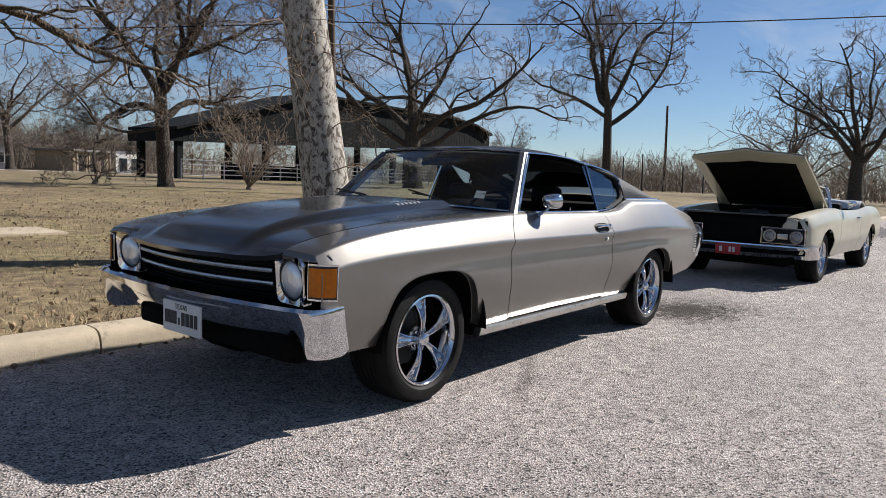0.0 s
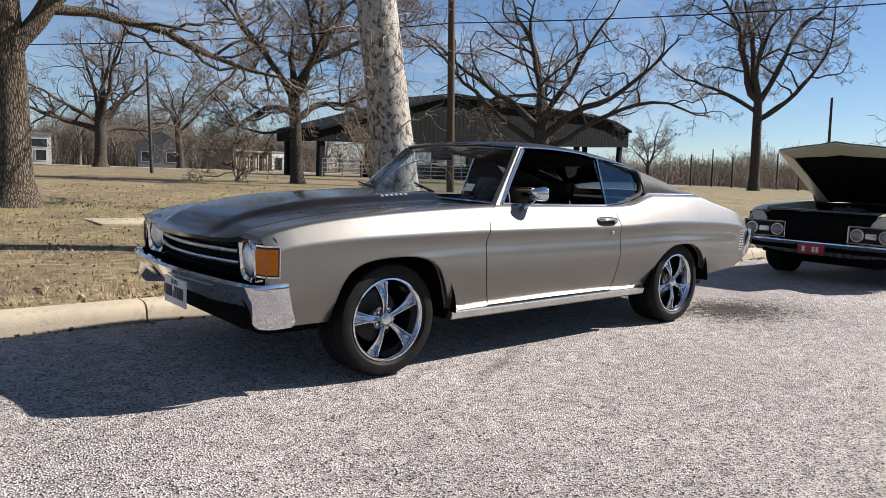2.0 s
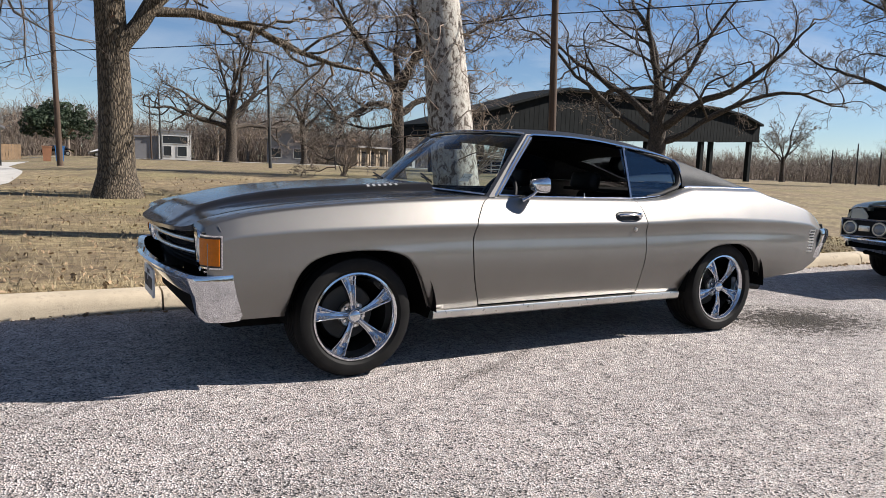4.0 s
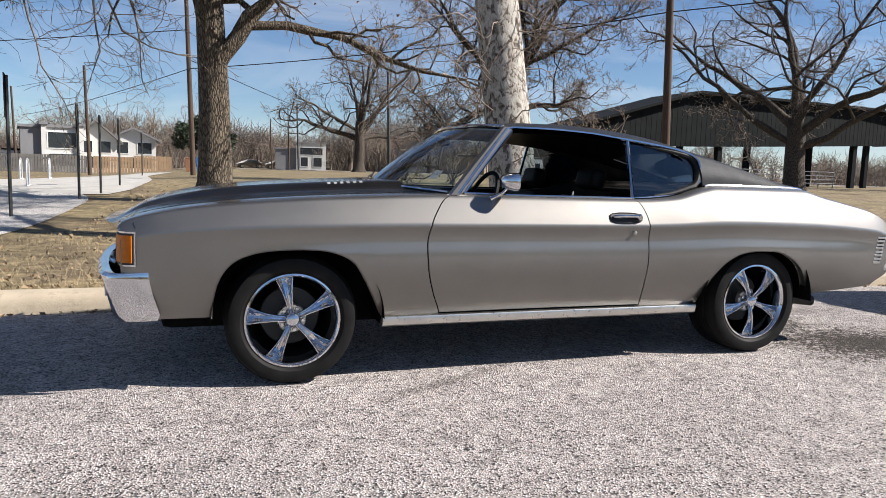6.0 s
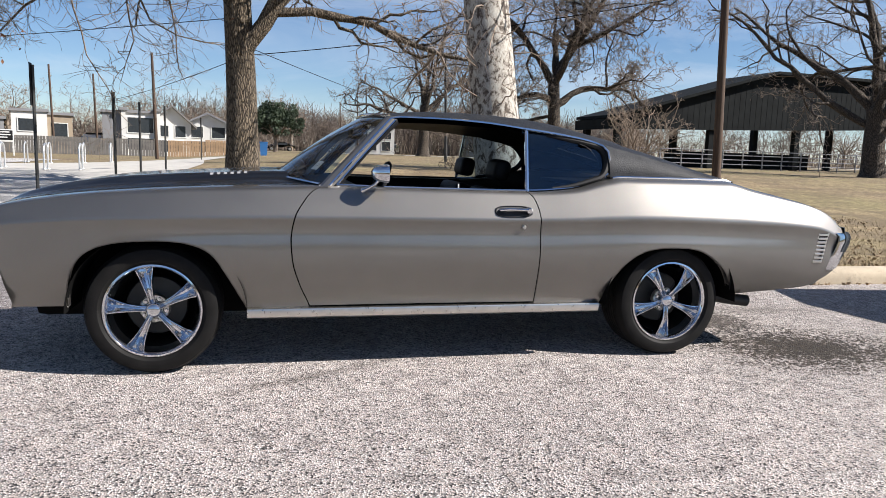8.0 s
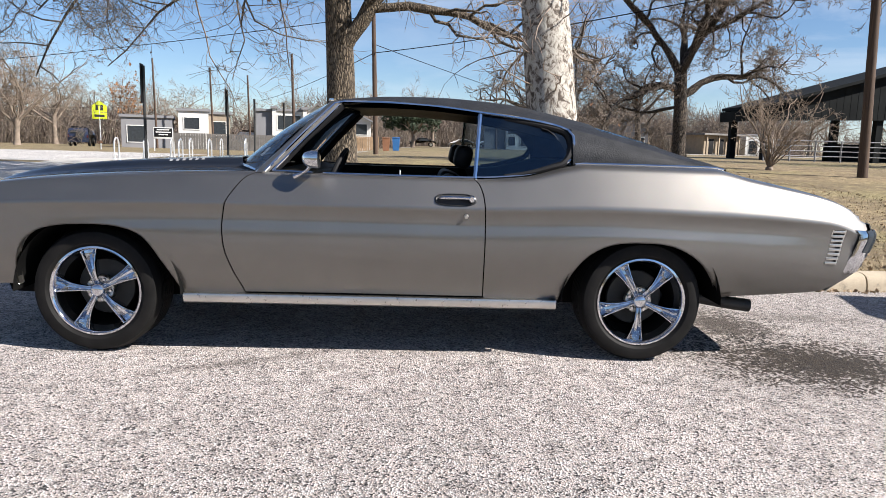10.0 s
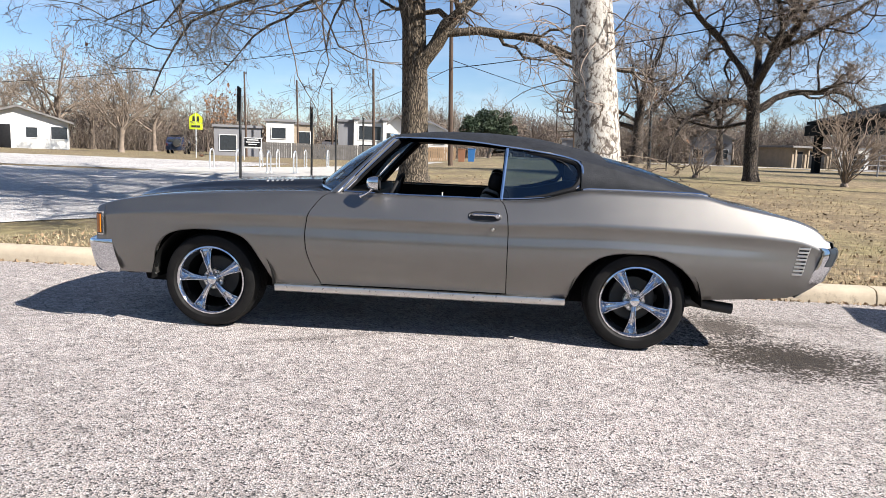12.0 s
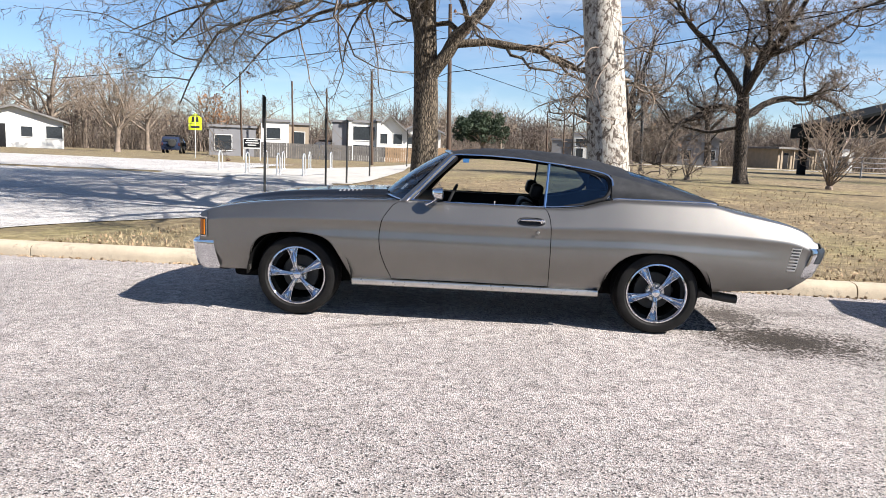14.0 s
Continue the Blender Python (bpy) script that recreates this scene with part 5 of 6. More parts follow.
    for u in np.linspace(0, 1, 16):
        r1, r2 = [], []
        for v in np.linspace(-1, 1, 25):
            tip = -1.46 - 0.09 * (1 - abs(v)) ** 1.0
            x = tip * u
            y = v * (0.70 + 0.03 * (1 - u))
            z = 0.035 * (1 - v * v) + 0.02 * max(0, 1 - abs(v) / 0.25) * u - 0.04 * u * u
            r1.append((x, y, z))
            r2.append((x, y, z - 0.018))
        rows.append(r1)
        inner.append(r2)
    part("skin", sheet(rows), "cream", hood, thick=0.006)
    edge = [r[0] for r in inner] + inner[-1][1:-1] + [r[-1] for r in inner[::-1]]
    bm = bmesh.new()
    c = Vector((-0.75, 0, 0))
    rim_in = [tuple(Vector(p).lerp(Vector((max(-1.30, min(-0.05, p[0])), max(-0.57, min(0.57, p[1])), p[2] - 0.03)), 1.0)) for p in edge]
    sheet([edge, [(x, y, z - 0.02) for x, y, z in edge], rim_in], bm)
    part("flange", bm, "cream", hood, "cream inner edge of the hood")
    part("liner", sheet([[(x, y, -0.045 + 0.02 * (1 - (y / 0.57) ** 2)) for y in np.linspace(-0.57, 0.57, 9)] for x in np.linspace(-1.30, -0.05, 9)]), "under", hood, "black hood liner", thick=0.006)
    for sgn in (-1, 1):
        bm = bmesh.new()
        tube(bm, [(0.70, sgn * 0.70, 0.86), (0.55, sgn * 0.70, 1.02)], 0.014, 6)
        tube(bm, [(0.70, sgn * 0.70, 0.90), (0.86, sgn * 0.70, 0.93)], 0.014, 6)
        part("hood_hinge", bm, "dullchrome", car)
    # front
    rows = [[(-0.80 - 0.05 * (1 - v * v), v * 0.86, z) for z in (0.38, 0.60, 0.80)] for v in np.linspace(-1, 1, 15)]
    part("grille", sheet(rows), "under", car, "black recessed grille", thick=0.02)
    for sgn in (-1, 1):
        pod = new("headlight_pod")
        pod.parent = car
        pod.matrix_basis = Matrix.Translation((-0.875, sgn * 0.615, 0.605)) @ pose(0, 0, 0, 0, 0, sgn * 5)
        tagged(pod, "twin round headlights in a chrome-edged pod")
        bm = bmesh.new()
        box(bm, (0.0, -0.25, -0.095), (0.06, 0.25, 0.095), 0.01)
        part("backing", bm, "black", pod)
        bm = bmesh.new()
        loop = [(-0.004, -0.25, -0.09), (-0.004, 0.25, -0.095), (-0.004, 0.25, 0.095), (-0.004, -0.25, 0.095), (-0.004, -0.25, -0.09)]
        for p, q in zip(loop[:-1], loop[1:]):
            tube(bm, [p, q], 0.011, 6)
        part("bezel", bm, "chrome", pod, "chrome pod surround")
        for yy in (-0.155, 0.155):
            bm = revolve(bmesh.new(), [(0, -0.018), (0.035, -0.014), (0.055, -0.004), (0.058, 0.0)], 28, "x", (0, yy, 0))
            part("lens", bm, "sealed", pod, "round glass headlight")
            bm = revolve(bmesh.new(), [(0.058, -0.002), (0.062, -0.010), (0.070, -0.010), (0.078, -0.002), (0.080, 0.004)], 28, "x", (0, yy, 0))
            part("trim_ring", bm, "dullchrome", pod)
        bm = box(bmesh.new(), (-0.012, -0.06, -0.035), (0.0, 0.06, 0.03), 0.008)
        part("turn_lamp", bm, "dullchrome", pod)
    rows = []
    path = [(-0.945, -0.56), (-0.95, -0.70), (-0.92, -0.83), (-0.80, -0.905), (-0.5, -0.935), (0, -0.95)]
    path = rounded(path, 16)
    path += [(-y, x) for y, x in path[-2::-1]]
    for y, x in path:
        rows.append([(x + 0.03, y * 0.985, 0.500), (x, y, 0.492), (x - 0.002, y, 0.478), (x + 0.09, y, 0.42), (x + 0.20, y * 0.98, 0.35), (x + 0.24, y * 0.96, 0.32)])
    part("front_bumper", sheet(rows), "chrome", car, "chrome front bumper", thick=0.006)
    plate = part("license_plate", box(bmesh.new(), (-0.945, -0.155, 0.34), (-0.932, 0.155, 0.475), 0.004), "platered", car, "small red front license plate")
    for yc, wd in ((0.085, 0.035), (-0.03, 0.03), (-0.075, 0.03)):
        bm = bmesh.new()
        box(bm, (-0.948, yc - wd / 2, 0.37), (-0.944, yc + wd / 2, 0.435))
        part("plate_bar", bm, "white", plate)
    # windshield frame and cabin
    bm = bmesh.new()
    line = [(0.80, -0.76, 0.93), (1.02, -0.66, 1.18), (1.08, -0.60, 1.245), (1.05, 0, 1.265), (1.08, 0.60, 1.245), (1.02, 0.66, 1.18), (0.80, 0.76, 0.93)]
    tube(bm, rounded(line, 40), 0.02, 8)
    part("windshield_frame", bm, "chrome", car, "bright windshield frame")
    g = part("windshield", sheet([[(0.70 + 0.10 * v * v + 0.35 * f, v * (0.76 - 0.14 * f), 0.94 + 0.31 * f) for v in np.linspace(-1, 1, 13)] for f in (0, 0.5, 1)]), "glass", car, "clear windshield")
    g.visible_shadow = False
    bm = bmesh.new()
    box(bm, (0.85, -0.78, 0.55), (2.75, 0.78, 0.60), 0.01)
    part("cabin_floor", bm, "seat", car)
    for x, hgt in ((1.55, 1.0), (2.35, 0.98)):
        s = new("bench_seat")
        s.parent = car
        part("cushion", box(bmesh.new(), (x - 0.3, -0.70, 0.60), (x + 0.2, 0.70, 0.74), 0.04), "seat", s)
        part("backrest", box(bmesh.new(), (x + 0.14, -0.70, 0.70), (x + 0.30, 0.70, hgt), 0.05), "seat", s)
    rows = []
    for x, h in ((2.45, 0.95), (2.52, 1.04), (2.65, 1.07), (2.82, 1.05), (2.95, 0.97)):
        rows.append([(x, v * 0.80, h - 0.04 * v * v + 0.01 * math.sin(v * 9 + x * 30)) for v in np.linspace(-1, 1, 17)])
    part("folded_top", sheet(rows), "whitepaint", car, "pale folded convertible top", thick=0.02)
    bm = bmesh.new()
    tube(bm, [(1.0, -0.93, 0.95), (1.02, -0.98, 0.99)], 0.012, 6)
    box(bm, (0.99, -1.02, 0.98), (1.04, -0.92, 1.05), 0.015)
    part("door_mirror", bm, "chrome", car)
    bm = box(bmesh.new(), (-0.5, -0.6, 0.2), (4.0, 0.6, 0.42), 0.05)
    part("underbody", bm, "under", car)

    def well(cx):
        rows = []
        for k in range(19):
            a = math.pi * k / 18
            rows.append([(cx + 0.42 * math.cos(a), -yy, 0.31 + 0.40 * math.sin(a)) for yy in (0.88, 0.6)] + [(cx, -0.6, 0.31)])
        return sheet(rows)
    for cx in (0.0, 2.92):
        mirror_pair("wheel_well", lambda: well(cx), "under", car)
        wheel(car, cx, -0.86, -1, 10, 0.325, 0.205)
        wheel(car, cx, 0.86, 1, 10, 0.325, 0.205)
    return car


# ---- poles, lines and park furniture ----
def pole(name, label, x, y, h, r, mat="wood", lean=(-0.03, 0.012), group="utility poles", cat="pole", extra=None):
    root = thing(name, label, cat, group, pose(x, y, gz(x, y) - 0.03))
    bm = bmesh.new()
    tube(bm, [(lean[0] * z, lean[1] * z, z) for z in np.linspace(0, h, 6)], [r * (1 - 0.3 * f) for f in np.linspace(0, 1, 6)], 14)
    part("shaft", bm, mat, root)
    if extra:
        extra(root)
    return root


def wire(label, a, b, sag, r=0.012):
    bm = bmesh.new()
    a, b = Vector(a), Vector(b)
    tube(bm, [a.lerp(b, f) - Vector((0, 0, sag * 4 * f * (1 - f))) for f in np.linspace(0, 1, 25)], r, 4)
    tagged(new("power_line", to_mesh("power_line", bm, "black")), label, "cable", "power lines")


def sign_post(x, y, h, blade, mat="iron"):
    root = thing("sign_post", "dark steel post with a sign seen edge on", "sign post", "sign posts", pose(x, y, gz(x, y)))
    bm = bmesh.new()
    tube(bm, [(0, 0, -0.05), (0, 0, h)], 0.026, 8)
    part("post", bm, mat, root)
    if blade:
        part("sign_panel", box(bmesh.new(), (-0.02, -0.11, h - blade), (-0.034, 0.11, h + 0.03), 0.004, pose(0, 0, 0, 0, 0, 8)), "black", root, "dark back of a parking sign")


def bike_rack(x, y):
    bm = bmesh.new()
    w, h = 0.42, 0.70
    pts = [(-w / 2, 0, -0.03), (-w / 2, 0, h - w / 2)] + [(-w / 2 * math.cos(a), 0, h - w / 2 + w / 2 * math.sin(a)) for a in np.linspace(0, math.pi, 9)[1:-1]] + [(w / 2, 0, h - w / 2), (w / 2, 0, -0.03)]
    tube(bm, pts, 0.024, 8)
    return bm


def racks():
    proto = thing("bike_rack", "galvanised inverted-U bike rack on the concrete pad", "bike rack", "bike racks")
    part("hoop", bike_rack(0, 0), "steel", proto)
    for k in (-0.21, 0.21):
        bm = revolve(bmesh.new(), [(0, 0.012), (0.06, 0.012), (0.065, 0.0)], 12, "z", (k, 0, 0.03))
        part("foot_plate", bm, "steel", proto)
    spots = [(-6.65, 17.2), (-5.35, 16.4), (-4.42, 16.1), (-8.2, 18.8), (-7.6, 22.2), (-6.6, 21.2), (-5.8, 22.2), (-5.1, 23.0)]
    for i, (x, y) in enumerate(spots):
        m = pose(x, y, gz(x, y), 0, 0, 94)
        if i == 0:
            proto.matrix_basis = m
        else:
            copy_thing(proto, m)


def school_sign():
    x, y = -17.3, 38.1
    root = thing("school_sign", "fluorescent yellow-green school crossing sign on a steel post", "road sign", m=pose(x, y, gz(x, y) - 0.1, 0, 0, 15))
    bm = bmesh.new()
    tube(bm, [(0, 0.03, 0), (0, 0.03, 3.0)], 0.035, 8)
    part("post", bm, "steel", root)
    bm = bmesh.new()
    prism(bm, [(-0.40, 2.27), (0.40, 2.27), (0.40, 2.62), (0, 2.93), (-0.40, 2.62)], 0.02, Matrix())
    part("panel", bm, "sign", root)
    for k, xx in enumerate((-0.13, 0.13)):
        bm = bmesh.new()
        prism(bm, [(xx - 0.08, 2.36), (xx + 0.08, 2.36), (xx + 0.06, 2.68), (xx - 0.06, 2.68)], -0.006, Matrix())
        part("mark", bm, "ink", root)
    bm = bmesh.new()
    box(bm, (-0.40, 0, 1.86), (0.40, 0.02, 2.24), 0.01)
    part("lower_panel", bm, "sign", root)
    bm = box(bmesh.new(), (-0.27, -0.006, 1.98), (0.27, 0.0, 2.12))
    part("lower_mark", bm, "ink", root)


def info_sign():
    x, y = -13.1, 36.6
    root = thing("park_sign", "black lettered park notice board with a white frame", "sign", m=pose(x, y, gz(x, y), 0, 0, 12) @ Matrix.Diagonal((0.62, 0.62, 0.75, 1)))
    for sx in (-0.8, 0.8):
        part("post", box(bmesh.new(), (sx - 0.05, 0, 0), (sx + 0.05, 0.1, 1.75), 0.01), "white", root)
    part("frame", box(bmesh.new(), (-0.85, -0.02, 0.95), (0.85, 0.06, 1.80), 0.01), "white", root)
    part("board", box(bmesh.new(), (-0.78, -0.04, 1.08), (0.78, -0.02, 1.74), 0.005), "black", root)
    for k, w in enumerate((1.1, 1.3, 0.8)):
        part("line", box(bmesh.new(), (-w / 2, -0.05, 1.58 - k * 0.18), (w / 2, -0.04, 1.66 - k * 0.18)), "white", root)


# ---- buildings ----
def window_unit(parent, lo, hi, axis="x"):
    """A framed window set a little proud of a wall; lo and hi are opposite corners on the wall's plane."""
    w = new("window")
    w.parent = parent
    (x0, y, z0), (x1, _, z1) = lo, hi
    part("pane", box(bmesh.new(), (x0, y - 0.01, z0), (x1, y + 0.05, z1)), "winglass", w)
    for a, b in (((x0 - 0.07, y - 0.05, z0 - 0.07), (x0, y + 0.04, z1 + 0.07)), ((x1, y - 0.05, z0 - 0.07), (x1 + 0.07, y + 0.04, z1 + 0.07)), ((x0, y - 0.05, z0 - 0.07), (x1, y + 0.04, z0)), ((x0, y - 0.05, z1), (x1, y + 0.04, z1 + 0.07))):
        part("frame", box(bmesh.new(), a, b), "white", w)


def gable_house(label, x, y, turn, w, d, h, rise, wall, roof, windows, door=None, over=0.5):
    """A house whose gable faces -y before it is turned."""
    root = thing("house", label, "house", "houses", pose(x, y, gz(x, y) - 0.1, 0, 0, turn))
    bm = bmesh.new()
    prism(bm, [(-w / 2, 0), (w / 2, 0), (w / 2, h), (0, h + rise), (-w / 2, h)], d, Matrix())
    part("wall", bm, wall, root, smooth=0)
    for s in (-1, 1):
        bm = bmesh.new()
        n = Vector((-rise * s, 0, w / 2)).normalized() * 0.18
        pts = [(s * (w / 2 + over), h - over * rise / (w / 2)), (0, h + rise)]
        q = [(pts[0][0], pts[0][1] + 0.02), (pts[1][0], pts[1][1] + 0.02), (pts[1][0], pts[1][1] + 0.22), (pts[0][0], pts[0][1] + 0.2)]
        prism(bm, q, d + 2 * over, Matrix.Translation((0, -over, 0)))
        part("roof", bm, roof, root, smooth=0)
    for x0, z0, x1, z1 in windows:
        window_unit(root, (x0, -0.0, z0), (x1, 0, z1))
    if door:
        part("door", box(bmesh.new(), (door[0], -0.05, 0.1), (door[1], 0.03, 2.2), 0.01), "black", root)
    return root


def box_house(label, x, y, turn, blocks, windows):
    """A modern house of flat-roofed blocks: (x0, y0, x1, y1, height, wall)."""
    root = thing("house", label, "house", "houses", pose(x, y, gz(x, y) - 0.1, 0, 0, turn))
    for x0, y0, x1, y1, h, wall in blocks:
        part("wall", box(bmesh.new(), (x0, y0, 0), (x1, y1, h)), wall, root, smooth=0)
        part("roof", box(bmesh.new(), (x0 - 0.15, y0 - 0.15, h), (x1 + 0.15, y1 + 0.15, h + 0.22)), "greywall", root, smooth=0)
    for x0, yy, z0, x1, z1 in windows:
        window_unit(root, (x0, yy, z0), (x1, yy, z1))
    return root


def pavilion():
    """Wide open-sided metal shed: a long dark fascia that climbs to a blunt ridge and runs on level, posts and trusses behind it."""
    L, R = Vector((23.2, 41.2, 0)), Vector((63.0, 43.0, 0))
    width = (R - L).length
    ang = math.degrees(math.atan2(R.y - L.y, R.x - L.x))
    root = thing("pavilion", "large dark open-sided metal arena pavilion with a low roof", "pavilion", m=pose(L.x, L.y, 0, 0, 0, ang))
    depth, ridge = 5.0, 13.3
    low = keys((0, 3.05), (ridge, 3.45), (width, 4.6))
    xs = np.linspace(0, width, 84)

    def fascia(x):
        # the ridge runs on almost level, then the end bends down
        end = max(0.0, (x - (width - 7.0)) / 7.0)
        return 3.75 + (7.5 - 3.75) * x / ridge if x < ridge else 7.5 - 0.25 * (x - ridge) / (width - ridge) - 1.1 * end ** 2
    for x0, x1 in zip(xs[:-1], xs[1:]):
        bm = bmesh.new()
        xm = (x0 + x1) / 2
        prism(bm, [(x0 + 0.002, low(x0)), (x1 - 0.002, low(x1)), (x1 - 0.002, fascia(x1)), (x0 + 0.002, fascia(x0))], 0.06, Matrix())
        part("wall_panel", bm, "pavroof", root, smooth=0)
        bm = box(bmesh.new(), (x0 - 0.02, -0.012, low(x0)), (x0 + 0.02, 0.0, fascia(x0) - 0.05))
        part("wall_rib", bm, "pavroof", root, smooth=0)
    for x0, x1 in ((0.2, ridge), (ridge, width - 7.0), (width - 7.0, width - 3.2), (width - 3.2, width)):
        bm = bmesh.new()
        prism(bm, [(x0, fascia(x0) + 0.02), (x1, fascia(x1) + 0.02), (x1, fascia(x1) + 0.22), (x0, fascia(x0) + 0.22)], depth + 1.0, Matrix.Translation((0, -0.5, 0)))
        part("roof", bm, "pavroof", root, "dark metal roof", smooth=0)
    for yy in (0.4, depth):
        for k in range(6):
            xx = 0.9 + k * (width - 1.8) / 5
            part("column", box(bmesh.new(), (xx - 0.22, yy - 0.22, 0.2), (xx + 0.22, yy + 0.22, fascia(xx))), "pavroof", root, smooth=0)
    for yy in (depth / 2, depth):
        bm = bmesh.new()
        prism(bm, [(0, low(0) + 0.1), (width, low(width) + 0.1), (width, fascia(width)), (ridge, fascia(ridge)), (0, fascia(0))], 0.1, Matrix.Translation((0, yy, 0)))
        part("truss_sheeting", bm, "pavroof", root, "dark inner truss", smooth=0)
    for xx in (0.0, width):
        part("side_beam", box(bmesh.new(), (xx - 0.12, 0, low(xx)), (xx + 0.12, depth, fascia(xx))), "pavroof", root, smooth=0)
    part("back_wall", box(bmesh.new(), (8.0, depth + 0.2, 0.3), (22.0, depth + 0.3, 1.75)), "pavroof", root, "low dark wall along the back", smooth=0)


def rail_fence(x0, y0, x1, y1, n, h, label):
    a, b = Vector((x0, y0, 0)), Vector((x1, y1, 0))
    root = thing("arena_fence", label, "fence", "arena fences", pose(x0, y0, gz(x0, y0), 0, 0, math.degrees(math.atan2(y1 - y0, x1 - x0))))
    ln = (b - a).length
    for k in range(n + 1):
        bm = bmesh.new()
        tube(bm, [(ln * k / n, 0, 0), (ln * k / n, 0, h)], 0.05, 6)
        part("post", bm, "greywall", root)
    for z in np.linspace(0.35, h - 0.05, 4):
        bm = bmesh.new()
        tube(bm, [(0, 0, z), (ln, 0, z)], 0.035, 6)
        part("rail", bm, "greywall", root)


def restroom():
    """Low tan block building with a flat overhanging roof, seen on its corner."""
    x, y = 46.3, 108.0
    root = thing("park_building", "low tan block park building with a flat dark roof", "building", m=pose(x, y, gz(x, y) - 0.45, 0, 0, 25))
    part("wall", box(bmesh.new(), (0, 0, 0), (8.0, 6.6, 3.5)), "tan", root, "tan block wall", smooth=0)
    part("roof", box(bmesh.new(), (-0.7, -0.9, 3.5), (8.8, 7.4, 3.8), 0.03), "roofing", root, "flat dark roof", smooth=0)
    for x0 in (1.3, 3.6, 5.9):
        part("door", box(bmesh.new(), (x0, -0.04, 0.2), (x0 + 1.0, 0.05, 2.9), 0.01), "black", root, "dark doorway")
    for x0 in (0.4, 3.0, 5.3, 7.6):
        part("pillar", box(bmesh.new(), (x0 - 0.12, -0.55, 0.0), (x0 + 0.12, -0.31, 3.5), 0.01), "tan", root)


def parked_car(label, x, y, turn, L, Wd, H, mat, suv=False):
    root = thing("car", label, "car", "far parked cars", pose(x, y, gz(x, y), 0, 0, turn))
    bm = bmesh.new()
    hood = 0.62 if not suv else 0.66
    if suv:
        prof = [(-L / 2, 0.35), (-L / 2, 1.0), (-L / 2 + 1.1, 1.08), (-L / 2 + 1.5, H - 0.05), (-L / 2 + 1.8, H), (L / 2 - 0.25, H), (L / 2 - 0.05, 1.1), (L / 2, 0.9), (L / 2, 0.4)]
    else:
        prof = [(-L / 2, 0.35), (-L / 2, 0.70), (-L / 2 + 1.0, 0.90), (-L / 2 + 1.8, H), (L / 2 - 1.5, H), (L / 2 - 0.7, 0.95), (L / 2, 0.90), (L / 2, 0.38)]
    rows = []
    for v in (-1, -0.94, -0.7, 0, 0.7, 0.94, 1):
        rows.append([(px, v * Wd / 2 * (1 - 0.12 * max(0, (pz - 0.95) / (H - 0.95))), pz - 0.03 * abs(v) ** 6) for px, pz in prof])
    sheet(rows, bm)
    bmesh.ops.holes_fill(bm, edges=[e for e in bm.edges if e.is_boundary])
    part("body", bm, mat, root)
    for s in (-1, 1):
        q = bmesh.new()
        x0, x1 = (-L / 2 + (1.55 if suv else 1.6), L / 2 - (0.35 if suv else 1.2))
        prism(q, [(x0, 1.02 if suv else 0.94), (x1, 1.02 if suv else 0.94), (x1 - 0.15, H - 0.12), (x0 + 0.35, H - 0.12)], 0.02, Matrix.Translation((0, s * Wd / 2 * 0.985 - 0.01, 0)))
        part("side_window", q, "winglass", root)
        for cx in (-L / 2 + 0.85, L / 2 - 0.85):
            w = new("wheel")
            w.parent = root
            w.location = (cx, s * (Wd / 2 - 0.08), 0.34)
            part("tyre", revolve(bmesh.new(), [(0.22, -0.1), (0.32, -0.1), (0.34, -0.06), (0.34, 0.06), (0.32, 0.1), (0.22, 0.1)], 24), "rubber", w)
            part("rim", revolve(bmesh.new(), [(0, -0.09), (0.2, -0.09), (0.23, -0.06), (0.23, 0.06), (0.2, 0.09), (0, 0.09)], 20), "dullchrome", w)
    part("rear_screen", box(bmesh.new(), (L / 2 - 0.10 if suv else L / 2 - 0.95, -Wd * 0.36, 1.12 if suv else 1.0), (L / 2 + 0.012 if suv else L / 2 - 0.8, Wd * 0.36, H - 0.2), 0.01), "winglass", root)
    if suv:
        bm = revolve(bmesh.new(), [(0, 0.16), (0.2, 0.16), (0.34, 0.14), (0.36, 0.06), (0.34, 0.0)], 28, "x", (L / 2 + 0.02, 0.15, 1.0))
        part("spare_wheel", bm, "iron", root, "covered spare wheel")
        for s in (-1, 1):
            part("tail_light", box(bmesh.new(), (L / 2 - 0.02, s * Wd * 0.44 - 0.06, 0.75), (L / 2 + 0.02, s * Wd * 0.44 + 0.06, 1.0), 0.01), "redlens", root)
        part("roof_rack", box(bmesh.new(), (-0.6, -Wd * 0.36, H + 0.02), (L / 2 - 0.5, Wd * 0.36, H + 0.16), 0.03), "black", root)
    return root


def bin_(label, x, y, mat):
    root = thing("trash_bin", label, "trash bin", "trash bins", pose(x, y, gz(x, y)) @ Matrix.Diagonal((0.8, 0.8, 0.8, 1)))
    bm = bmesh.new()
    sheet([[(s * a, s * b, z) for a, b in ((-1, -1), (1, -1), (1, 1), (-1, 1))] for s, z in ((0.24, 0.0), (0.30, 1.0))], bm, close=True)
    part("body", bm, mat, root)
    part("lid", box(bmesh.new(), (-0.33, -0.33, 1.0), (0.33, 0.33, 1.08), 0.03), mat, root)


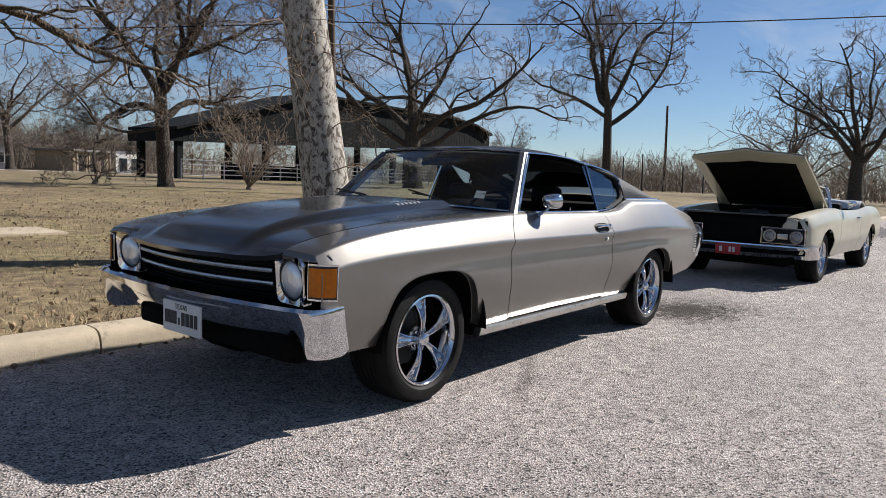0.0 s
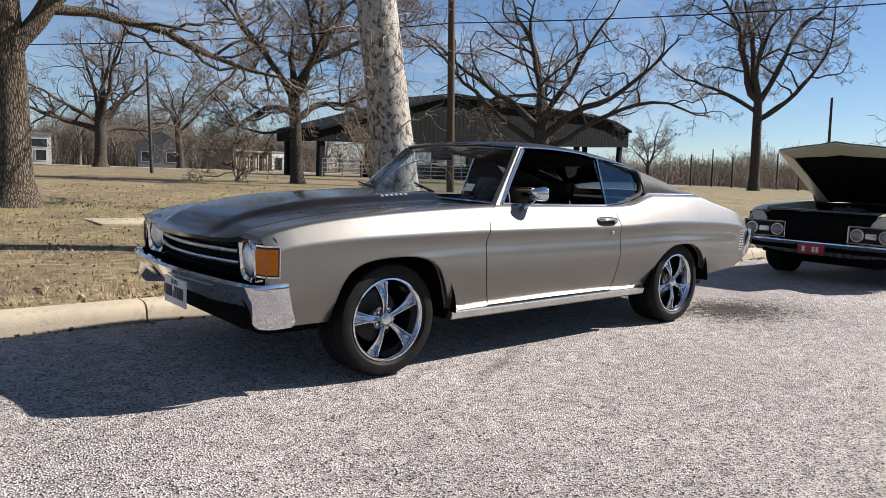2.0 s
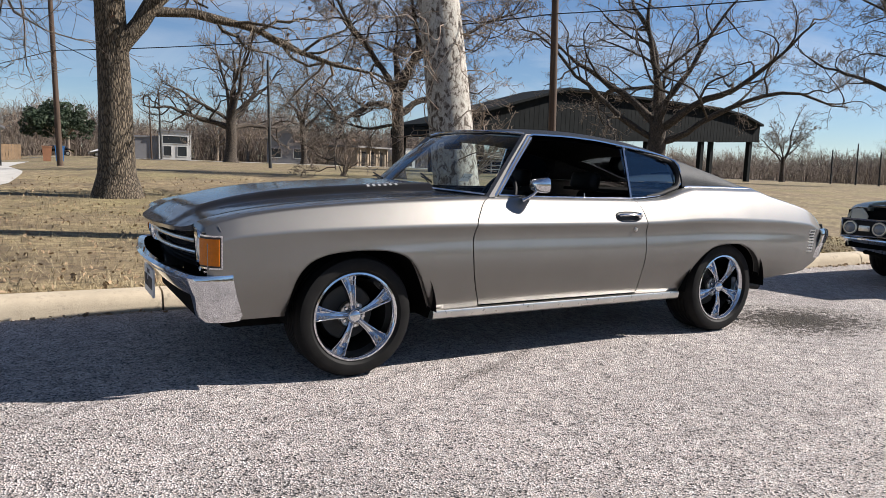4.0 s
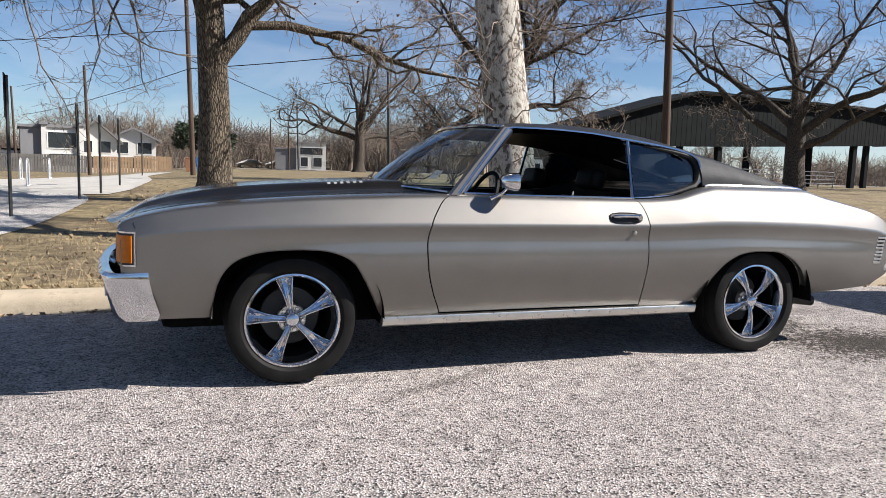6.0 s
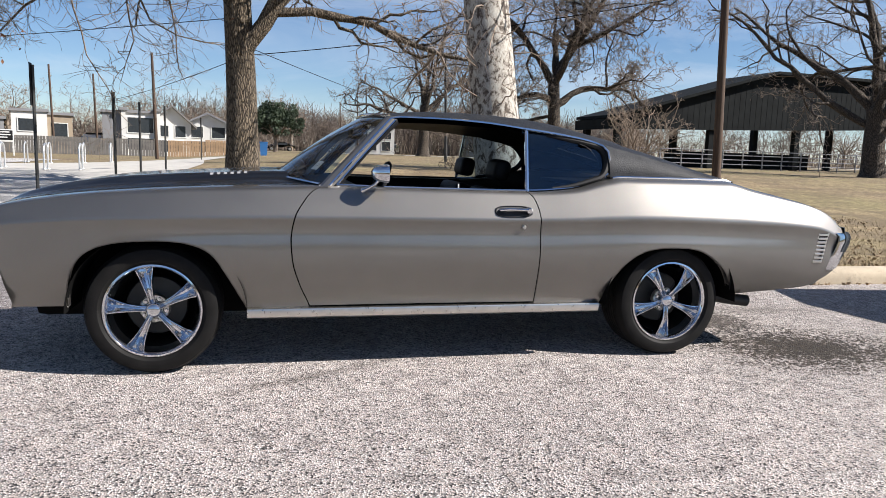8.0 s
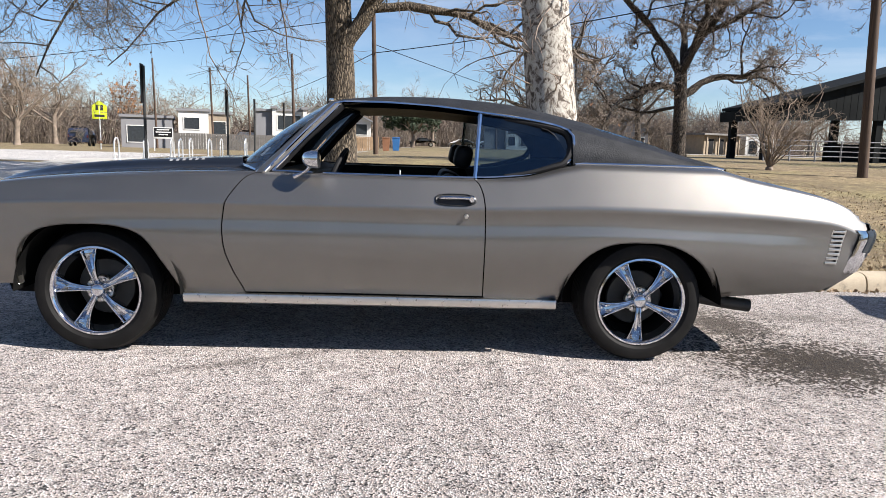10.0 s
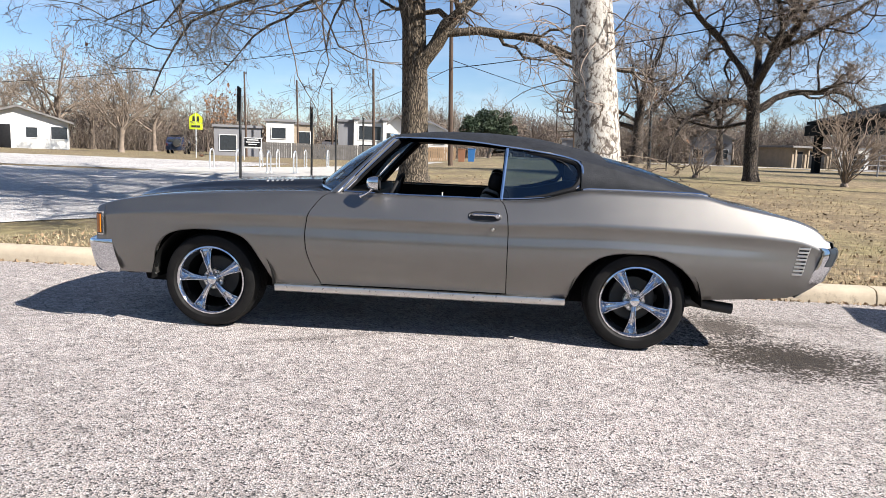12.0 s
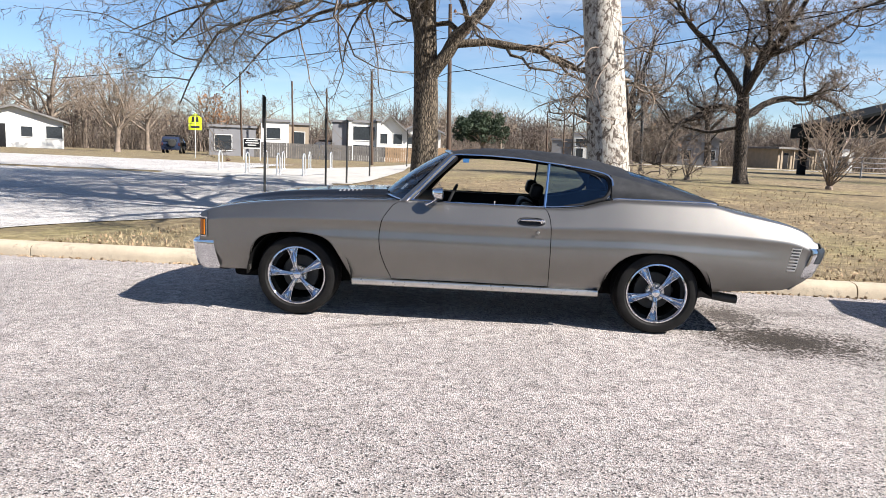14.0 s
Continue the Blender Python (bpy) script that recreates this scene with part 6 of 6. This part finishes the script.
def evergreen(x, y):
    rng = np.random.default_rng(8)
    root = thing("evergreen_tree", "dense dark green live oak with a pale forked trunk", "tree", m=pose(x, y, gz(x, y)) @ Matrix.Diagonal((1.25, 1.25, 1.08, 1)))
    w = Wood()
    w.limb([(0, 0, 0), (0.05, 0, 0.8), (0.0, 0.1, 1.5)], [0.18, 0.14, 0.12], 8)
    for a in range(6):
        d = (math.cos(a * 1.05), math.sin(a * 1.05), 1.0)
        w.limb(bend(rng, (0, 0.05, 1.2), d, 2.2, 6, 0.12, 0.0), np.linspace(0.09, 0.03, 7), 6)
    t = new("trunk", w.mesh("trunk", "paletwig"))
    t.parent = root
    pts = []
    for _ in range(70):
        a, r = rng.uniform(0, 2 * math.pi), 2.25 * math.sqrt(rng.uniform(0, 1))
        top = 1.7 + 2.6 * math.sqrt(max(0.05, 1 - (r / 2.6) ** 2))
        c = np.array((r * math.cos(a), r * math.sin(a), rng.uniform(max(1.5, top - 1.6), top)))
        s = rng.uniform(0.3, 0.6)
        q = rng.normal(0, 1, (150, 3))
        q /= np.linalg.norm(q, axis=1)[:, None]
        pts.append(c + q * s * rng.uniform(0.55, 1.0, (150, 1)))
    c = new("crown", leaf_cards("crown", np.concatenate(pts), 0.10, "evergreen", rng))
    c.parent = root


def shrub(x, y, h, n, seed, label):
    rng = np.random.default_rng(seed)
    limbs = [(0.08, rng.uniform(0, 360), rng.uniform(60, 87), h * rng.uniform(0.7, 1.1), rng.uniform(0.016, 0.030), 0.03) for _ in range(n)]
    tree(label, x, y, (0.15, 0.12, 0.10, 0, 0), limbs, seed, ("paletwig", "paletwig"), (6, 4, 2), 0.36, 0.0, rise=0.10, category="shrub", group="bare shrubs", flare=1.1, gnarl=0.22)


# ---- the place ----
build_ground()
build_kerb()
coupe()
convertible()

# trees of the park
tree("big old tree with furrowed brown bark and bare drooping twigs", -0.03, 10.6, (7.0, 0.37, 0.24, -0.025, 0.01),
     [(2.95, 2, 50, 6.0, 0.21, 0.015, ((0.22, 2, 16, 5.6, 0.12, -0.025), (0.5, 300, 40, 5, 0.09, 0.0))), (3.4, 188, 62, 6.0, 0.12, -0.03), (5.5, 182, 26, 8.5, 0.10, -0.05), (5.9, 202, 24, 8.0, 0.10, -0.045), (6.1, 160, 22, 9.0, 0.10, -0.045), (5.7, 228, 24, 8.0, 0.10, -0.05), (6.3, 186, 12, 7.0, 0.08, -0.03), (4.9, 184, 16, 8.0, 0.085, -0.035), (5.2, 207, 15, 8.0, 0.08, -0.035), (5.1, 166, 14, 8.5, 0.08, -0.035), (5.0, 235, 12, 7.5, 0.08, -0.03), (5.0, 172, 42, 8.5, 0.14, -0.03), (4.8, 275, 30, 6.5, 0.14, -0.01), (5.2, 55, 45, 6.5, 0.15, 0.0), (5.6, 205, 40, 8.0, 0.15, -0.02), (6.2, 330, 50, 6.5, 0.15, 0.0), (6.7, 110, 60, 6, 0.15, 0.0), (6.9, 230, 72, 6, 0.17, 0.0)],
     5, ("bark", "twig"), (11, 9, 7), 0.50, 0.12, leaves=320, size=0.90)
tree("pale sycamore with mottled peeling white bark", 3.24, 3.30, (9.0, 0.315, 0.20, -0.105, 0.11),
     [(4.6, 20, 38, 5.0, 0.12, 0.02), (5.0, 200, 35, 5.0, 0.12, 0.02), (5.6, 110, 40, 5, 0.12, 0.02), (6.3, 300, 35, 5, 0.11, 0.02), (7.2, 60, 45, 5, 0.10, 0.02), (8.0, 240, 50, 4.5, 0.10, 0.02), (8.7, 150, 65, 4, 0.10, 0.02), (8.8, 0, 70, 4, 0.1, 0.02), (5.3, 260, 38, 5.5, 0.11, 0.0), (5.9, 45, 34, 5.5, 0.11, 0.0), (6.6, 175, 32, 6.0, 0.12, 0.0), (7.0, 345, 34, 6.0, 0.11, 0.0), (7.6, 120, 36, 5.5, 0.11, 0.0), (8.2, 290, 40, 5.5, 0.11, 0.0), (8.6, 210, 45, 5.5, 0.11, 0.0), (8.9, 80, 58, 5.0, 0.10, 0.0), (8.9, 190, 80, 8.0, 0.18, 0.0), (8.7, 30, 62, 8.5, 0.17, 0.0), (8.8, 140, 55, 8.5, 0.17, 0.0), (8.6, 250, 58, 8.0, 0.16, 0.0), (8.3, 320, 50, 8.0, 0.16, 0.0), (7.8, 170, 40, 7.5, 0.15, 0.0), (7.4, 20, 42, 7.5, 0.15, 0.0), (8.9, 300, 75, 9.0, 0.17, 0.0)],
     11, ("sycamore", "paletwig"), (9, 8, 7), 0.55, 0.12, sprouts=46, leaves=160, flare=1.25, sides=20, size=0.93)
tree("dark-barked tree with a low fork and long level limbs", 10.56, 19.9, (4.6, 0.34, 0.29, -0.05, 0.01),
     [(2.9, 178, 16, 4.5, 0.10, -0.02), (3.4, -6, 30, 8.0, 0.20, -0.045), (3.5, 176, 30, 7.5, 0.17, -0.06), (4.3, 168, 54, 7.0, 0.20, -0.035, ((0.4, 178, 20, 6, 0.12, 0.0),)), (4.5, 4, 58, 8.0, 0.24, -0.03, ((0.3, -4, 22, 7, 0.14, 0.0), (0.45, 150, 60, 5, 0.12, 0.0))), (4.5, 250, 40, 8, 0.18, 0.01), (4.5, 85, 50, 8, 0.2, 0.0), (4.5, 310, 62, 8, 0.18, 0)],
     21, ("darkbark", "darktwig"), (9, 8, 6, 4), 0.54, 0.03, leaves=160, flare=1.35, leafsize=0.1, twig_r=0.013, gnarl=0.42, size=0.71)
tree("spreading dark tree of several stems before the pavilion", 29.9, 25.3, (3.9, 0.62, 0.5, -0.03, 0.01),
     [(2.6, -45, 16, 12, 0.24, 0.012), (2.8, 135, 16, 12, 0.24, 0.012), (3.4, -52, 42, 11, 0.28, 0.0), (3.4, 130, 46, 11, 0.28, 0.0), (3.7, 40, 60, 10, 0.24, 0), (3.7, 220, 55, 10, 0.24, 0), (3.9, 330, 75, 10.5, 0.30, 0), (3.9, 160, 72, 10, 0.26, 0), (0.3, -40, 74, 9, 0.30, 0.0)],
     33, ("darkbark", "darktwig"), (7, 6, 5, 3), 0.55, 0.01, flare=1.3, twig_r=0.011, size=0.885)
tree("tall dark tree with an open upswept crown", 59.2, 26.6, (7.0, 0.39, 0.29, -0.04, 0.01),
     [(5.2, -65, 34, 10, 0.22, 0.01), (5.8, 115, 24, 9, 0.18, 0.02), (6.4, -62, 52, 10.5, 0.24, 0.0), (6.6, 118, 56, 10.5, 0.26, 0.0), (6.9, 25, 66, 9.5, 0.22, 0), (6.9, 205, 60, 9.5, 0.22, 0), (7.0, 80, 78, 10, 0.26, 0)],
     44, ("darkbark", "darktwig"), (8, 8, 6, 3), 0.50, 0.0, flare=1.3, twig_r=0.014, size=1.19)
rng = np.random.default_rng(70)
tree("small slender bare tree beside the pavilion", 81.3, 52.5, (3.2, 0.30, 0.22, -0.05, 0.0), ring_limbs(rng, 7, 2.2, 3.2, 8.0, 0.15, (40, 70)), 71, ("darkbark", "darktwig"), (8, 7, 5), 0.5, 0.0, twig_r=0.016)
tree("large bare tree with a broad crown beyond the convertible", 66.0, 7.0, (5.0, 0.6, 0.45, 0.0, 0.0), ring_limbs(rng, 9, 3.0, 5.0, 13.0, 0.30, (25, 70)), 72, ("darkbark", "darktwig"), (9, 8, 6), 0.5, 0.0, twig_r=0.014)
tree("tall bare tree standing far across the grass", 14.8, 64.0, (5.0, 0.55, 0.42, 0.0, 0.0), ring_limbs(rng, 9, 3.0, 5.0, 11.0, 0.28, (15, 70)), 73, ("darkbark", "darktwig"), (9, 8, 5), 0.5, 0.0, twig_r=0.016)
tree("slender bare tree far across the grass", 26.5, 77.0, (6.0, 0.40, 0.28, -0.08, 0.0), ring_limbs(rng, 8, 4.0, 6.0, 8.0, 0.2, (30, 70)), 74, ("darkbark", "darktwig"), (8, 7, 5), 0.5, 0.0, twig_r=0.016)
shrub(13.1, 18.6, 2.9, 24, 81, "tall bare multi-stemmed shrub on the grass")
shrub(9.43, 22.66, 1.5, 9, 82, "small bare shrub on the grass")
evergreen(0.65, 66.0)

# woods: a few kinds of bare tree, repeated
rng = np.random.default_rng(90)
protos = []
for k in range(5):
    h = rng.uniform(2.5, 4.5)
    protos.append(tree("bare winter tree in the far woods", 0, 0, (h, 0.24, 0.17, rng.uniform(-0.05, 0.05), 0), ring_limbs(rng, 8, 1.8, h, 6.0, 0.13, (25, 75)), 100 + k, ("twig", "twig" if k % 2 else "paletwig"), (5, 5, 2), 0.64, 0.0, group="far woods", twig_r=0.018, sides=6, thin=True))


def wood_spots():
    """Distance, bearing and size of the far trees: dense to the west and north-east, thin over the gap."""
    out = []
    for az0, az1, n, d0, d1, s0, s1 in ((-50, -26, 20, 84, 108, 1.0, 1.5), (-27, -2, 13, 92, 125, 0.75, 1.25), (-2, 24, 11, 118, 145, 0.9, 1.3), (24, 46, 6, 122, 150, 0.9, 1.3), (46, 62, 6, 125, 165, 0.6, 0.9), (62, 76, 10, 105, 150, 0.55, 1.0), (76, 96, 11, 70, 120, 0.8, 1.3)):
        for i in range(n):
            out.append((az0 + (az1 - az0) * (i + rng.uniform(0, 1)) / n, rng.uniform(d0, d1), rng.uniform(s0, s1)))
    return out


first = True
used = set()
for i, (az, dist, size) in enumerate(wood_spots()):
    x, y = dist * math.sin(radians(az)), dist * math.cos(radians(az))
    m = pose(x, y, gz(x, y) - 0.1, 0, 0, rng.uniform(0, 360)) @ Matrix.Diagonal((size, size, size * rng.uniform(0.9, 1.15), 1))
    p = protos[i % 5]
    if i < 5:
        p.matrix_basis = m
    else:
        q = copy_thing(p, pose(x, y, gz(x, y) - 0.1, 0, 0, rng.uniform(0, 360)))
        q.scale = (size, size, size * rng.uniform(0.9, 1.15))
tree("bare tree still holding rust-orange leaves", -28.5, 70.0, (3.0, 0.2, 0.15, 0, 0), ring_limbs(rng, 7, 1.8, 3.0, 4.5, 0.11, (30, 75)), 120, ("twig", "twig"), (7, 6, 4), 0.5, leaves=420, leafmat="orangeleaf", leafsize=0.13, twig_r=0.014)
tree("pale bare tree with a fine upswept crown beside the white house", -30.5, 53.0, (2.2, 0.22, 0.18, 0.06, 0), ring_limbs(rng, 12, 1.3, 2.2, 8.0, 0.12, (48, 80)), 121, ("twig", "paletwig"), (9, 8, 5), 0.46, twig_r=0.011)


def thicket():
    """Tangled brush along the foot of the woods."""
    w = Wood()
    r = np.random.default_rng(55)
    for az0, az1, n, d0, d1, h in ((-50, -26, 1100, 86, 112, 5.5), (-27, 0, 900, 105, 125, 5.5), (0, 30, 1000, 126, 150, 6.5), (30, 48, 450, 120, 160, 3.0), (48, 66, 1500, 112, 150, 5.5), (64, 100, 2000, 90, 140, 6.5)):
        for _ in range(n):
            az, d = radians(r.uniform(az0, az1)), r.uniform(d0, d1)
            x, y = d * math.sin(az), d * math.cos(az)
            k = bend(r, (x, y, gz(x, y)), (r.normal(0, 0.35), r.normal(0, 0.35), 1), h * r.uniform(0.35, 1.0), 4, 0.16, 0.02)
            w.limb(k, np.linspace(0.05, 0.02, 5), 3)
            for _ in range(2):
                j = r.integers(1, 4)
                q = bend(r, k[j], side_dir(r, k[j + 1] - k[j], 25, 60), h * r.uniform(0.2, 0.4), 2, 0.15, 0.0)
                w.limb(q, np.linspace(0.03, 0.015, 3), 3)
    tagged(new("brush", w.mesh("brush", "darktwig")), "tangled bare brush along the woods' edge", "brush", kind="stuff")


thicket()


def deep_woods():
    """The dense dark mass of the woods behind the first trees, and an added arc behind the camera."""
    w = Wood()
    r = np.random.default_rng(56)
    # The last, unseen arc is added to give chrome and paint a dark horizon.
    for az0, az1, n, d0, d1, h in ((-8, 30, 2600, 130, 160, 15.0), (30, 48, 350, 140, 170, 11.0), (48, 72, 1100, 120, 150, 6.5), (-50, -12, 1300, 96, 124, 9.5), (104, 256, 2600, 46, 78, 8.5)):
        for _ in range(n):
            az, d = radians(r.uniform(az0, az1)), r.uniform(d0, d1)
            x, y = d * math.sin(az), d * math.cos(az)
            top = h * (0.78 + 0.22 * math.sin(7 * az) * math.cos(23 * az)) * r.uniform(0.55, 1.0)
            k = bend(r, (x, y, gz(x, y)), (r.normal(0, 0.12), r.normal(0, 0.12), 1), top * 0.86, 4, 0.20, 0.02)
            w.limb(k, np.linspace(0.08, 0.022, 5), 3)
            for j in (2, 2, 3, 3):
                q = bend(r, k[j], side_dir(r, k[j + 1] - k[j], 30, 75), top * r.uniform(0.15, 0.36), 2, 0.3, 0.0)
                w.limb(q, np.linspace(0.05, 0.025, 3), 3)
    tagged(new("woods", w.mesh("woods", "woods")), "dense dark bare woods in the distance, plus an unseen arc added behind the camera", "woods", kind="stuff")


deep_woods()

# poles and wires
pole("utility_pole", "brown wooden utility pole behind the sycamore", 14.12, 15.22, 10.5, 0.14)
pole("utility_pole", "wooden utility pole across the grass", -0.48, 28.3, 7.7, 0.12)
pole("utility_pole", "wooden utility pole beyond the concrete path", -5.3, 34.6, 5.35, 0.09)
pole("utility_pole", "tall thin pole far across the grass", 102.0, 37.6, 12.8, 0.22)
pole("light_pole", "slender dark steel light pole on the grass", 10.38, 36.1, 6.1, 0.095, "iron", group="light poles", cat="light pole")
pole("light_pole", "slender dark steel light pole by the far street", 13.2, 95.0, 9.0, 0.13, "iron", group="light poles", cat="light pole")
for x, y, h in ((-16.5, 58.0, 7.0), (-13.2, 57.5, 6.4), (-20.6, 56.0, 7.4), (11.6, 92.0, 8.0), (9.3, 92.0, 6.6)):
    pole("utility_pole", "thin wooden utility pole along the far street", x, y, h, 0.10)
for k in range(9):
    az = radians(60.5 + k * 1.55)
    d = 92 + 3 * math.sin(k * 2.3)
    pole("fence_post", "tall thin ball-field fence post", d * math.sin(az), d * math.cos(az), 4.0 + 0.9 * math.sin(k * 1.7), 0.10, "iron", group="ball-field posts", cat="post")
cable = [(-16, 74, 5.0), (-0.6, 28.3, 5.0), (13.92, 15.28, 6.3), (24, -4, 6.6), (36, -30, 6.8)]
for a, b in zip(cable[:-1], cable[1:]):
    wire("thin black overhead cable", a, b, 0.25, 0.018)
wire("thin black overhead cable", (-0.68, 28.3, 5.4), (24, 92, 5.5), 0.4, 0.018)
wire("thin black overhead cable", (-0.7, 28.3, 6.6), (-60, 66, 6.0), 0.6, 0.018)

for x, y, h, blade in ((-3.05, 7.83, 2.26, 0.62), (-2.60, 11.3, 2.12, 0.55), (-2.39, 12.9, 2.02, 0.0), (-2.29, 16.05, 2.10, 0.40), (-2.5, 28.0, 2.2, 0.45)):
    sign_post(x, y, h - gz(x, y), blade)
racks()
school_sign()
info_sign()

# buildings across the way
pavilion()
rail_fence(23, 39.5, 50, 40.8, 16, 1.35, "grey metal arena rails under the pavilion")
restroom()
gable_house("white clapboard ranch house with a low grey gable", -41.5, 55.5, 32, 8.0, 9.0, 2.5, 1.25, "whitewall", "roofing", [(0.6, 1.1, 1.5, 2.0), (2.6, 1.0, 3.9, 2.1), (-3.6, 1.0, -2.4, 2.0)], (-1.5, -0.6))
box_house("low grey flat-roofed garage in the far street", -24.8, 59.0, 18, [(0, 0, 4.2, 7, 2.75, "greywall")], [(0.5, -0.01, 0.6, 2.0, 2.0)])
box_house("white flat-roofed modern house with a beige wing", -20.5, 61.0, 16, [(0, 0, 2.6, 8, 3.5, "whitewall"), (2.6, 0.4, 4.5, 8, 3.3, "tan")], [(0.5, -0.01, 1.9, 1.8, 2.9), (3.0, 0.39, 1.4, 4.1, 2.6)])
box_house("grey and white two-storey modern house", -13.9, 62.5, 12, [(0, 0, 1.5, 7, 3.75, "greywall"), (1.5, -0.4, 1.85, 7, 4.0, "whitewall"), (1.85, 0, 4.3, 7, 3.8, "whitewall"), (4.3, -0.4, 4.65, 7, 4.0, "whitewall")], [(2.0, -0.01, 2.1, 4.1, 3.4), (2.0, -0.01, 0.6, 4.1, 1.6)])
gable_house("white steep-gabled house with a dark roof", -8.7, 66.0, 10, 3.4, 7.0, 3.1, 1.5, "whitewall", "roofing", [(-1.2, 1.9, -0.3, 2.9), (0.3, 1.9, 1.2, 2.9), (-1.0, 0.5, 1.0, 1.5)])
gable_house("white house with a balcony in the far street", -6.2, 74.0, 4, 4.2, 7.0, 3.4, 1.0, "whitewall", "greywall", [(-1.8, 2.0, -0.5, 3.1), (0.4, 2.0, 1.7, 3.1), (-1.8, 0.5, 1.7, 1.6)])
box_house("low white modern house far across the grass", 13.6, 100.0, -8, [(0, 0, 4.2, 8, 3.9, "whitewall"), (-3, 0.4, 0, 8, 3.0, "greywall")], [(0.5, -0.01, 2.3, 3.7, 3.3), (0.6, -0.01, 0.6, 1.6, 1.9), (2.4, -0.01, 0.6, 3.6, 1.9)])
box_house("white garage beside the park building", 55.5, 113.0, 14, [(0, 0, 5.6, 6, 3.4, "whitewall")], [(0.6, -0.01, 0.3, 2.3, 2.5), (3.1, -0.01, 0.3, 4.8, 2.5)])
gable_house("grey two-storey house with a pale roof at the woods' edge", 33.6, 106.0, -15, 6.0, 8.0, 4.0, 1.4, "greywall", "roofing", [(-2.5, 1.0, -1.0, 2.4), (1.0, 1.0, 2.5, 2.4)])
for k in range(6):
    x, y = -19.5 + k * 2.9, 56.0 + 0.35 * k
    root = thing("yard_fence", "dark slatted yard fence panel" if k < 4 else "warm cedar yard fence panel", "fence", "yard fences", pose(x, y, gz(x, y), 0, 0, 7))
    for j in range(14):
        part("slat", box(bmesh.new(), (j * 0.205, 0, 0), (j * 0.205 + 0.185, 0.03, 1.35)), "fence" if k < 4 else "fencewood", root, smooth=0)
    part("rail", box(bmesh.new(), (0, 0.03, 1.0), (2.87, 0.08, 1.1)), "fence" if k < 4 else "fencewood", root, smooth=0)
parked_car("dark blue boxy SUV with a covered spare wheel", -28.4, 59.4, -74, 3.8, 1.65, 1.56, "navy", True)
parked_car("white parked van across the street", -15.2, 66.0, 78, 4.6, 1.85, 1.75, "whitepaint", True)
parked_car("white parked car across the street", 8.4, 118.0, 5, 4.5, 1.8, 1.42, "whitepaint")
parked_car("silver parked car across the street", 13.0, 119.0, 5, 4.5, 1.8, 1.42, "whitepaint")
parked_car("white parked SUV across the street", 19.0, 117.0, 5, 4.6, 1.85, 1.7, "whitepaint", True)
parked_car("dark parked car across the street", 1.5, 112.0, 4, 4.5, 1.8, 1.42, "darkpaint")
bin_("brown park trash bin on the grass", -0.72, 42.0, "brownbin")
bin_("blue recycling bin on the grass", -0.08, 42.2, "blue")


# ---- grass tufts and leaf litter ----
def litter():
    r = np.random.default_rng(3)
    pts = []
    for _ in range(5500):
        x = r.uniform(-4.2, 11)
        y = KERB_Y + 0.27 + 15 * r.uniform(0, 1) ** 1.6
        if x < -1.9 and y > 1.2 and x < -3.9 + 0.4 * (y - 1.3):
            continue
        pts.append((x, y, gz(x, y) + 0.018))
    for _ in range(420):
        x = r.uniform(-4, 9)
        pts.append((x, KERB_Y - abs(r.normal(0, 0.05)) - 0.01, -0.015))
    tagged(new("fallen_leaves", leaf_cards("fallen_leaves", pts, 0.024, "litter", r)), "scattered dry fallen leaves on the grass", "leaves", kind="stuff")
    v, f = [], []
    for _ in range(26000):
        x = r.uniform(-4.2, 11)
        y = KERB_Y + 0.26 + 11 * r.uniform(0, 1) ** 1.7
        if x < -1.9 and x < -3.9 + 0.4 * (y - 1.3):
            continue
        a, h, wd = r.uniform(0, 6.28), r.uniform(0.025, 0.075), r.uniform(0.002, 0.005)
        dx, dy = math.cos(a) * wd, math.sin(a) * wd
        lx, ly = r.normal(0, 0.03), r.normal(0, 0.03)
        z = gz(x, y)
        k = len(v)
        v += [(x - dx, y - dy, z), (x + dx, y + dy, z), (x + lx, y + ly, z + h)]
        f.append((k, k + 1, k + 2))
    me = bpy.data.meshes.new("grass_blades")
    me.from_pydata(v, [], f)
    me.materials.append(M["straw"])
    tagged(new("grass_blades", me), "short dry straw-coloured grass blades", "grass", kind="stuff")


litter()
